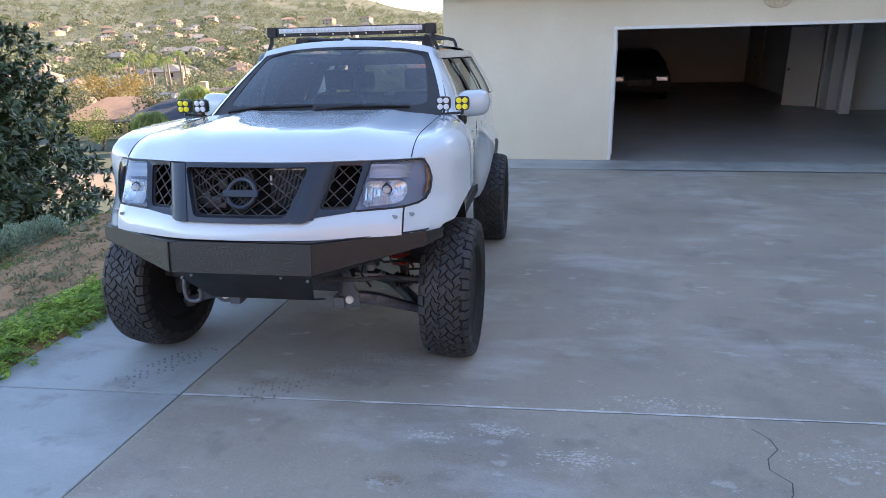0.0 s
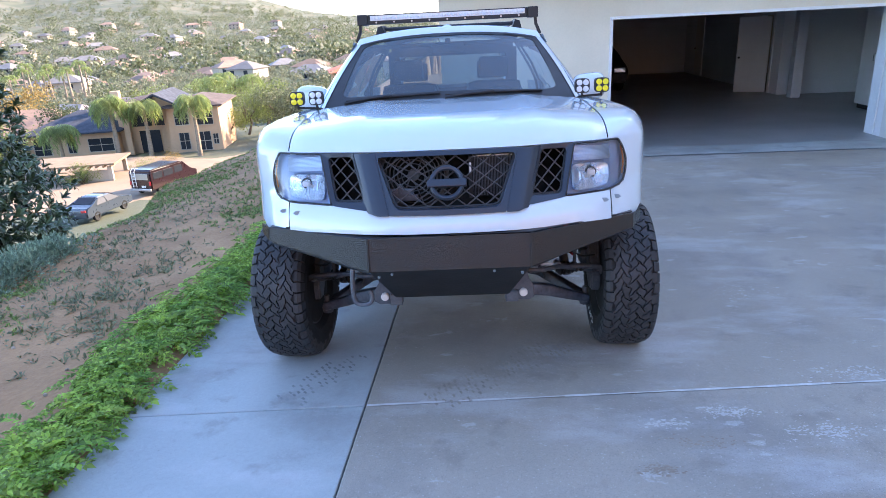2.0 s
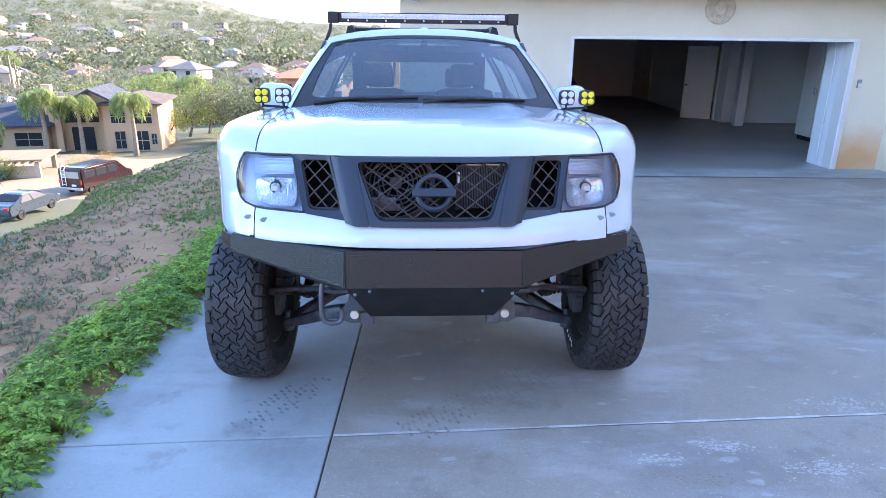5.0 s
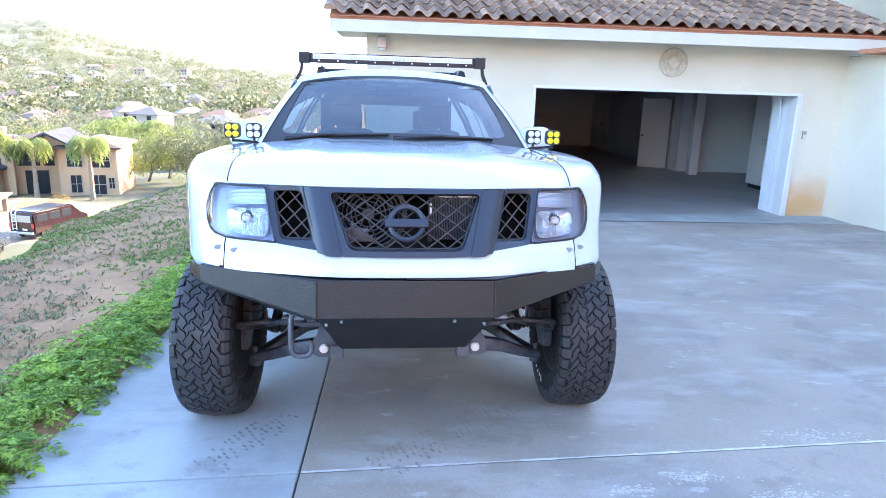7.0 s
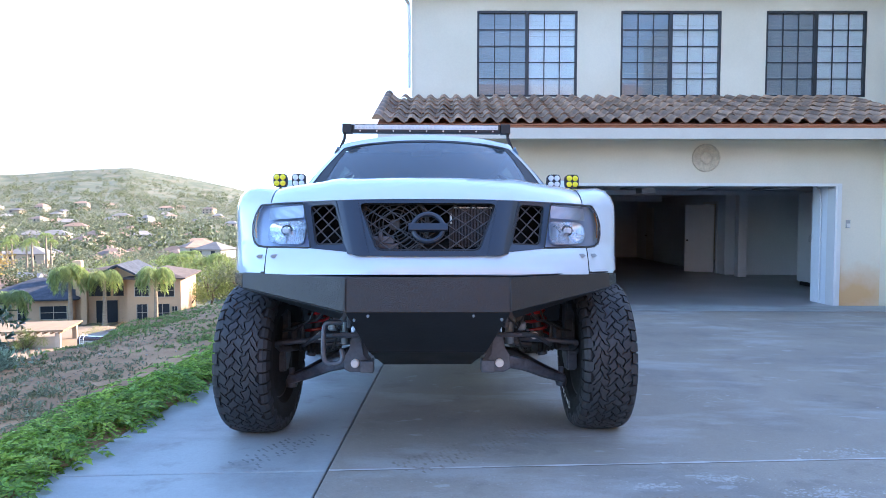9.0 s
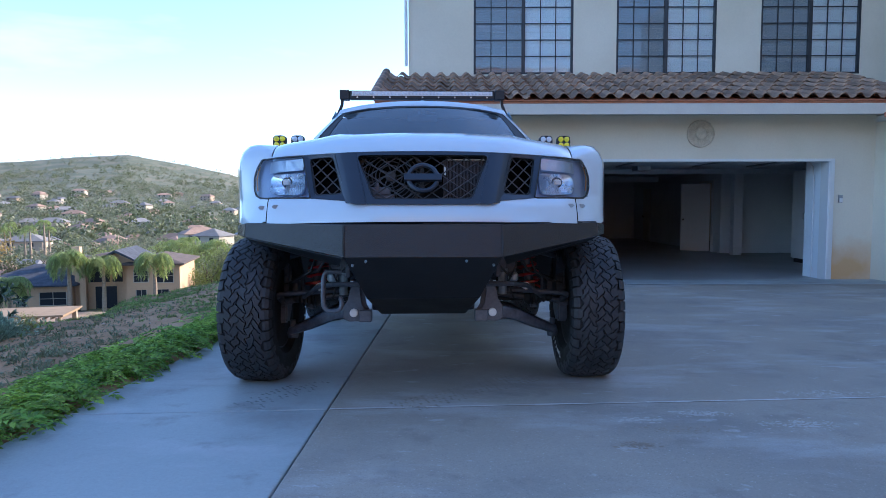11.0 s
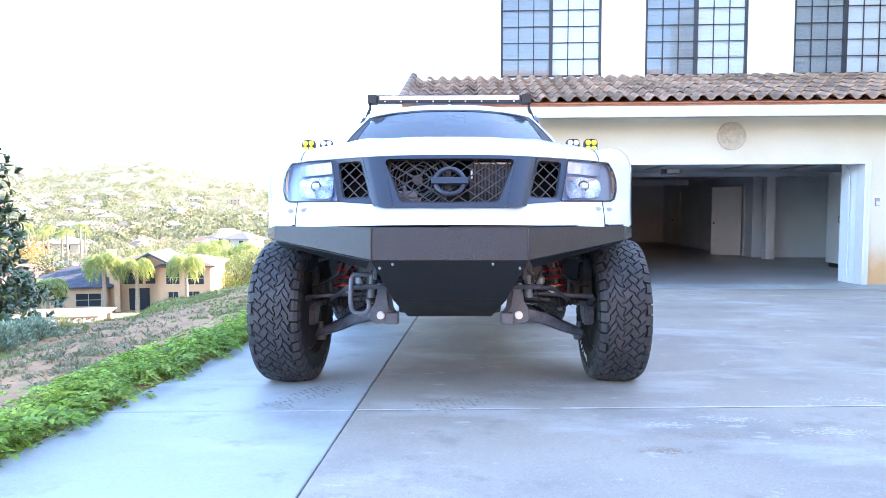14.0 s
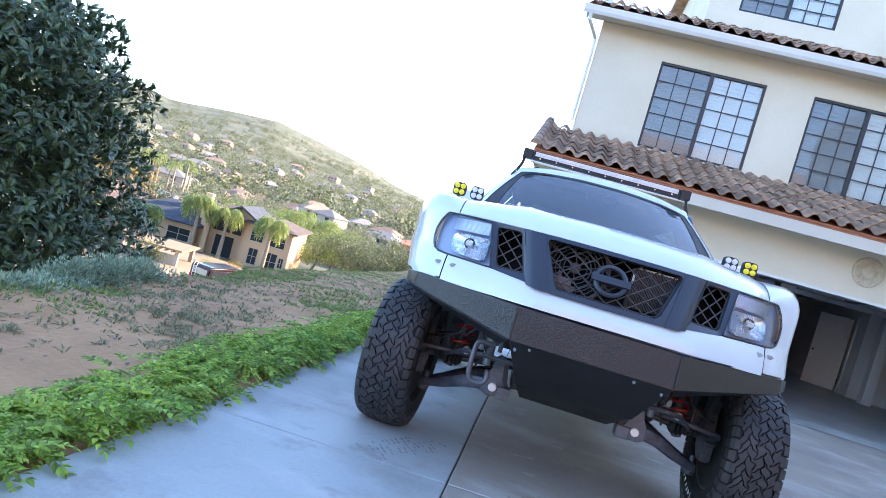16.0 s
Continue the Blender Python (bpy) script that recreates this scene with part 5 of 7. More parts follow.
def wheel(x, y, steer, word=False):
    s = 1 if x > 0 else -1
    w = thing("wheel", "", "")
    for key in ("label", "category"):
        if key in w:
            del w[key]
    w.parent = car
    w.matrix_basis = pose(x, y, TR - 0.012, 0, 0, steer) @ Matrix.Diagonal((s, 1, 1, 1))
    ty = part("tyre", T_CARC, None, w, "black all-terrain tyre")
    part("tread", T_TREAD, None, w, "chunky interlocking tread blocks", at=pose(0, 0, 0, random.Random(int(y * 10 + x)).uniform(0, 9)))
    part("rim", T_RIM, None, w, "black steel rim")
    part("spokes", T_SPOKE, None, w)
    part("brake_disc", T_DISC, None, w, "grey brake disc")
    if word:
        sidewall_text(w)
    return w


wheel(-0.968, 0.822, -4)
wheel(1.006, 0.85, -1.5, True)
wheel(-1.015, 3.54, 0)
wheel(1.015, 3.54, 0)

# running gear
def beam(bm, stations, seg=12):
    """A rounded forged beam through (point, half width, half height) stations."""
    rings = []
    for k, (p, hw, hh) in enumerate(stations):
        p = Vector(p)
        d = (Vector(stations[min(k + 1, len(stations) - 1)][0]) - Vector(stations[max(k - 1, 0)][0])).normalized()
        side = d.cross(Vector((0, 0, 1))).normalized()
        up = side.cross(d)
        ring = []
        for q in range(seg):
            t = 2 * math.pi * (q + 0.5) / seg
            c, v = math.cos(t), math.sin(t)
            ring.append(bm.verts.new(p + side * (hw * math.copysign(abs(c) ** 0.6, c)) + up * (hh * math.copysign(abs(v) ** 0.6, v))))
        rings.append(ring)
    for A, B in zip(rings, rings[1:]):
        for q in range(seg):
            bm.faces.new((A[q], A[(q + 1) % seg], B[(q + 1) % seg], B[q]))
    bm.faces.new(rings[0][::-1])
    bm.faces.new(rings[-1])


for s in BOTH:
    b = bmesh.new()
    beam(b, [((s * 0.385, 0.615, 0.425), 0.032, 0.040), ((s * 0.47, 0.635, 0.420), 0.034, 0.038), ((s * 0.56, 0.675, 0.395), 0.036, 0.036), ((s * 0.68, 0.745, 0.335), 0.034, 0.030), ((s * 0.80, 0.80, 0.290), 0.042, 0.026)])
    beam(b, [((s * 0.385, 1.09, 0.425), 0.032, 0.040), ((s * 0.55, 1.03, 0.395), 0.034, 0.034), ((s * 0.70, 0.92, 0.325), 0.034, 0.030), ((s * 0.80, 0.82, 0.288), 0.042, 0.025)])
    arm = part("lower_arm", b, M["arm_steel"], car, "grimy grey lower control arm", smooth=True)
    b = bmesh.new()
    lathe(b, [(0.556, 0.0001), (0.556, 0.019), (0.561, 0.024), (0.580, 0.024)], 18, Matrix.Translation((s * 0.402, 0, 0.424)), "y")
    part("arm_bolt", b, M["door_white"], arm, "pale painted pivot bolt head", smooth=True)
    b = bmesh.new()
    lathe(b, [(0.0, 0.0001), (0.0, 0.030), (0.03, 0.036), (0.055, 0.028), (0.075, 0.016), (0.11, 0.016)], 16, Matrix.Translation((s * 0.80, 0.81, 0.245)), "z")
    part("ball_joint", b, M["chassis"], arm, "black ball joint", smooth=True)
    b = bmesh.new()
    hull_prism(b, [(s * 0.365, 0.600), (s * 0.405, 0.612), (s * 0.425, 0.560), (s * 0.432, 0.500), (s * 0.462, 0.462), (s * 0.466, 0.392), (s * 0.43, 0.372), (s * 0.335, 0.376), (s * 0.325, 0.430), (s * 0.362, 0.470), (s * 0.372, 0.540)], 1, 0.576, 0.590)
    quad_box(b, *sorted((s * 0.30, s * 0.372)), 0.555, 0.64, 0.372, 0.440)
    bmesh.ops.bevel(b, geom=b.edges[:], offset=0.004, segments=1, affect="EDGES")
    part("pivot_bracket", b, M["hook"], car, "worn grey curved steel pivot bracket")
    b = bmesh.new()
    tube(b, [(s * 0.48, 0.72, 0.80), (s * 0.66, 0.80, 0.79), (s * 0.83, 0.86, 0.74)], 0.02, 8)
    tube(b, [(s * 0.48, 1.02, 0.80), (s * 0.66, 0.94, 0.79), (s * 0.83, 0.86, 0.74)], 0.02, 8)
    part("upper_arm", b, M["arm_steel"], car, "tubular upper control arm", smooth=True)
    b = bmesh.new()
    rod(b, (s * 0.70, 0.87, 0.42), (s * 0.60, 0.87, 0.92), 0.028, 0.028, 12)
    co = part("shock", b, M["hook"], car, "silver shock absorber", smooth=True)
    b = bmesh.new()
    n = 72
    A, B_ = Vector((s * 0.675, 0.87, 0.545)), Vector((s * 0.605, 0.87, 0.89))
    tube(b, [A + (B_ - A) * (k / n) + Vector((0.062 * math.cos(k * 0.62), 0.062 * math.sin(k * 0.62), 0)) for k in range(n + 1)], 0.009, 6)
    part("coil_spring", b, M["red_spring"], co, "bright red coil spring", smooth=True)
    b = bmesh.new()
    lathe(b, [(0.60, .02), (0.61, .03), (0.64, .03), (0.65, .02)], 14, Matrix.Translation((s * 0.53, 0.62, 0.0)), "z")
    part("joint_cup", b, M["fastener"], co, "grey steel cup", smooth=True)
    b = bmesh.new()
    lathe(b, [(0.0, 0.02)] + [(0.015 + 0.011 * k, 0.042 - 0.0018 * k if k % 2 else 0.033 - 0.0016 * k) for k in range(12)] + [(0.16, 0.016)], 14,
          Matrix.Translation((s * 0.62, 0.80, 0.485)) @ Matrix.Diagonal((s, 1, 1, 1)) @ Matrix.Diagonal((1.1, 1.25, 1.25, 1)))
    part("axle_boot", b, M["black_plastic"], car, "ribbed rubber axle boot", smooth=True)
    b = bmesh.new()
    rod(b, (s * 0.36, 0.80, 0.525), (s * 0.63, 0.80, 0.49), 0.018, 0.018)
    rod(b, (s * 0.78, 0.80, 0.48), (s * 0.92, 0.82, 0.45), 0.02, 0.024)
    rod(b, (s * 0.30, 0.68, 0.56), (s * 0.86, 0.70, 0.52), 0.013, 0.016)
    part("tie_rod", b, M["chassis"], car, "drive shaft and tie rod", smooth=True)
    b = bmesh.new()
    hull_prism(b, [(0.775, 0.34), (0.86, 0.33), (0.93, 0.40), (0.96, 0.52), (0.92, 0.74), (0.83, 0.77), (0.80, 0.74), (0.865, 0.62), (0.84, 0.52), (0.78, 0.44)], 0, s * 0.83, s * 0.89)
    bmesh.ops.bevel(b, geom=b.edges[:], offset=0.010, segments=2, affect="EDGES")
    rod(b, (s * 0.86, 0.69, 0.515), (s * 0.865, 0.84, 0.46), 0.020, 0.026, 8)
    part("knuckle", b, M["chassis"], car, "cast steering knuckle")
    part("frame_rail", boxes(*[tuple(sorted((s * 0.36, s * 0.47))) + q for q in ((0.50, 1.8, 0.66, 0.76), (1.8, 4.4, 0.56, 0.70))], bevel=0.006), M["chassis"], car, "black boxed frame rail")
    b = bmesh.new()
    tube(b, [(s * 0.50, 0.50, 0.86), (s * 0.53, 0.50, 0.70), (s * 0.49, 0.55, 0.60), (s * 0.53, 0.6, 0.5)], 0.006, 6)
    tube(b, [(s * 0.62, 0.66, 0.78), (s * 0.66, 0.62, 0.66), (s * 0.75, 0.66, 0.60), (s * 0.84, 0.74, 0.58)], 0.006, 6)
    part("brake_hose", b, M["black_plastic"], car, smooth=True)
for s in BOTH:
    # black panels added to block the bright ground seen past the suspension
    part("splash_shield", boxes(tuple(sorted((s * 0.34, s * 0.78))) + (1.22, 1.24, 0.62, 1.10), bevel=0.004), M["black_plastic"], car, "black panel added to darken the space behind the suspension")
    b = bmesh.new()
    tube(b, [(s * 0.30, 0.44, 0.60), (s * 0.50, 0.44, 0.60), (s * 0.60, 0.55, 0.58), (s * 0.72, 0.74, 0.50)], 0.014, 8)
    rod(b, (s * 0.72, 0.74, 0.50), (s * 0.73, 0.76, 0.62), 0.010, seg=8)
    part("sway_bar", b, M["chassis"], car, "bent anti-roll bar", smooth=True)
    part("bump_stop_bracket", boxes(tuple(sorted((s * 0.47, s * 0.60))) + (0.74, 0.96, 0.84, 0.93), tuple(sorted((s * 0.49, s * 0.56))) + (0.70, 0.73, 0.60, 0.86), bevel=0.008), M["chassis"], car, "shock tower bracket")
for s in BOTH:
    # caliper, hub, ball joints, hoses and brackets behind the wheel
    part("brake_caliper", boxes(tuple(sorted((s * 0.80, s * 0.875))) + (0.98, 1.10, 0.44, 0.60), bevel=0.02), M["arm_steel"], car, "cast brake caliper", smooth=True)
    b = bmesh.new()
    rod(b, (s * 0.47, 0.66, 0.52), (s * 0.47, 0.66, 0.64), 0.026, 0.026, 12)
    rod(b, (s * 0.47, 0.66, 0.64), (s * 0.47, 0.66, 0.67), 0.036, 0.036, 12)
    part("bushing", b, M["fastener"], car, "bright steel bushing", smooth=True)
    b = bmesh.new()
    rod(b, (s * 0.44, 0.60, 0.585), (s * 0.60, 0.60, 0.575), 0.009, 0.009, 8)
    rod(b, (s * 0.60, 0.58, 0.575), (s * 0.60, 0.63, 0.575), 0.022, 0.022, 10)
    part("link_rod", b, M["zinc"], car, "bright stabiliser link", smooth=True)
    b = bmesh.new()
    tube(b, [(s * 0.47, 0.55, 0.78), (s * 0.56, 0.54, 0.73), (s * 0.62, 0.60, 0.66), (s * 0.70, 0.70, 0.64), (s * 0.80, 0.80, 0.60)], 0.0075, 6)
    tube(b, [(s * 0.40, 0.48, 0.82), (s * 0.43, 0.47, 0.70), (s * 0.50, 0.50, 0.63)], 0.006, 6)
    part("hose", b, M["black_plastic"], car, "black rubber hose", smooth=True)
    part("steering_rack_boot", boxes(tuple(sorted((s * 0.31, s * 0.42))) + (0.66, 0.72, 0.53, 0.59), bevel=0.02), M["black_plastic"], car, smooth=True)
    part("recovery_bracket", boxes(tuple(sorted((s * 0.405, s * 0.43))) + (0.41, 0.52, 0.64, 0.71), bevel=0.006), M["chassis"], car, "worn grey steel bracket")
part("differential", boxes((-0.22, 0.14, 0.75, 1.05, 0.44, 0.66), bevel=0.06), M["chassis"], car, "front differential casting", smooth=True)
part("crossmember", boxes((-0.31, 0.31, 0.70, 1.15, 0.42, 0.56), bevel=0.02), M["chassis"], car, "black crossmember under the engine")
part("crossmember", boxes((-0.36, 0.36, 2.3, 2.5, 0.5, 0.6), bevel=0.02), M["chassis"], car)
part("engine_block", boxes((-0.33, 0.33, 0.45, 1.35, 0.62, 1.10), bevel=0.04), M["chassis"], car, "dark engine mass")
part("transfer_case", boxes((-0.16, 0.20, 1.35, 2.4, 0.50, 0.72), bevel=0.05), M["chassis"], car)
b = bmesh.new()
rod(b, (-0.92, 3.54, 0.43), (0.92, 3.54, 0.43), 0.045, 0.045, 12)
lathe(b, [(-0.14, 0.03), (-0.10, 0.12), (0.10, 0.12), (0.14, 0.03)], 16, Matrix.Translation((0.05, 3.54, 0.43)))
part("rear_axle", b, M["chassis"], car, "solid black rear axle", smooth=True)

# body
BELT, ROOFZ = 1.43, 1.86


def side_x(z):
    return between(((0.5, 0.86), (0.75, 0.925), (1.0, 0.94), (1.28, 0.955), (1.43, 0.94), (1.62, 0.85), (1.86, 0.70)), z)


def body_low(y):
    if abs(y - 3.54) < 0.52:
        return max(0.56, 0.50 + math.sqrt(0.52 ** 2 - (y - 3.54) ** 2))
    return 0.56


for s in BOTH:
    b = bmesh.new()
    ys = [1.765 + (4.70 - 1.765) * k / 44 for k in range(45)]
    R = []
    for y in ys:
        zl = body_low(y)
        flare = 0.13 * math.exp(-((y - 3.54) / 0.66) ** 4)
        row = []
        for k in range(9):
            z = zl + (BELT - zl) * k / 8
            tuck = 0.10 * smooth01((y - 4.35) / 0.4)
            row.append(b.verts.new((s * (side_x(z) + flare * smooth01((1.25 - z) / 0.3) - tuck), y, z)))
        R.append(row)
    for i in range(44):
        for k in range(8):
            b.faces.new((R[i][k], R[i + 1][k], R[i + 1][k + 1], R[i][k + 1]))
    # rocker and arch return
    for i in range(44):
        q = [R[i][0], R[i + 1][0]] + [b.verts.new((v.co.x - s * 0.10, v.co.y, v.co.z + 0.01)) for v in (R[i + 1][0], R[i][0])]
        b.faces.new(q)
    side = part("body_side", b, M["white_paint"], car, "white door and quarter panels", smooth=True)
    # shut lines, handles, mouldings
    b = bmesh.new()
    for pts in ([(1.80, 0.62), (1.78, 1.0), (1.80, BELT)], [(2.70, 0.60), (2.70, BELT)], [(3.28, 0.78), (3.45, 1.0), (3.55, BELT)], [(1.80, 0.64), (2.7, 0.62), (3.2, 0.64)]):
        for p, q in zip(pts, pts[1:]):
            tube(b, [(s * (side_x(p[1] + (q[1] - p[1]) * t / 4) + 0.001), p[0] + (q[0] - p[0]) * t / 4, p[1] + (q[1] - p[1]) * t / 4) for t in range(5)], 0.004, 4)
    part("shut_line", b, M["seam"], side)
    for y in (2.52, 3.42):
        b = bmesh.new()
        tube(b, [(s * 0.915, y - .09, 1.22), (s * 0.955, y - .07, 1.225), (s * 0.955, y + .05, 1.225), (s * 0.915, y + .07, 1.22)], 0.012, 6)
        part("door_handle", b, M["white_paint"], side, "white door handle", smooth=True)
    part("lower_trim", boxes(tuple(sorted((s * 0.91, s * 0.945))) + (1.85, 3.14, 0.62, 0.70), bevel=.01), M["black_plastic"], side, "black rubbing strip")
    # side windows
    def sw(ya, yb, yc, yd, s=s):
        """Pane between belt and roof: ya, yb at the belt, yc, yd at the top."""
        bb = bmesh.new()
        def f(u, v):
            z = BELT - 0.012 + (ROOFZ - 0.023 - BELT) * v
            y = (ya + (yb - ya) * u) * (1 - v) + (yc + (yd - yc) * u) * v
            return (s * (side_x(z) - 0.012), y, z)
        grid(bb, 4, 4, f)
        return bb
    for q in ((1.86, 2.66, 2.28, 2.68), (2.74, 3.50, 2.76, 3.46), (3.60, 4.36, 3.56, 4.26)):
        part("side_window", sw(*q), M["side_glass"], car, "dark tinted side window", smooth=True).visible_shadow = False
    b = bmesh.new()
    def pil(ya, yb, yc, yd, off, s=s, b=b):
        def f(u, v):
            z = BELT - 0.005 + (ROOFZ - BELT) * v
            y = (ya + (yb - ya) * u) * (1 - v) + (yc + (yd - yc) * u) * v
            return (s * (side_x(z) + off), y, z)
        grid(b, 2, 5, f)
    # dark strips added inside the windows to block bright slivers
    pil(1.84, 2.02, 2.24, 2.42, -0.03)
    pil(2.48, 2.72, 2.34, 2.72, -0.03)
    part("door_frame", b, M["interior"], car, "dark strip added inside the front side window", smooth=True)
    b = bmesh.new()
    pil(2.64, 2.77, 2.66, 2.79, 0.0, b=b)
    part("pillar", b, M["black_plastic"], car, "black window pillar", smooth=True)
    b = bmesh.new()
    pil(3.48, 3.63, 3.44, 3.60, 0.0, b=b)
    part("pillar", b, M["black_plastic"], car, "black window pillar", smooth=True)
    b = bmesh.new()
    def pil2(ya, yb, yc, yd, s=s, b=b):
        def f(u, v):
            z = BELT - 0.005 + (ROOFZ + .01 - BELT) * v
            y = (ya + (yb - ya) * u) * (1 - v) + (yc + (yd - yc) * u) * v
            return (s * (side_x(z) + 0.003), y, z)
        grid(b, 2, 6, f)
    pil2(4.34, 4.62, 4.22, 4.50)
    grid(b, 18, 2, lambda u, v, s=s: (s * (side_x(ROOFZ - 0.05 + 0.06 * v) + 0.003), 2.1 + 2.4 * u, ROOFZ - 0.05 + 0.06 * v))
    part("roof_pillar", b, M["white_paint"], car, "white windscreen and rear pillars", smooth=True)
    b = bmesh.new()
    def lining(u, v, s=s):
        z = 0.75 + (ROOFZ - 0.75) * v
        return (s * (side_x(z) - 0.03), 4.30 - 0.10 * v + 0.30 * u, z)
    grid(b, 3, 8, lining)
    grid(b, 18, 2, lambda u, v, s=s: (s * (side_x(ROOFZ - 0.07 + 0.07 * v) - 0.016), 2.15 + 2.3 * u, ROOFZ - 0.07 + 0.07 * v))
    part("pillar_lining", b, M["interior"], car, "dark inner pillar trim", smooth=True)
# roof
def roof_point(u, v):
    x = (u * 2 - 1) * 0.672
    a = abs(x) / 0.672
    y = 2.14 - 0.05 * (1 - a * a) + (4.52 - 2.09) * v
    arc = 0.075 * (1 - a ** 2.6)
    lon = 0.035 * math.sin(math.pi * min(1, v * 1.05)) - 0.03 * smooth01((v - .7) / .3)
    return (x, y, 1.868 + arc * 0.9 + lon)


b = bmesh.new()
grid(b, 16, 14, roof_point)
part("roof_panel", b, M["white_paint"], car, "white roof panel", smooth=True)
def gate(u, v):
    return ((u * 2 - 1) * (0.80 - 0.16 * smooth01(v * 1.2 - .3)), 4.70 - 0.20 * smooth01(v * 1.4 - .5) + 0.03 * math.sin(math.pi * u), 0.58 + (1.86 - 0.58) * v)


b = bmesh.new()
for ua, ub, va, vb in ((0, 1, 0, 0.66), (0, 0.10, 0.66, 0.93), (0.90, 1, 0.66, 0.93), (0, 1, 0.93, 1)):
    grid(b, 10, 6, lambda u, v: gate(ua + (ub - ua) * u, va + (vb - va) * v))
tail = part("tailgate", b, M["white_paint"], car, "white tailgate", smooth=True)
b = bmesh.new()
grid(b, 8, 4, lambda u, v: (lambda p: (p[0], p[1] - 0.004, p[2]))(gate(0.10 + 0.80 * u, 0.66 + 0.27 * v)))
part("rear_window", b, M["side_glass"], tail, "tinted rear window", smooth=True).visible_shadow = False


# windscreen
def ws(u, v, k=1.0, off=0.0):
    x = (u * 2 - 1) * (0.895 + (0.668 - 0.895) * v + 0.018 * math.sin(math.pi * v)) * k
    a = abs(u * 2 - 1)
    y = 1.36 + 0.16 * a ** 2 + (2.10 - 1.36 - 0.10 * a ** 2) * v
    z = 1.46 + (1.928 - 1.46) * v - 0.03 * a ** 2 * (1 - v) + 0.012 * math.sin(math.pi * v) * (1 - a * a) - 0.062 * a ** 2.5 * v
    return (x, y - off * 0.5, z + off)


b = bmesh.new()
grid(b, 20, 10, ws)
glass_ob = part("windscreen", b, M["wind_glass"], car, "curved clear windscreen", smooth=True)
glass_ob.visible_shadow = False
for s in BOTH:
    b = bmesh.new()
    def apil(u, v, s=s):
        e = Vector(ws(0.974, v, 1, 0.008))
        z = BELT - 0.01 + (ROOFZ + 0.012 - BELT) * v
        q = Vector((side_x(z) + 0.003, 1.66 + (2.26 - 1.66) * v, z))
        q2 = Vector((side_x(z) - 0.004, 1.90 + (2.34 - 1.90) * v, z))
        p = e.lerp(q, u / 0.6) if u < 0.6 else q.lerp(q2, (u - 0.6) / 0.4)
        p.z += 0.018 * math.sin(math.pi * min(1, u / 0.6))
        return (s * p.x, p.y, p.z)
    grid(b, 10, 10, apil)
    part("windscreen_pillar", b, M["white_paint"], car, "white windscreen pillar", smooth=True)
    b = bmesh.new()
    grid(b, 10, 10, lambda u, v, s=s: (lambda p: (p[0] - s * 0.016, p[1] + 0.016, p[2] - 0.006))(apil(u, v)))
    part("pillar_lining", b, M["interior"], car, "dark inner pillar trim", smooth=True)
b = bmesh.new()
rim_out = walked([(0.024, 0.0), (0.5, 0.0), (0.976, 0.0), (0.976, 0.965), (0.5, 0.965), (0.024, 0.965)], 120, (0.024, 0.0))
rim_in = walked(rounded([(0.080, 0.125), (0.920, 0.125), (0.945, 0.905), (0.055, 0.905)], 0.07, 6), 120, (0.080, 0.125))
rings = [[b.verts.new(ws(p[0], p[1], 1, 0.003)) for p in [A.lerp(B, t) for A, B in zip(rim_out, rim_in)]] for t in (0, 0.5, 1)]
for A, B in zip(rings, rings[1:]):
    for k in range(120):
        b.faces.new((A[k], A[(k + 1) % 120], B[(k + 1) % 120], B[k]))
part("windscreen_border", b, M["black_plastic"], glass_ob, "black printed border")
b = bmesh.new()
grid(b, 20, 2, lambda u, v: (lambda p: (p[0], p[1] - 0.05 + 0.06 * v, p[2] - 0.012 + 0.012 * v))(ws(u, 0.0)))
part("cowl", b, M["black_plastic"], car, "black scuttle panel below the windscreen", smooth=True)
for x0, x1 in ((-0.66, -0.05), (-0.02, 0.60)):
    b = bmesh.new()
    pts = [ws((x0 + (x1 - x0) * t / 6) / 1.69 + 0.5, 0.065 + 0.025 * t / 6, 1, 0.013) for t in range(7)]
    tube(b, pts, 0.006, 6)
    tube(b, [(p[0], p[1] + 0.01, p[2] - 0.006) for p in pts], 0.006, 5)
    wp = part("wiper", b, M["black_plastic"], car, "black wiper blade", smooth=True)
    b = bmesh.new()
    tube(b, [ws(x0 / 1.69 + 0.5, 0.02, 1, 0.02), ws((x0 + .1) / 1.69 + .5, 0.045, 1, 0.022), ws((x0 + x1) / 2 / 1.69 + 0.5, 0.08, 1, 0.02)], [0.012, 0.009, 0.006], 6)
    part("wiper_arm", b, M["black_plastic"], wp, smooth=True)
b = bmesh.new()
lathe(b, [(0, .035), (.012, .033), (.022, .02), (.026, .001)], 14, Matrix.Translation((0.0, 2.16, 1.945)), "z")
part("antenna_dome", b, M["white_paint"], car, "small white roof dome", smooth=True)
b = bmesh.new()
def header(u, v):
    p = Vector(ws(u, 0.945 + 0.075 * v, 1, 0.004 + 0.014 * math.sin(math.pi * min(1, v * 1.2) * 0.5)))
    return (p.x * 1.005, p.y, p.z)
grid(b, 24, 5, header)
part("roof_header", b, M["white_paint"], car, "white front edge of the roof", smooth=True)
# sun strip ends
for s in BOTH:
    b = bmesh.new()
    grid(b, 8, 2, lambda u, v, s=s: ws(0.5 + s * (0.30 + 0.16 * u), 0.915 + 0.03 * v, 1, 0.006))
    part("roof_seal", b, M["black_plastic"], glass_ob)

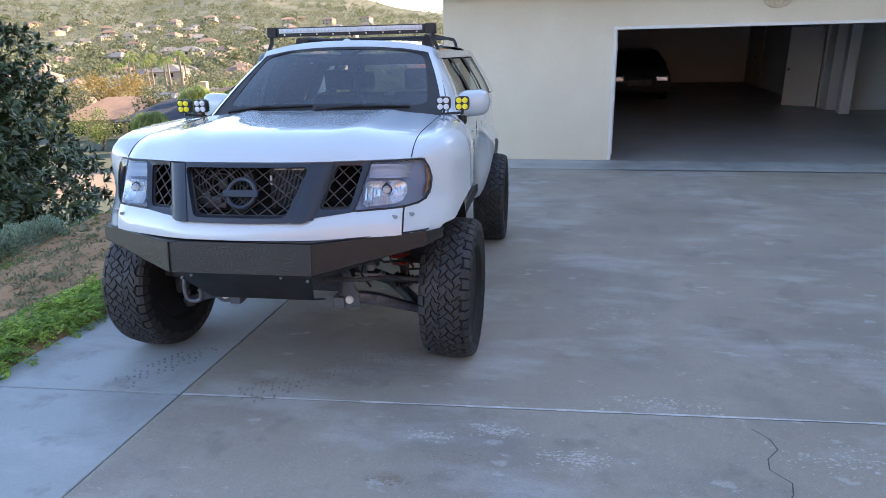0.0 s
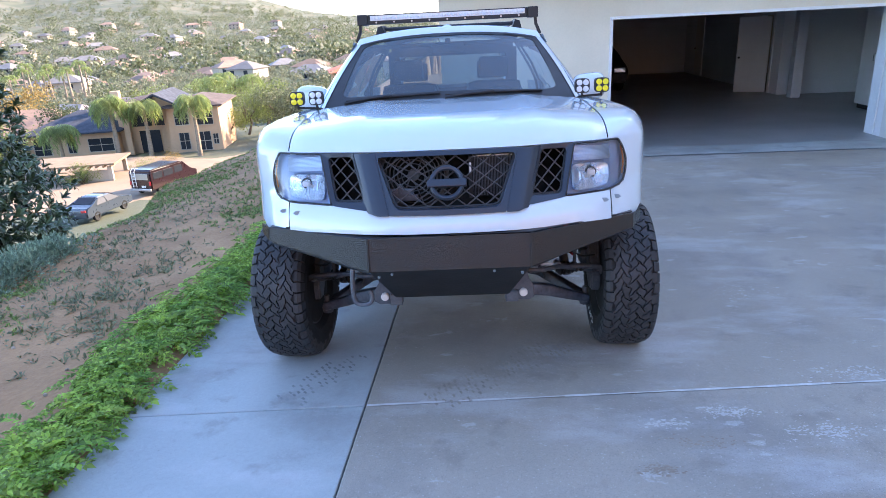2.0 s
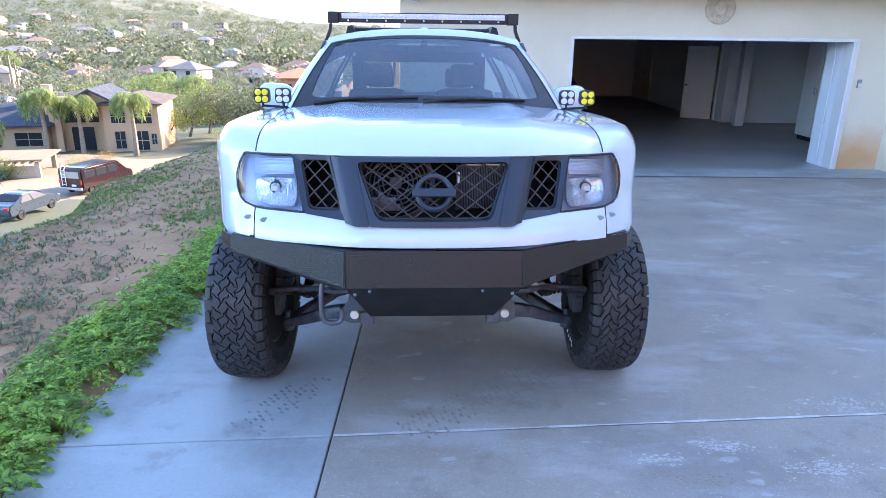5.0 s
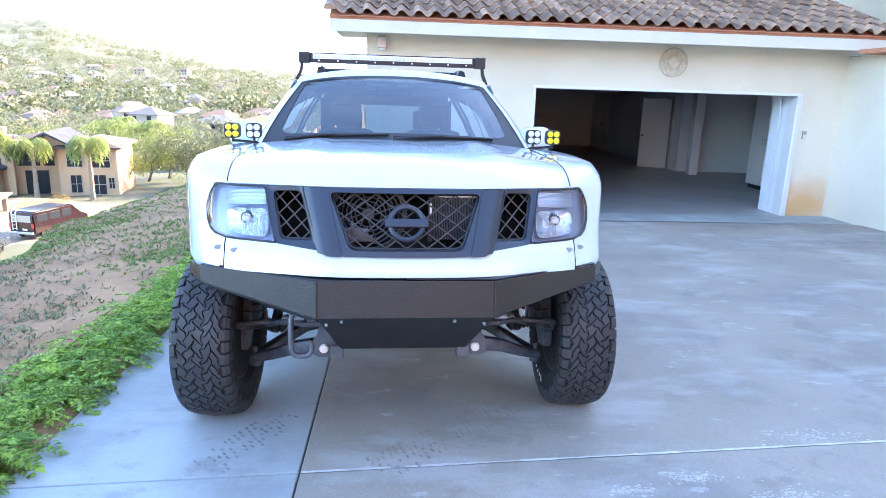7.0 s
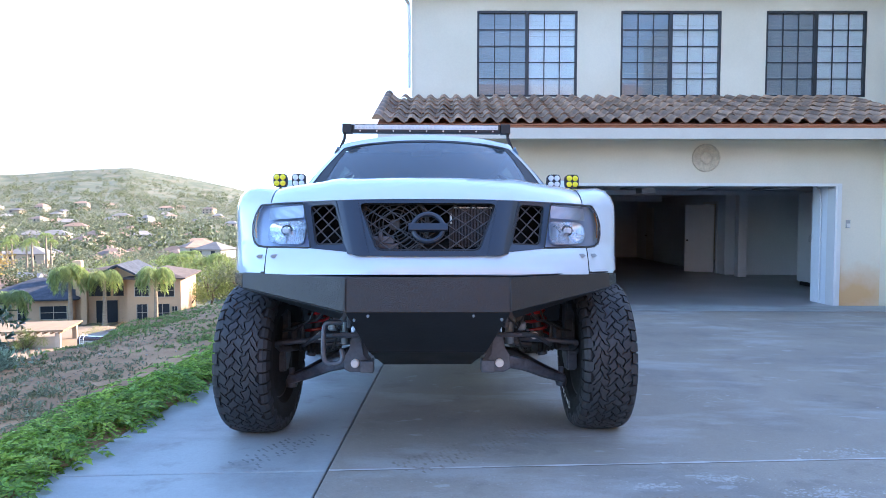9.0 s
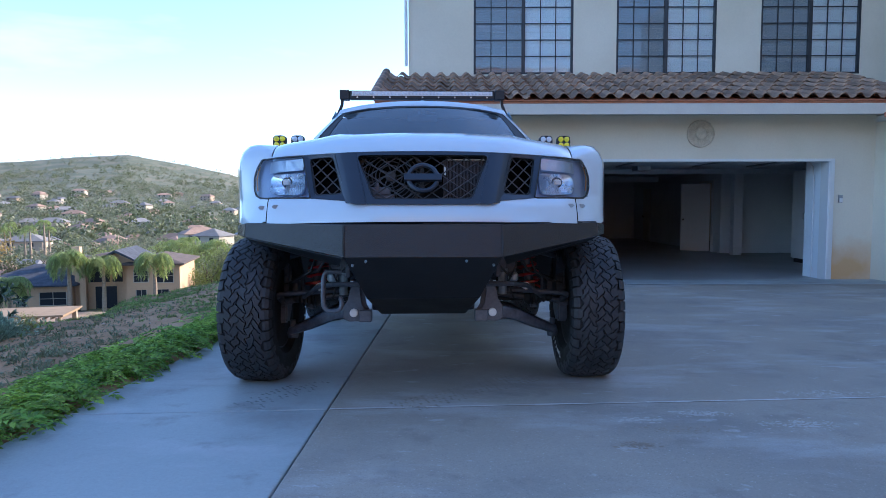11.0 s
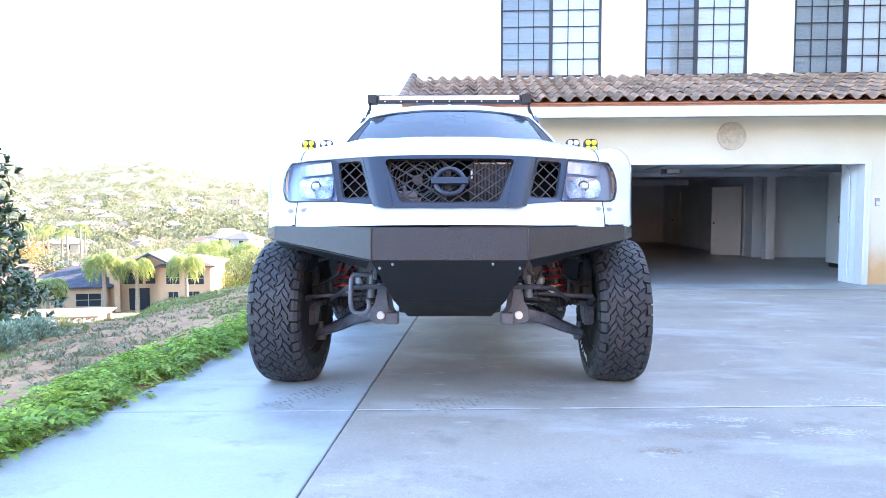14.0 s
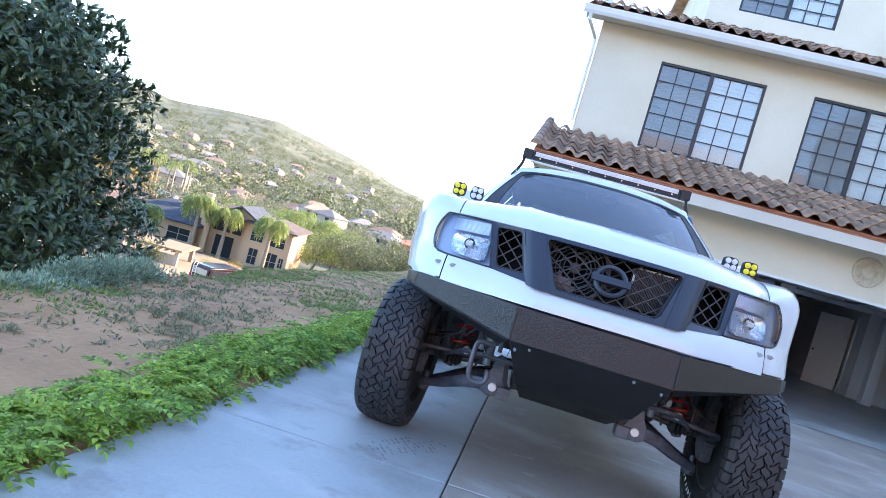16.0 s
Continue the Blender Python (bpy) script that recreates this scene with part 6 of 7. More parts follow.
# cabin
part("dashboard", boxes((-0.72, 0.72, 1.62, 2.0, 1.15, 1.44), bevel=0.06), M["interior"], car, "dark dashboard")
part("cabin_floor", boxes((-0.80, 0.80, 1.60, 4.60, 0.62, 0.70), (-0.80, 0.80, 1.40, 1.60, 0.62, 1.40)), M["interior"], car, "dark cabin floor and bulkhead")
part("headliner", boxes((-0.695, 0.695, 2.28, 4.40, 1.838, 1.848)), M["interior"], car)
part("rear_trim", boxes((-0.70, 0.70, 4.44, 4.46, 0.7, 1.40), (-0.66, 0.66, 4.40, 4.42, 1.74, 1.86), (-0.70, -0.58, 4.42, 4.44, 1.40, 1.80), (0.58, 0.70, 4.42, 4.44, 1.40, 1.80)), M["interior"], car)
for s in BOTH:
    for y, back in ((2.55, 1.52), (3.35, 1.48)):
        st = part("seat", boxes((s * 0.38 - 0.25, s * 0.38 + 0.25, y, y + 0.5, 0.80, 1.0), (s * 0.38 - 0.25, s * 0.38 + 0.25, y + 0.42, y + 0.58, 1.0, back), bevel=0.09), M["interior"], car, "dark cloth seat", smooth=True)
        part("headrest", boxes((s * 0.38 - 0.13, s * 0.38 + 0.13, y + 0.47, y + 0.57, back + 0.02, back + 0.20), bevel=0.035), M["interior"], st, smooth=True)
b = bmesh.new()
tube(b, [(0.38 + 0.185 * math.cos(t * math.pi / 14), 2.13 - 0.07 * math.sin(t * math.pi / 14), 1.34 + 0.17 * math.sin(t * math.pi / 14)) for t in range(28)], 0.014, 6, True)
rod(b, (0.2, 2.13, 1.34), (0.56, 2.13, 1.34), 0.018, seg=6)
part("steering_wheel", b, M["interior"], car, "dark steering wheel", smooth=True)
part("rear_view_mirror", boxes((-0.12, 0.12, 2.02, 2.05, 1.77, 1.83), (-0.02, 0.02, 2.03, 2.06, 1.83, 1.87), bevel=0.012), M["black_plastic"], car, "inside mirror", smooth=True)

# mirrors and pod lamps
for s in BOTH:
    b = bmesh.new()
    def shell(u, v, s=s):
        t = 2 * math.pi * v
        a = max(0.0, 1 - abs(2 * u - 1) ** 4) ** 0.5
        x = 0.885 + 0.255 * u
        ct, st = math.cos(t), math.sin(t)
        ct, st = math.copysign(abs(ct) ** 0.7, ct), math.copysign(abs(st) ** 0.7, st)
        return (s * x, 1.92 + 0.085 * a * ct + 0.03 * u, 1.478 + 0.096 * a * st + 0.014 * u)
    grid(b, 16, 24, shell)
    bmesh.ops.remove_doubles(b, verts=b.verts, dist=0.0005)
    mir = part("door_mirror", b, M["white_paint"], car, "white door mirror shell", smooth=True)
    part("mirror_foot", boxes(tuple(sorted((s * 0.82, s * 0.96))) + (1.87, 1.97, 1.33, 1.41), bevel=0.015), M["black_plastic"], mir)
    b = bmesh.new()
    tube(b, [(s * 0.84, 1.48, 1.43), (s * 0.86, 1.42, 1.452), (s * 1.0, 1.40, 1.462)], 0.008, 6)
    br = part("pod_bracket", b, M["black_plastic"], car, "black lamp bracket")
    for x, col, nm in ((s * 0.872, "white_lens", "clear"), (s * 0.998, "yellow_lens", "yellow")):
        z0 = 1.522
        b = bmesh.new()
        hull_prism(b, [(x + 0.046 * (abs(math.cos(t)) ** 0.5) * (1 if math.cos(t) > 0 else -1), z0 + 0.046 * (abs(math.sin(t)) ** 0.5) * (1 if math.sin(t) > 0 else -1)) for t in [2 * math.pi * k / 24 + 0.01 for k in range(24)]], 1, 1.385, 1.43)
        for k in range(5):
            quad_box(b, x - 0.036, x + 0.036, 1.43, 1.455, z0 - 0.036 + k * 0.016, z0 - 0.03 + k * 0.016)
        rod(b, (x, 1.41, z0 - 0.07), (x, 1.41, z0 - 0.04), 0.008)
        pod = part("pod_lamp", b, M["black_plastic"], car, "small square four-LED pod lamp with %s lenses" % nm)
        for dx in BOTH:
            for dz in BOTH:
                b = bmesh.new()
                lathe(b, [(1.387, 0.0195), (1.380, 0.0185), (1.3775, 0.011), (1.377, 0.001)], 14, Matrix.Translation((x + dx * 0.0205, 0, z0 + dz * 0.0205)), "y")
                part("lens", b, M[col], pod, nm + " LED lens", smooth=True)

# roof rails and light bar
for s in BOTH:
    b = bmesh.new()
    tube(b, [(s * 0.55, 2.62, 1.975), (s * 0.55, 2.8, 1.995), (s * 0.55, 4.2, 1.985), (s * 0.55, 4.36, 1.95), (s * 0.55, 4.42, 1.90)], 0.016, 8)
    hull_prism(b, [(s * 0.51, 1.92), (s * 0.60, 1.905), (s * 0.575, 1.99), (s * 0.54, 2.0)], 1, 2.58, 2.74)
    part("roof_rail", b, M["black_plastic"], car, "black roof rail", smooth=True)
for y, z in ((2.75, 1.978), (3.7, 1.985)):
    b = bmesh.new()
    rod(b, (-0.56, y, z), (0.56, y, z), 0.014)
    part("roof_crossbar", b, M["black_plastic"], car, "black roof crossbar", smooth=True)
LBY = 2.24
lb = part("light_bar", boxes((-0.605, 0.605, LBY, LBY + 0.06, 1.998, 2.068), bevel=0.006), M["black_plastic"], car, "long black LED light bar")
b = bmesh.new()
for k in range(8):
    quad_box(b, -0.60, 0.60, LBY + 0.06, LBY + 0.085, 2.002 + k * 0.0085, 2.006 + k * 0.0085)
part("cooling_fins", b, M["black_plastic"], lb)
part("lens_tray", boxes((-0.585, 0.585, LBY - 0.004, LBY, 2.024, 2.060)), M["white_lens"], lb, "bright reflector strip")
for k in range(40):
    x = -0.57 + k * 1.14 / 39
    b = bmesh.new()
    lathe(b, [(LBY - 0.004, 0.012), (LBY - 0.009, 0.008), (LBY - 0.010, 0.001)], 8, Matrix.Translation((x, 0, 2.042)), "y")
    part("led", b, M["white_lens"], lb)
for k in range(9):
    b = bmesh.new()
    rod(b, (-0.54 + k * 0.135, LBY - 0.006, 2.012), (-0.54 + k * 0.135, LBY + 0.01, 2.012), 0.007, seg=8)
    part("screw", b, M["zinc"], lb)
for s in BOTH:
    part("end_bracket", boxes(tuple(sorted((s * 0.607, s * 0.685))) + (LBY - 0.01, LBY + 0.075, 1.994, 2.071), bevel=0.006), M["black_plastic"], lb, "black end bracket")
    b = bmesh.new()
    hull_prism(b, [(s * 0.655, 2.0), (s * 0.676, 2.0), (s * 0.680, 1.955), (s * 0.712, 1.878), (s * 0.690, 1.872), (s * 0.660, 1.948)], 1, LBY + 0.015, LBY + 0.045)
    part("mount_leg", b, M["black_plastic"], lb, "folded mounting leg")
# ---- plants on the lot ----
M["weed"] = leafmat("weed_leaf", (0.34, 0.46, 0.065), (0.17, 0.30, 0.05), 0.42, 0.5)
M["tuft"] = leafmat("tuft_leaf", (0.25, 0.33, 0.085), (0.16, 0.22, 0.065), 0.35, 0.4)
M["dry_weed"] = leafmat("dry_weed_leaf", (0.215, 0.225, 0.11), (0.15, 0.16, 0.08), 0.3, 0.3)
M["succulent"] = leafmat("succulent_leaf", (0.33, 0.42, 0.28), (0.20, 0.27, 0.18), 0.15, 0.4)
M["dark_leaf"] = leafmat("evergreen_leaf", (0.085, 0.125, 0.052), (0.05, 0.08, 0.035), 0.16, 0.5, 0.38)
M["bark"] = mat("bark", (0.13, 0.095, 0.07), 0.95, vary=0.3, scale=8, fine=60, bump=0.8, bscale=25, stretch=(1, 1, 0.25))
M["pebble"] = mat("pebble", (0.36, 0.29, 0.22), 0.9, vary=0.2, piece=0.3, island=True)
M["twig"] = mat("twig", (0.16, 0.10, 0.06), 0.9, vary=0.3, piece=0.3, island=True)


class Leaves:
    """Collects folded leaf blades into one mesh."""
    def __init__(self):
        self.v, self.f = [], []

    def blade(self, p, d, up, length, width, fold=0.25, curl=0.2):
        """A blade from p along d, its face towards up."""
        d = d.normalized()
        s = d.cross(up)
        if s.length < 1e-4:
            s = Vector((1, 0, 0))
        s.normalize()
        n = s.cross(d)
        i = len(self.v)
        w = width / 2
        a = p + d * (length * 0.30) + n * (length * curl * 0.25)
        b = p + d * (length * 0.68) + n * (length * curl * 0.28)
        tip = p + d * length - n * (length * curl * 0.15)
        self.v += [p, a + s * (w * 0.85) + n * (width * fold), a, a - s * (w * 0.85) + n * (width * fold), b + s * (w * 0.9) + n * (width * fold * .9), b, b - s * (w * 0.9) + n * (width * fold * .9), tip]
        self.f += [(i, i + 1, i + 2), (i, i + 2, i + 3), (i + 1, i + 4, i + 5, i + 2), (i + 2, i + 5, i + 6, i + 3), (i + 4, i + 7, i + 5), (i + 5, i + 7, i + 6)]

    def leaflet(self, p, d, up, length, width, fold):
        """A small folded two-faced leaflet."""
        d = d.normalized()
        s = d.cross(up)
        if s.length < 1e-4:
            s = Vector((1, 0, 0))
        s.normalize()
        n = s.cross(d)
        i = len(self.v)
        a = p + d * (length * 0.45) + n * (width * fold)
        self.v += [p, a + s * (width / 2), p + d * length, a - s * (width / 2)]
        self.f += [(i, i + 1, i + 2), (i, i + 2, i + 3)]

    def pinnate(self, p, d, up, length, rnd, pairs=5):
        """A deeply lobed leaf: leaflets in pairs along a drooping stalk."""
        d = d.normalized()
        s = d.cross(up).normalized()
        q = p
        for k in range(pairs):
            d = (d + Vector((0, 0, -0.10))).normalized()
            q = q + d * (length * 0.135)
            w = length * (0.25 - 0.022 * abs(k - 2))
            for sg in (-1, 1):
                self.leaflet(q, d * 0.8 + s * sg + up * rnd.uniform(-.15, .35), up, w, w * rnd.uniform(0.44, 0.62), 0.3)
        self.leaflet(q, d + up * rnd.uniform(-.3, .2), up, length * 0.26, length * 0.15, 0.2)

    def mesh(self, name, material):
        return arrays(name, [tuple(v) for v in self.v], self.f, material)


def rand_dir(rnd, up=0.0):
    a = rnd.uniform(0, 2 * math.pi)
    z = rnd.uniform(-1, 1) * (1 - abs(up)) + up
    z = max(-1, min(1, z))
    r = math.sqrt(1 - z * z)
    return Vector((r * math.cos(a), r * math.sin(a), z))


def weed_strip():
    rnd = random.Random(21)
    L = Leaves()
    y = -3.0
    n = 0
    while y < 22:
        dens = 74 if y < 8 else 36
        for _ in range(int(dens * 0.1 * 0.85)):
            yy = y + rnd.uniform(0, 0.1)
            wide = 0.50 - 0.16 * smooth01((5 - yy) / 2) + 0.22 * noise.noise((0.0, yy * 0.9, 4.0)) + 0.12 * noise.noise((3.0, yy * 3.1, 4.0))
            t = rnd.random() ** 0.9
            x = -3.31 - wide * t
            h = (0.18 - 0.08 * t) * (1 - 0.2 * smooth01((4.6 - yy) / 1.5)) * rnd.uniform(0.5, 1.25) * (1 + 0.75 * noise.noise((x * 2.6, yy * 2.6, 9.0)))
            base = Vector((x, yy, lie(x, yy) + 0.0))
            for k in range(rnd.randint(7, 11)):
                a = rnd.uniform(0, 2 * math.pi)
                out = Vector((math.cos(a), math.sin(a), 0))
                if x > -3.44 and rnd.random() < 0.5:
                    out = (out + Vector((0.35, 0, 0))).normalized()
                top = base + out * rnd.uniform(0.02, 0.10) + Vector((0, 0, h * rnd.uniform(0.35, 1.0)))
                d = out + Vector((0, 0, rnd.uniform(-0.5, 0.5)))
                up = (Vector((0, 0, 1)) + out * rnd.uniform(-.5, .3) + rand_dir(rnd) * 0.35).normalized()
                L.pinnate(top, d, up, rnd.uniform(0.09, 0.20), rnd, 6)
        y += 0.1
    return L


solid("weed_strip", weed_strip().mesh("weeds", M["weed"]), None, "lush bright green weeds along the driveway edge", "weeds", "stuff")


def dirt_patches():
    rnd = random.Random(8)
    L, G = Leaves(), Leaves()
    spots = [(-5.6, 6.85, 0.7, 110), (-4.5, 4.75, 0.4, 70), (-4.5, 5.9, 0.35, 70), (-4.9, 5.0, 0.55, 130), (-5.6, 6.2, 0.7, 130), (-5.2, 3.4, 0.4, 50), (-4.3, 8.6, 0.8, 130), (-6.2, 4.0, 0.4, 50), (-5.9, 8.6, 0.8, 110), (-4.7, 2.6, 0.4, 40), (-5.6, 2.6, 0.5, 45), (-4.4, 11.5, 1.0, 110),
             (-5.3, 13.5, 1.2, 110), (-6.6, 7.0, 0.5, 50), (-4.1, 4.2, 0.3, 40)]
    for cx, cy, r, n in spots:
        for _ in range(n):
            x, y = rnd.gauss(cx, r * 0.55), rnd.gauss(cy, r * 0.9)
            if x > -3.5 or x < -7.3:
                continue
            b = Vector((x, y, lie(x, y)))
            for k in range(rnd.randint(6, 10)):
                d = rand_dir(rnd, 0.3)
                L.blade(b + Vector((d.x, d.y, 0)) * rnd.uniform(0, .06), d, Vector((0, 0, 1)), rnd.uniform(0.02, 0.06), rnd.uniform(0.008, 0.02))
    for _ in range(150):
        x, y = rnd.uniform(-7.2, -3.6), rnd.uniform(0.5, 22)
        b = Vector((x, y, lie(x, y)))
        for k in range(rnd.randint(4, 8)):
            d = rand_dir(rnd, 0.35)
            L.blade(b, d, Vector((0, 0, 1)), rnd.uniform(0.015, 0.04), rnd.uniform(0.006, 0.012))
    for cx, cy, rx, ry, n in ((-4.3, 8.2, 0.3, 0.5, 170), (-4.9, 10.2, 0.35, 0.5, 130), (-6.1, 5.3, 0.14, 0.18, 45), (-5.9, 5.7, 0.14, 0.16, 40), (-5.9, 4.56, 0.2, 0.25, 50), (-7.0, 14, 0.5, 5.5, 800), (-6.6, 10.3, 0.30, 1.5, 480), (-6.6, 19, 1.2, 4, 500), (-5.9, 3.9, 0.22, 0.3, 35), (-5.3, 4.6, 0.16, 0.2, 22), (-6.35, 5.0, 0.22, 0.25, 30), (-7.3, 10.2, 0.3, 1.6, 160), (-5.2, 16, 1.2, 3, 260)):
        for _ in range(int(n * 1.9)):
            x, y = rnd.gauss(cx, rx * 1.15), rnd.gauss(cy, ry * 1.1)
            if x > -3.4:
                continue
            b = Vector((x, y, lie(x, y)))
            for k in range(rnd.randint(6, 9)):
                d = rand_dir(rnd, 0.5)
                G.blade(b, d, Vector((rnd.uniform(-.5, .5), rnd.uniform(-.5, .5), 1)), rnd.uniform(0.022, 0.065), rnd.uniform(0.006, 0.015))
    return L, G


L, G = dirt_patches()
solid("dry_groundcover", L.mesh("dry", M["dry_weed"]), None, "sparse grey-green low weeds on bare earth", "groundcover", "stuff")
solid("green_tufts", G.mesh("tufts", M["tuft"]), None, "tufts of green grass and weeds on the lot", "grass", "stuff")


def succulents():
    rnd = random.Random(14)
    L = Leaves()
    for _ in range(210):
        t = rnd.random()
        if _ % 4:
            # the mound along the crest
            x, y = -6.38 - 0.10 * math.sin(3 * t) + rnd.gauss(0, 0.15), 5.75 + 1.25 * t + rnd.gauss(0, 0.12)
            h = (0.25 + 0.10 * noise.noise((x * 1.3, y * 1.3, 3.0))) * rnd.uniform(0.6, 1.1)
        else:
            # a lower carpet towards the driveway's foot
            x, y = -6.05 - 0.3 * t + rnd.gauss(0, 0.12), 4.4 + 1.5 * t + rnd.gauss(0, 0.2)
            h = 0.08 * rnd.uniform(0.5, 1.2)
        b = Vector((x, y, lie(x, y)))
        for k in range(34):
            d = rand_dir(rnd, 0.4)
            p = b + Vector((d.x * 0.17, d.y * 0.17, abs(d.z) * h))
            dd = (d + Vector((0, 0, 0.4))).normalized()
            L.blade(p, dd, d, rnd.uniform(0.03, 0.055), rnd.uniform(0.014, 0.022), 0.3)
            L.blade(p, (dd + rand_dir(rnd) * 0.6).normalized(), d, rnd.uniform(0.03, 0.05), rnd.uniform(0.014, 0.02), 0.3)
    return L


solid("succulent_bed", succulents().mesh("succulent", M["succulent"]), None, "mounded grey-green succulent groundcover at the bank edge", "succulent", "stuff")


def litter():
    rnd = random.Random(33)
    bm = bmesh.new()
    for _ in range(420):
        x, y = rnd.uniform(-7.2, -3.6), rnd.uniform(0, 16)
        r = rnd.uniform(0.006, 0.02)
        m = Matrix.Translation((x, y, lie(x, y) + r * 0.3)) @ Matrix.Rotation(rnd.uniform(0, 6), 4, rand_dir(rnd)) @ Matrix.Diagonal((r, r * rnd.uniform(.6, 1), r * rnd.uniform(.5, .9), 1))
        bmesh.ops.create_icosphere(bm, subdivisions=1, radius=1, matrix=m)
    tw = bmesh.new()
    for _ in range(160):
        x, y = rnd.uniform(-7.2, -3.6), rnd.uniform(0.5, 14)
        a = rnd.uniform(0, 6.3)
        l = rnd.uniform(0.03, 0.12)
        p = Vector((x, y, lie(x, y) + 0.006))
        q = Vector((x + l * math.cos(a), y + l * math.sin(a), 0))
        q.z = lie(q.x, q.y) + 0.01
        rod(tw, p, q, 0.003, 0.002, 4)
    return bm, tw


peb, twg = litter()
solid("pebbles", peb, M["pebble"], "scattered small pale stones on earth", "stones", "stuff")
solid("twigs", twg, M["twig"], "scattered dry brown twigs", "twigs", "stuff")


def limb(bm, p, d, length, r, depth, rnd, tips):
    """A branching limb; collects the twig ends."""
    n = 4
    pts, rs = [p], [r]
    for k in range(n):
        d = (d + rand_dir(rnd) * 0.22 + Vector((0, 0, 0.05))).normalized()
        p = p + d * (length / n)
        pts.append(p)
        rs.append(r * (1 - 0.45 * (k + 1) / n))
    tube(bm, pts, rs, 7 if r > 0.05 else 5)
    if depth == 0:
        tips.append((p, d))
        return
    for k in range(rnd.randint(2, 4)):
        q = pts[rnd.randint(2, n)]
        limb(bm, q, (d * 0.5 + rand_dir(rnd, 0.15)).normalized(), length * rnd.uniform(0.55, 0.8), rs[-1] * 0.8, depth - 1, rnd, tips)


def big_tree():
    """A dense evergreen shrub-tree with long pointed leaves in whorls."""
    rnd = random.Random(77)
    cx, cy = -12.55, 10.3
    z0 = lie(cx, cy) - 0.1
    tree = thing("evergreen_tree", "dense dark green broadleaf tree on the bank", "tree", pose(cx, cy, z0))
    tips = []
    bm = bmesh.new()
    for k in range(5):
        a = 2 * math.pi * k / 5 + 0.4
        limb(bm, Vector((0.15 * math.cos(a), 0.15 * math.sin(a), 0)), Vector((0.5 * math.cos(a), 0.5 * math.sin(a), 1)), 2.6, 0.13, 2, rnd, tips)
    part("trunk", bm, M["bark"], tree, "forked grey-brown trunk and limbs", smooth=True)
    L = Leaves()
    H = 3.15 - z0
    whorls = 0
    def env(z):
        t = z / H
        return 3.3 * (math.sin(math.pi * min(1, 0.13 + 0.79 * t)) ** 0.55)
    while whorls < 6500:
        z = rnd.uniform(0.25, H)
        a = rnd.uniform(0, 2 * math.pi)
        bump = 1 + 0.20 * noise.noise((math.cos(a) * 1.6, math.sin(a) * 1.6, z * 0.8)) + 0.13 * noise.noise((math.cos(a) * 4, math.sin(a) * 4, z * 1.9))
        R = env(z) * bump
        r = R * (1 - rnd.random() ** 2 * 0.55)
        p = Vector((r * math.cos(a), r * math.sin(a), z + 0.25 * noise.noise((a * 2, z, 5))))
        if noise.noise((p.x * 1.5, p.y * 1.5, p.z * 1.5)) < -0.32 and r > R * 0.7:
            continue
        out = Vector((math.cos(a), math.sin(a), 0.35 + 0.5 * (z / H - 0.4)))
        d0 = (out.normalized() + rand_dir(rnd) * 0.45).normalized()
        for k in range(rnd.randint(6, 9)):
            d = (d0 * 0.55 + rand_dir(rnd)).normalized()
            L.blade(p + d0 * 0.03, d, (d0 + Vector((0, 0, 0.6))).normalized(), rnd.uniform(0.16, 0.27), rnd.uniform(0.055, 0.085), 0.15, 0.35)
        whorls += 1
    for k in range(1700):
        z = rnd.uniform(0.1, H * 0.93)
        a = rnd.uniform(0, 2 * math.pi)
        r = env(z) * rnd.uniform(0.35, 0.78)
        p = Vector((r * math.cos(a), r * math.sin(a), z))
        for q in range(3):
            d = rand_dir(rnd)
            L.blade(p, d, rand_dir(rnd), rnd.uniform(0.25, 0.42), rnd.uniform(0.12, 0.18), 0.1)
    part("crown", L.mesh("crown", M["dark_leaf"]), None, tree, "crown of glossy pointed leaves")
    return tree


big_tree()
# ---- valley: road, houses, trees ----
M["asphalt"] = mat("pale_asphalt", (0.30, 0.215, 0.14), 0.9, vary=0.15, scale=0.4, fine=6, bump=0.2, bscale=20)
M["peach"] = mat("warm_peach_stucco", (0.56, 0.37, 0.225), 0.9, vary=0.08, scale=0.3, fine=4)
M["far_wall"] = mat("peach_stucco", (0.46, 0.33, 0.23), 0.9, vary=0.08, scale=0.3, fine=4, piece=0.12)
M["far_wall2"] = mat("white_stucco", (0.42, 0.36, 0.28), 0.9, vary=0.08, scale=0.3, fine=4, piece=0.15)
M["slate"] = mat("slate_tile", (0.075, 0.078, 0.092), 0.8, spec=0.2, vary=0.35, scale=1.5, fine=8, bump=0.5, bscale=6)
M["far_roof"] = mat("far_roof_tile", (0.28, 0.18, 0.125), 0.85, vary=0.2, scale=0.5, fine=5, piece=0.3)
M["far_roof2"] = mat("far_roof_grey", (0.21, 0.19, 0.175), 0.85, vary=0.2, scale=0.5, fine=5, piece=0.3)
M["brown_tile"] = mat("brown_tile", (0.13, 0.10, 0.085), 0.9, spec=0.2, vary=0.3, scale=1.5, fine=8)
M["far_glass"] = mat("dark_window", (0.022, 0.026, 0.034), 0.35, vary=0.2, spec=0.2)
M["wood_roof"] = mat("canopy_boards", (0.27, 0.185, 0.105), 0.8, vary=0.15, scale=1, fine=12)
M["van_red"] = mat("van_maroon", (0.017, 0.003, 0.0045), 0.3, vary=0.1, coat=0.6)
M["car_silver"] = mat("car_silver", (0.05, 0.065, 0.085), 0.3, 0.3, vary=0.06, coat=0.6)
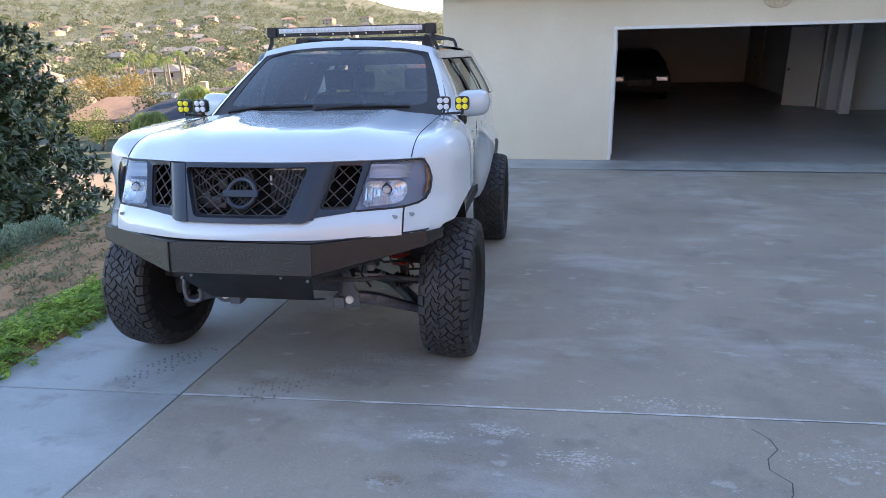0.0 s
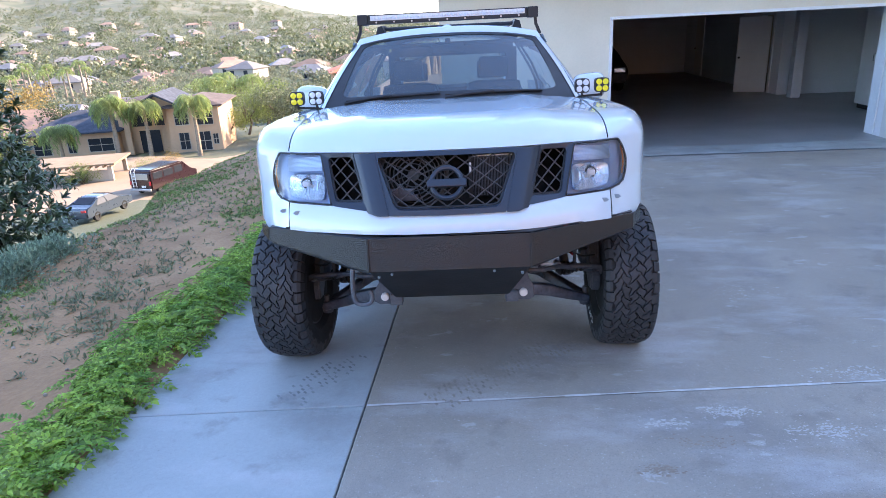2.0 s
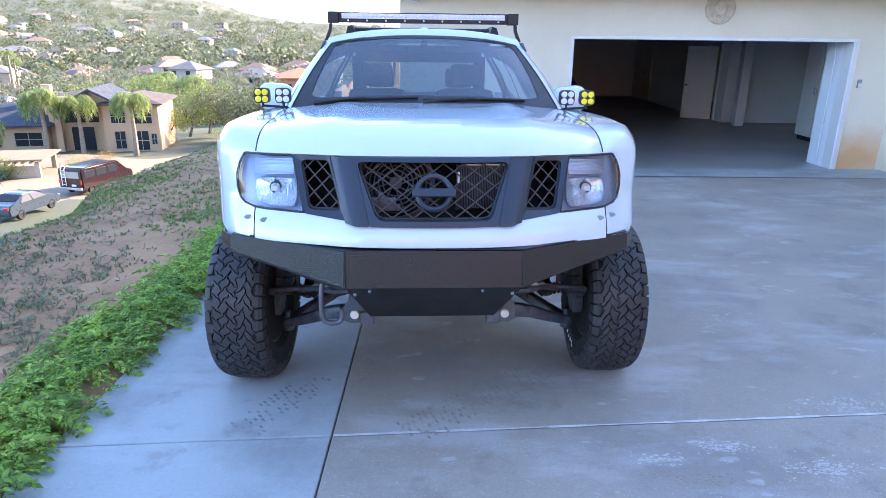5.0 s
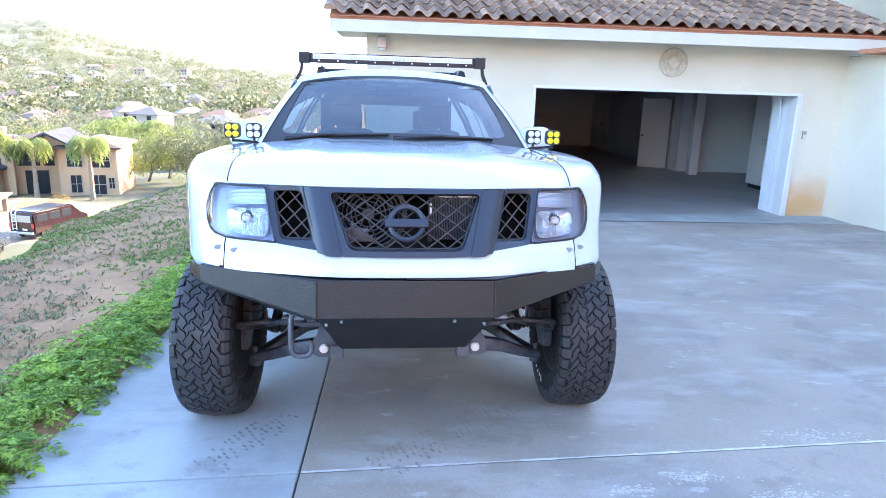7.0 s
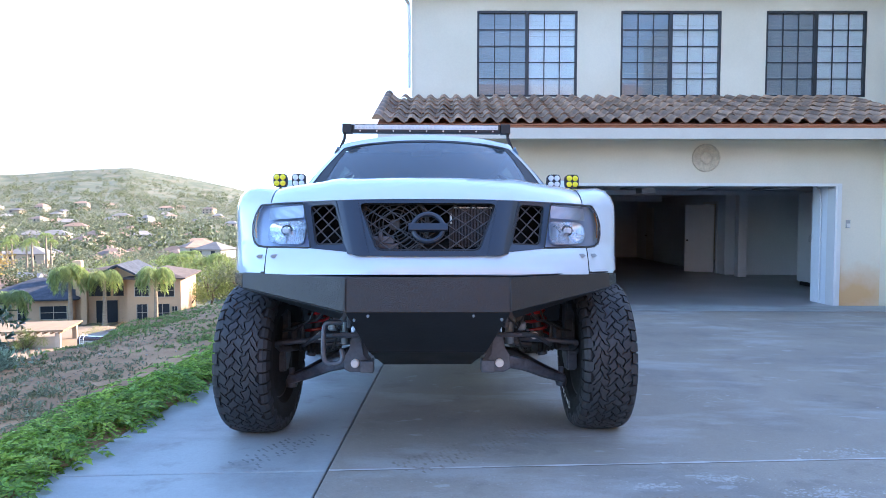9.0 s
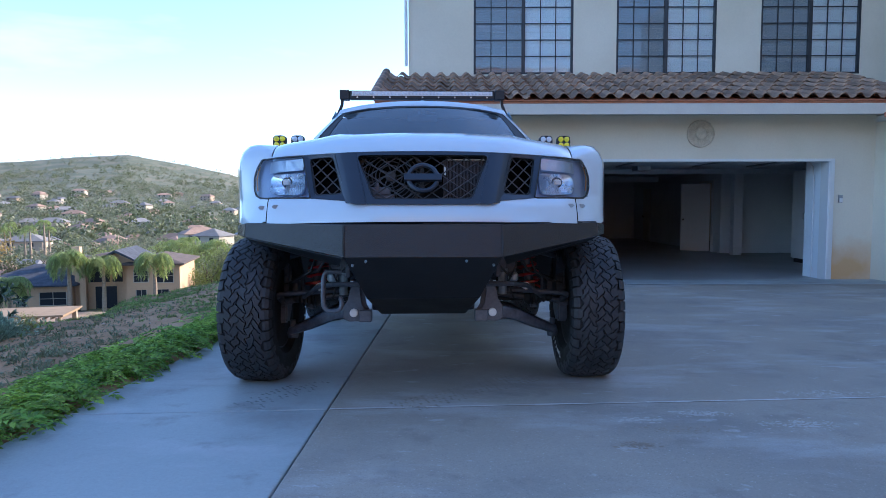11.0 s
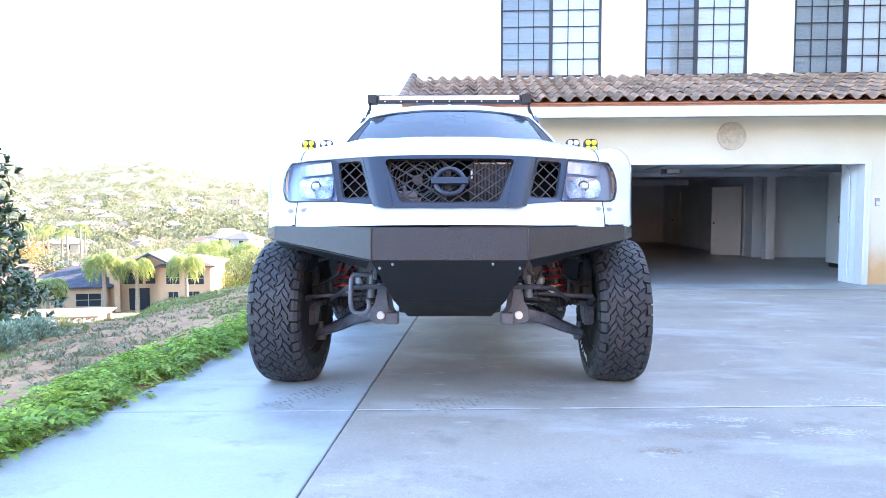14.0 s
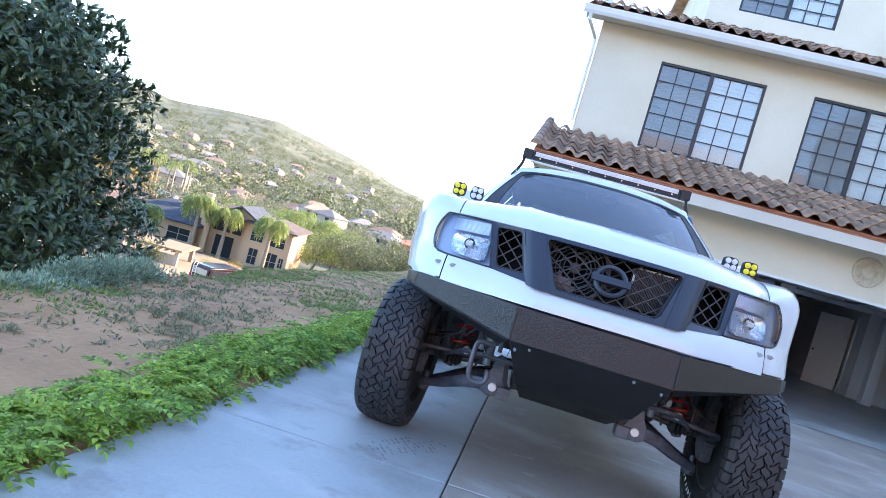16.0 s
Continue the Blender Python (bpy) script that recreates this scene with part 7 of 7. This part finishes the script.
M["palm_leaf"] = leafmat("palm_leaf", (0.32, 0.37, 0.12), (0.21, 0.26, 0.09), 0.55, 0.35)
M["palm_trunk"] = mat("palm_trunk", (0.30, 0.23, 0.16), 0.9, vary=0.25, scale=3, fine=12, stretch=(1, 1, 3))
M["tree_leaf"] = leafmat("tree_leaf", (0.145, 0.155, 0.07), (0.09, 0.105, 0.05), 0.38, 0.4)
M["lime_leaf"] = leafmat("lime_leaf", (0.20, 0.235, 0.06), (0.14, 0.175, 0.05), 0.4, 0.35)
M["orange_leaf"] = leafmat("orange_leaf", (0.36, 0.235, 0.06), (0.22, 0.17, 0.06), 0.4, 0.35)
# scrub lightened towards the hill ground, so low contrast stands in for haze
M["scrub"] = leafmat("hazed_scrub", (0.20, 0.205, 0.125), (0.15, 0.165, 0.11), 0.45, 0.28, 0.9)
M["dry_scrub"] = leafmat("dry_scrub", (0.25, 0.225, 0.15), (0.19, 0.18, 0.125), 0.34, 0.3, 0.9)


def road_strip():
    C = [(-62, 37), (-48, 41), (-36, 45), (-28, 50), (-22.5, 58), (-19, 68), (-17, 80), (-16, 95)]
    pts = []
    for k in range(len(C) - 1):
        for t in range(6):
            pts.append(Vector(C[k]).lerp(Vector(C[k + 1]), t / 6))
    verts, faces = [], []
    for i, p in enumerate(pts):
        d = (pts[min(i + 1, len(pts) - 1)] - pts[max(i - 1, 0)]).normalized()
        nrm = Vector((-d.y, d.x))
        for o in (-7.5, -2, 2, 5.5 + 10.5 * smooth01((p.x + 41) / 8) * smooth01((-21 - p.x) / 4)):
            q = p + nrm * o
            verts.append((q.x, q.y, lie(p.x, p.y) + 0.30))
    for i in range(len(pts) - 1):
        for j in range(3):
            a = i * 4 + j
            faces.append((a, a + 1, a + 5, a + 4))
    return arrays("road", verts, faces, M["asphalt"])


solid("road", road_strip(), None, "pale sunlit asphalt lane below the bank", "road", "structure")


def hip_roof(bm, x0, x1, y0, y1, z, h, over=0.5):
    x0, x1, y0, y1 = x0 - over, x1 + over, y0 - over, y1 + over
    w = min(x1 - x0, y1 - y0) / 2
    if x1 - x0 >= y1 - y0:
        r0, r1 = (x0 + w, (y0 + y1) / 2), (x1 - w, (y0 + y1) / 2)
    else:
        r0, r1 = ((x0 + x1) / 2, y0 + w), ((x0 + x1) / 2, y1 - w)
    b = [bm.verts.new((x, y, z)) for x, y in ((x0, y0), (x1, y0), (x1, y1), (x0, y1))]
    e = [bm.verts.new((x, y, z - 0.15)) for x, y in ((x0, y0), (x1, y0), (x1, y1), (x0, y1))]
    r = [bm.verts.new((r0[0], r0[1], z + h)), bm.verts.new((r1[0], r1[1], z + h))]
    if x1 - x0 >= y1 - y0:
        fs = ((b[0], b[1], r[1], r[0]), (b[1], b[2], r[1]), (b[2], b[3], r[0], r[1]), (b[3], b[0], r[0]))
    else:
        fs = ((b[0], b[1], r[0]), (b[1], b[2], r[1], r[0]), (b[2], b[3], r[1]), (b[3], b[0], r[0], r[1]))
    for f in fs:
        bm.faces.new(f)
    for k in range(4):
        bm.faces.new((e[k], e[(k + 1) % 4], b[(k + 1) % 4], b[k]))
    bm.faces.new(e[::-1])


def far_window(parent, x0, x1, z0, z1, y, arch=False):
    w = part("window", (lambda b: (hull_prism(b, [(x0, z0), (x1, z0), (x1, z1)] + ([((x0 + x1) / 2 + (x1 - x0) / 2 * math.cos(k * math.pi / 8), z1 + (x1 - x0) / 2 * math.sin(k * math.pi / 8)) for k in range(1, 8)] if arch else []) + [(x0, z1)], 1, y - 0.04, y + 0.05), b)[-1])(bmesh.new()), M["far_glass"], parent)
    xm = (x0 + x1) / 2
    part("frame", boxes((x0 - .08, x0, y - .08, y + .02, z0 - .08, z1), (x1, x1 + .08, y - .08, y + .02, z0 - .08, z1), (x0, x1, y - .08, y + .02, z0 - .08, z0), (xm - .03, xm + .03, y - .07, y - .045, z0, z1),
                        (x0, x1, y - .07, y - .045, (z0 + z1) / 2 - .03, (z0 + z1) / 2 + .03)), M["far_wall2"], w)


def neighbour():
    """The two-storey house across the lane; local origin at its ground, front towards -y."""
    h = thing("neighbour_house", "two-storey peach stucco house with dark tile hip roofs", "house", pose(-39.0, 70.5, -10.4, 0, 0, 12))
    def blk(x0, x1, y0, y1, z1, roof_h, wallmat="peach", roofmat="slate"):
        part("wall", boxes((x0, x1, y0, y1, -1, z1)), M[wallmat], h)
        b = bmesh.new()
        hip_roof(b, x0, x1, y0, y1, z1, roof_h, 0.6)
        part("roof", b, M[roofmat], h, "tiled hip roof")
    blk(2.6, 8.1, -1.5, 8, 5.2, 0.9, "peach", "brown_tile")
    blk(-3.4, 2.6, 1.2, 9, 5.5, 0.7, "peach", "brown_tile")
    b = bmesh.new()
    hull_prism(b, [(-0.9, 5.35), (1.7, 6.75), (4.3, 5.35), (4.3, 5.15), (1.7, 6.5), (-0.9, 5.15)], 1, -2.1, 7.0)
    part("gable_roof", b, M["slate"], h, "blue-grey tile gable roof")
    b = bmesh.new()
    hull_prism(b, [(-0.6, 5.2), (1.7, 6.45), (4.0, 5.2)], 1, -1.3, 6.0)
    part("gable", b, M["peach"], h)
    blk(-13, -3.4, 0.2, 9, 2.9, 2.0)
    part("entry_recess", boxes((-1.3, 0.9, 1.1, 1.18, 0, 2.5), (-2.0, 0.2, 1.1, 1.18, 3.0, 4.9), (0.5, 1.6, 1.1, 1.18, 3.0, 4.9)), M["far_glass"], h, "dark tall glazed entry")
    for x in (-2.6, 1.8):
        part("column", boxes((x, x + 0.6, 0.2, 0.8, 0, 5.5)), M["peach"], h)
    part("portico", boxes((-2.7, 2.5, 0.1, 1.2, 5.3, 5.75)), M["peach"], h)
    for w in ((3.4, 4.8, 3.2, 4.6), (5.4, 7.4, 3.1, 4.5), (3.6, 4.6, 0.5, 2.3), (5.5, 6.9, 0.3, 2.3), (7.2, 7.7, 0.9, 2.0)):
        far_window(h, *w, -1.5)
    for w in ((-12.3, -10.6, 0.6, 1.9), (-6.6, -4.0, 0.7, 2.1), (-8.8, -8.0, 0.7, 2.1)):
        far_window(h, *w, 0.2, w[0] < -12)
    part("chimney", boxes((-4.6, -3.7, 4, 4.9, 3, 6.8)), M["peach"], h)
    return h


neighbour()


def canopy():
    c = thing("carport", "flat tan wooden carport roof on posts", "carport", pose(-36.8, 53.5, lie(-36.8, 53.5) + 0.05, 0, 0, 14))
    part("roof", boxes((-3.7, 3.7, -2.6, 2.6, 1.95, 2.08)), M["wood_roof"], c, "flat tan roof deck")
    for k in range(13):
        part("rafter", boxes((-3.6 + k * 0.58, -3.48 + k * 0.58, -2.75, 2.65, 1.78, 1.949)), M["wood_roof"], c)
    for x in (-3.5, 3.0):
        for y in (-2.3, 2.0):
            part("post", boxes((x, x + 0.35, y, y + 0.35, -0.6, 1.78)), M["far_wall2"], c)
    part("panel_wall", boxes((0.4, 2.99, -2.25, -2.1, -0.4, 1.5)), M["far_wall2"], c)


canopy()


def small_wheel(parent, x, y, r=0.34):
    b = bmesh.new()
    lathe(b, [(-.1, r * .6), (-.11, r * .9), (-.06, r), (.06, r), (.11, r * .9), (.1, r * .6), (.06, r * .55), (.05, .001)], 18, Matrix.Translation((x, y, r)))
    part("wheel", b, M["rubber"], parent, smooth=True)


def van():
    v = thing("passenger_van", "dark red passenger van with a white rear ladder", "van", pose(-27.3, 46.0, lie(-27.3, 46.0) + 0.1, 0, 0, -14))
    b = bmesh.new()
    hull_prism(b, [(0, .45), (5.3, .45), (5.35, 1.0), (4.55, 1.15), (3.95, 1.85), (3.6, 2.0), (0.15, 2.0), (0.0, 1.8)], 0, -1.0, 1.0)
    bmesh.ops.bevel(b, geom=b.edges[:], offset=0.09, segments=2, affect="EDGES")
    part("body", b, M["van_red"], v, smooth=True)
    for s in BOTH:
        for a, c in ((0.3, 1.3), (1.45, 2.5), (2.65, 3.6)):
            part("window", boxes(tuple(sorted((s * .985, s * 1.008))) + (a, c, 1.22, 1.75), bevel=.02), M["far_glass"], v)
        for y in (0.95, 4.35):
            small_wheel(v, s * 0.86, y)
    part("rear_window", boxes((-0.75, 0.75, -.01, .03, 1.25, 1.72), bevel=.02), M["far_wall2"], v, "pale rear windows")
    part("windscreen", boxes((-0.85, 0.85, -.02, .02, -.42, .42), bevel=.02), M["far_glass"], v, at=pose(0, 4.28, 1.5, 50))
    part("bumper", boxes((-0.95, 0.95, -.14, -.01, .42, .6), bevel=.03), M["steel"], v)
    for s in BOTH:
        part("tail_light", boxes((s * .88 - .07, s * .88 + .07, -.03, 0.02, .85, 1.15), bevel=.01), M["red_spring"], v)
    b = bmesh.new()
    for x in (-.62, -.3):
        tube(b, [(x, -.09, .7), (x, -.09, 1.9), (x, .05, 2.08), (x, .3, 2.09)], .025, 6)
    for k in range(5):
        rod(b, (-.62, -.09, .8 + k * .25), (-.3, -.09, .8 + k * .25), .02, seg=6)
    part("ladder", b, M["door_white"], v, "white rear ladder")
    part("plate", boxes((.1, .45, -.05, -.012, .68, .82)), M["door_white"], v, "blank plate")


van()


def sedan(name, label, x, y, z, yaw, paint):
    c = thing(name, label, "car", pose(x, y, z, 0, 0, yaw))
    b = bmesh.new()
    prof = [(0.0, .35), (4.5, .3), (4.6, .65), (4.4, .82), (3.45, .95), (2.65, 1.40), (1.5, 1.43), (0.75, 1.08), (0.05, 1.0), (-.05, .7)]
    hull_prism(b, prof, 0, -0.88, 0.88)
    for v in b.verts:
        if v.co.z > 1.2:
            v.co.x *= 0.74
    bmesh.ops.bevel(b, geom=b.edges[:], offset=0.07, segments=2, affect="EDGES")
    part("body", b, M[paint], c, smooth=True)
    for s in BOTH:
        bb = bmesh.new()
        for ya, yb, yc, yd in ((0.95, 1.95, 1.48, 1.95), (2.03, 3.25, 2.03, 2.62)):
            q = [bb.verts.new((s * .905, ya, 1.0)), bb.verts.new((s * .905, yb, 1.0)), bb.verts.new((s * .70, yd, 1.36)), bb.verts.new((s * .70, yc, 1.36))]
            bb.faces.new(q)
            q2 = [bb.verts.new((v.co.x - s * .03, v.co.y, v.co.z)) for v in q]
            bb.faces.new(q2[::-1])
        part("side_glass", bb, M["far_glass"], c)
        for yy in (0.9, 3.65):
            small_wheel(c, s * 0.78, yy, 0.32)
        part("tail_light", boxes((s * .66 - .16, s * .66 + .16, -.08, 0.0, .78, .92), bevel=.015), M["red_spring"], c)
        part("headlight", boxes((s * .62 - .17, s * .62 + .17, 4.48, 4.60, .62, .76), bevel=.02), M["chrome"], c)
    part("rear_glass", boxes((-.62, .62, -.012, .012, -.33, .33), bevel=.02), M["far_glass"], c, at=pose(0, 1.08, 1.27, -63 + 90 + 90))
    part("windscreen", boxes((-.62, .62, -.012, .012, -.40, .40), bevel=.02), M["far_glass"], c, at=pose(0, 3.08, 1.20, 61))
    part("grille", boxes((-.35, .35, 4.53, 4.61, .48, .66), bevel=.02), M["chassis"], c)
    return c


sedan("parked_sedan", "silver-blue sedan parked on the lane", -27.2, 37.6, lie(-27.2, 37.6), -6, "car_silver")
sedan("garage_sedan", "dark sedan parked deep inside the garage", 2.1, 24.9, GF, 180, "chassis")


# trees
def broad_tree(x, y, h, w, material, seed, name="tree", label="leafy green tree in the valley", cards=260):
    rnd = random.Random(seed)
    z0 = lie(x, y)
    t = thing(name, label, "tree", pose(x, y, z0 - 0.1), group="valley trees")
    b = bmesh.new()
    tube(b, [(0, 0, 0), (0.1 * w * rnd.uniform(-1, 1), 0.05 * w, h * 0.3), (0.1 * w * rnd.uniform(-1, 1), 0, h * 0.62)], [0.035 * h, 0.028 * h, 0.012 * h], 6)
    for k in range(4):
        a = rnd.uniform(0, 6.3)
        tube(b, [(0, 0, h * 0.3), (0.2 * w * math.cos(a), 0.2 * w * math.sin(a), h * 0.55), (0.32 * w * math.cos(a), 0.32 * w * math.sin(a), h * 0.7)], [0.02 * h, 0.014 * h, 0.006 * h], 5)
    part("trunk", b, M["bark"], t)
    L = Leaves()
    lumps = [(Vector((rnd.gauss(0, .22) * w, rnd.gauss(0, .22) * w, h * rnd.uniform(0.32, 0.88))), w * rnd.uniform(0.12, 0.26)) for _ in range(14)]
    for k in range(cards):
        c, r = lumps[k % 14]
        d = rand_dir(rnd, 0.12)
        p = c + d * r * rnd.uniform(0.35, 1.12)
        s = h * rnd.uniform(0.024, 0.05)
        L.leaflet(p, (d + rand_dir(rnd)).normalized(), (d + rand_dir(rnd) * 0.6).normalized(), s, s * 0.8, 0.2)
    part("crown", L.mesh("crown", M[material]), None, t)
    return t


def polar(az, r):
    return (r * math.sin(radians(az)), r * math.cos(radians(az)))


def palm(x, y, h, spread, seed, label="feather palm with arching fronds", tall=False, nf=34):
    rnd = random.Random(seed)
    t = thing("palm_tree", label, "palm", pose(x, y, lie(x, y) - 0.1), group="palms")
    b = bmesh.new()
    tube(b, [(0, 0, 0), (0.05, 0.02, h * 0.5), (0.0, 0, h)], [0.035 * h + 0.08, 0.022 * h + 0.08, 0.13], 8)
    part("trunk", b, M["palm_trunk"], t, smooth=True)
    L = Leaves()
    for k in range(nf):
        a = 2 * math.pi * k / nf + rnd.uniform(-.2, .2)
        up = rnd.uniform(-0.2, 2.0)
        out = Vector((math.cos(a), math.sin(a), 0))
        side = Vector((-math.sin(a), math.cos(a), 0))
        p = Vector((0, 0, h))
        d = (out + Vector((0, 0, up))).normalized()
        n = 9
        for i in range(n):
            st = spread / n
            q = p + d * st
            for sg in (-1, 1):
                l = spread * (0.36 - 0.2 * abs(i / n - 0.35))
                L.blade(q, (side * sg + d * 0.5 + Vector((0, 0, -1.0)) + rand_dir(rnd) * 0.3).normalized(), Vector((0, 0, 1)), l, spread * 0.034, 0.1, 0.1)
                L.blade((p + q) / 2, (side * sg + d * 0.35 + Vector((0, 0, -0.7)) + rand_dir(rnd) * 0.3).normalized(), Vector((0, 0, 1)), l, spread * 0.034, 0.1, 0.1)
            p = q
            d = (d + Vector((0, 0, -0.34)) + rand_dir(rnd) * 0.09).normalized()
    part("fronds", L.mesh("fronds", M["palm_leaf"]), None, t, "drooping feathery fronds")


palm(-40.5, 66.3, 6.2, 2.7, 1, nf=46)
palm(-37.6, 67.6, 5.6, 2.4, 2, nf=46)
palm(-45.2, 64.0, 3.8, 2.6, 6, nf=40)
palm(-31.8, 66.8, 5.8, 2.5, 3, nf=46)
for k in range(9):
    x, y = polar(-37.0 + 0.62 * k + (0.3 if k % 2 else 0), 185 + 6 * (k % 3))
    palm(x, y, 9.5 + (k * 37 % 5) * 0.6, 2.4, 20 + k, "tall slender palm in a row", nf=13)
for k in range(7):
    x, y = polar(-24.6 + 0.75 * k, 135 + 9 * (k % 2))
    palm(x, y, 6.0 + (k * 29 % 4) * 0.5, 3.2, 40 + k, "bushy palm in a cluster", nf=17)
for k, (az, r, h, w, m_) in enumerate(((-37.7, 108, 9, 9, "orange_leaf"), (-36.3, 112, 7, 7, "orange_leaf"), (-40.5, 104, 8, 8, "tree_leaf"), (-39.0, 84, 5, 6, "lime_leaf"), (-42.5, 95, 7, 8, "tree_leaf"),
                                       (-21.2, 92, 6, 7, "lime_leaf"), (-19.6, 96, 7, 7, "lime_leaf"), (-18.2, 88, 6, 7, "tree_leaf"), (-16.6, 82, 6, 7, "tree_leaf"), (-15.2, 78, 6, 6, "tree_leaf"), (-13.8, 84, 7, 7, "tree_leaf"), (-12.4, 80, 6, 7, "tree_leaf"),
                                       (-22.8, 84, 4, 5, "lime_leaf"), (-17.4, 70, 3.2, 5, "lime_leaf"), (-31.5, 98, 8, 8, "tree_leaf"), (-28.5, 104, 7, 7, "lime_leaf"), (-33.8, 96, 7, 7, "tree_leaf"), (-25.8, 108, 7, 7, "tree_leaf"), (-23.4, 118, 8, 7, "lime_leaf"), (-34.6, 62, 2.2, 2.6, "lime_leaf"), (-29.6, 66, 1.4, 3.5, "lime_leaf"), (-27.8, 70, 1.2, 3, "orange_leaf"))):
    x, y = polar(az, r)
    broad_tree(x, y, h, w, m_, 100 + k, label="autumn orange tree in the valley" if m_ == "orange_leaf" else "leafy green tree in the valley", cards=2600 if r < 100 else 1900)


# houses on the far side of the valley
def far_house(x, y, yaw, w, d, h, storeys, roofm, wallm):
    z = lie(x, y)
    g = thing("hillside_house", "small far stucco house with a tiled hip roof", "house", pose(x, y, z, 0, 0, yaw), group="hillside houses")
    H = h * storeys
    part("wall", boxes((-w / 2, w / 2, -d / 2, d / 2, -2.5, H)), M[wallm], g)
    b = bmesh.new()
    hip_roof(b, -w / 2, w / 2, -d / 2, d / 2, H, 1.7 + 0.08 * d, 0.6)
    part("roof", b, M[roofm], g)
    n = max(2, int(w / 4))
    for st in range(storeys):
        for k in range(n):
            x0 = -w / 2 + w * (k + 0.28) / n
            part("window", boxes((x0, x0 + 1.5, -d / 2 - .05, -d / 2 + .02, st * h + 0.9, st * h + 2.2)), M["far_glass"], g)
    if storeys == 1:
        part("wing", boxes((w / 2 - 5, w / 2, -d / 2 - 4, -d / 2 - .01, -2.5, H)), M[wallm], g)
        b = bmesh.new()
        hip_roof(b, w / 2 - 5, w / 2, -d / 2 - 4, -d / 2 + 1, H + .02, 1.5, 0.6)
        part("roof", b, M[roofm], g)


rnd = random.Random(4)
placed = []
tries = 0
while len(placed) < 150 and tries < 4000:
    tries += 1
    r = rnd.choice((rnd.uniform(220, 420), rnd.uniform(260, 470), rnd.uniform(400, 850)))
    az = rnd.uniform(-49, -9)
    x, y = polar(az, r)
    if any((x - a) ** 2 + (y - b) ** 2 < (19 + r * 0.010) ** 2 for a, b in placed):
        continue
    if abs(az + 34.5) < 3.0 and r < 200:
        continue
    placed.append((x, y))
    st = 2 if rnd.random() < 0.3 else 1
    far_house(x, y, rnd.uniform(-40, 40), rnd.uniform(9, 15), rnd.uniform(7, 10), 2.7, st, "far_roof" if rnd.random() < 0.55 else "far_roof2", "far_wall" if rnd.random() < 0.4 else "far_wall2")
# nearer roofs down in the valley
for az, r, yaw, rm in ((-36.6, 104, 20, "far_roof"), (-33.6, 118, -25, "far_roof2"), (-40.5, 130, 10, "far_roof"), (-30.2, 128, 30, "far_roof2"), (-26.8, 150, -10, "far_roof2")):
    x, y = polar(az, r)
    placed.append((x, y))
    far_house(x, y, yaw, 15, 10, 2.9, 1, rm, "far_wall")
M["brick_orange"] = mat("orange_stucco", (0.50, 0.24, 0.14), 0.9, vary=0.1, scale=0.5, fine=4)
M["red_tile"] = mat("red_tile", (0.55, 0.17, 0.08), 0.8, vary=0.15, scale=1, fine=6)
o = thing("orange_house", "orange stucco house with a bright red tile roof", "house", pose(-26.0, 112, -9.5, 0, 0, 15))
part("wall", boxes((-1.2, 6, -4, 5, -4, 4.8)), M["brick_orange"], o)
b = bmesh.new()
hip_roof(b, -1.2, 6, -4, 5, 4.8, 1.4, 0.5)
part("roof", b, M["red_tile"], o)
for k in range(3):
    far_window(o, -0.5 + k * 2.2, 0.7 + k * 2.2, 2.4, 3.8, -4)


# scrub and trees over the hillside, as loose clumps of foliage
def foliage_field(seed, count, rlo, rhi, slo, shi, cards, material, label, name):
    rs = np.random.RandomState(seed)
    V, n = [], 0
    while n < count:
        r = rlo * (rhi / rlo) ** rs.rand()
        az = rs.uniform(-52, -4)
        x, y = polar(az, r)
        dens = noise.noise((x * 0.012, y * 0.012, seed)) + 0.5 * noise.noise((x * 0.04, y * 0.04, seed))
        if dens < rs.uniform(-0.55, 0.25):
            continue
        if any((x - a) ** 2 + (y - b) ** 2 < 72 for a, b in placed):
            continue
        s, tall = rs.uniform(slo, shi), rs.uniform(0.7, 1.4)
        d = rs.randn(cards, 3)
        d /= np.linalg.norm(d, axis=1)[:, None]
        d[:, 2] = np.abs(d[:, 2]) * 1.3 - 0.45
        c = d * rs.uniform(0.55, 1.05, (cards, 1)) * np.array([s, s * rs.uniform(0.8, 1.2), s * tall])
        c += np.array([x, y, lie(x, y) + s * 0.6 * tall])
        a = rs.randn(cards, 3)
        b = np.cross(a, d + 0.8 * rs.randn(cards, 3))
        a /= np.linalg.norm(a, axis=1)[:, None]
        b /= np.linalg.norm(b, axis=1)[:, None]
        a *= s * rs.uniform(0.09, 0.235, (cards, 1)) * (60 / (cards + 26)) ** 0.3
        b *= s * rs.uniform(0.08, 0.185, (cards, 1)) * (60 / (cards + 26)) ** 0.3
        V.append(np.stack([c - a, c - b * 1.1, c + a, c + b * 0.9], 1).reshape(-1, 3))
        n += 1
    P = np.concatenate(V)
    F = np.arange(len(P)).reshape(-1, 4)
    return solid(name, arrays(name, P.tolist(), F.tolist(), M[material]), None, label, "trees", "stuff")


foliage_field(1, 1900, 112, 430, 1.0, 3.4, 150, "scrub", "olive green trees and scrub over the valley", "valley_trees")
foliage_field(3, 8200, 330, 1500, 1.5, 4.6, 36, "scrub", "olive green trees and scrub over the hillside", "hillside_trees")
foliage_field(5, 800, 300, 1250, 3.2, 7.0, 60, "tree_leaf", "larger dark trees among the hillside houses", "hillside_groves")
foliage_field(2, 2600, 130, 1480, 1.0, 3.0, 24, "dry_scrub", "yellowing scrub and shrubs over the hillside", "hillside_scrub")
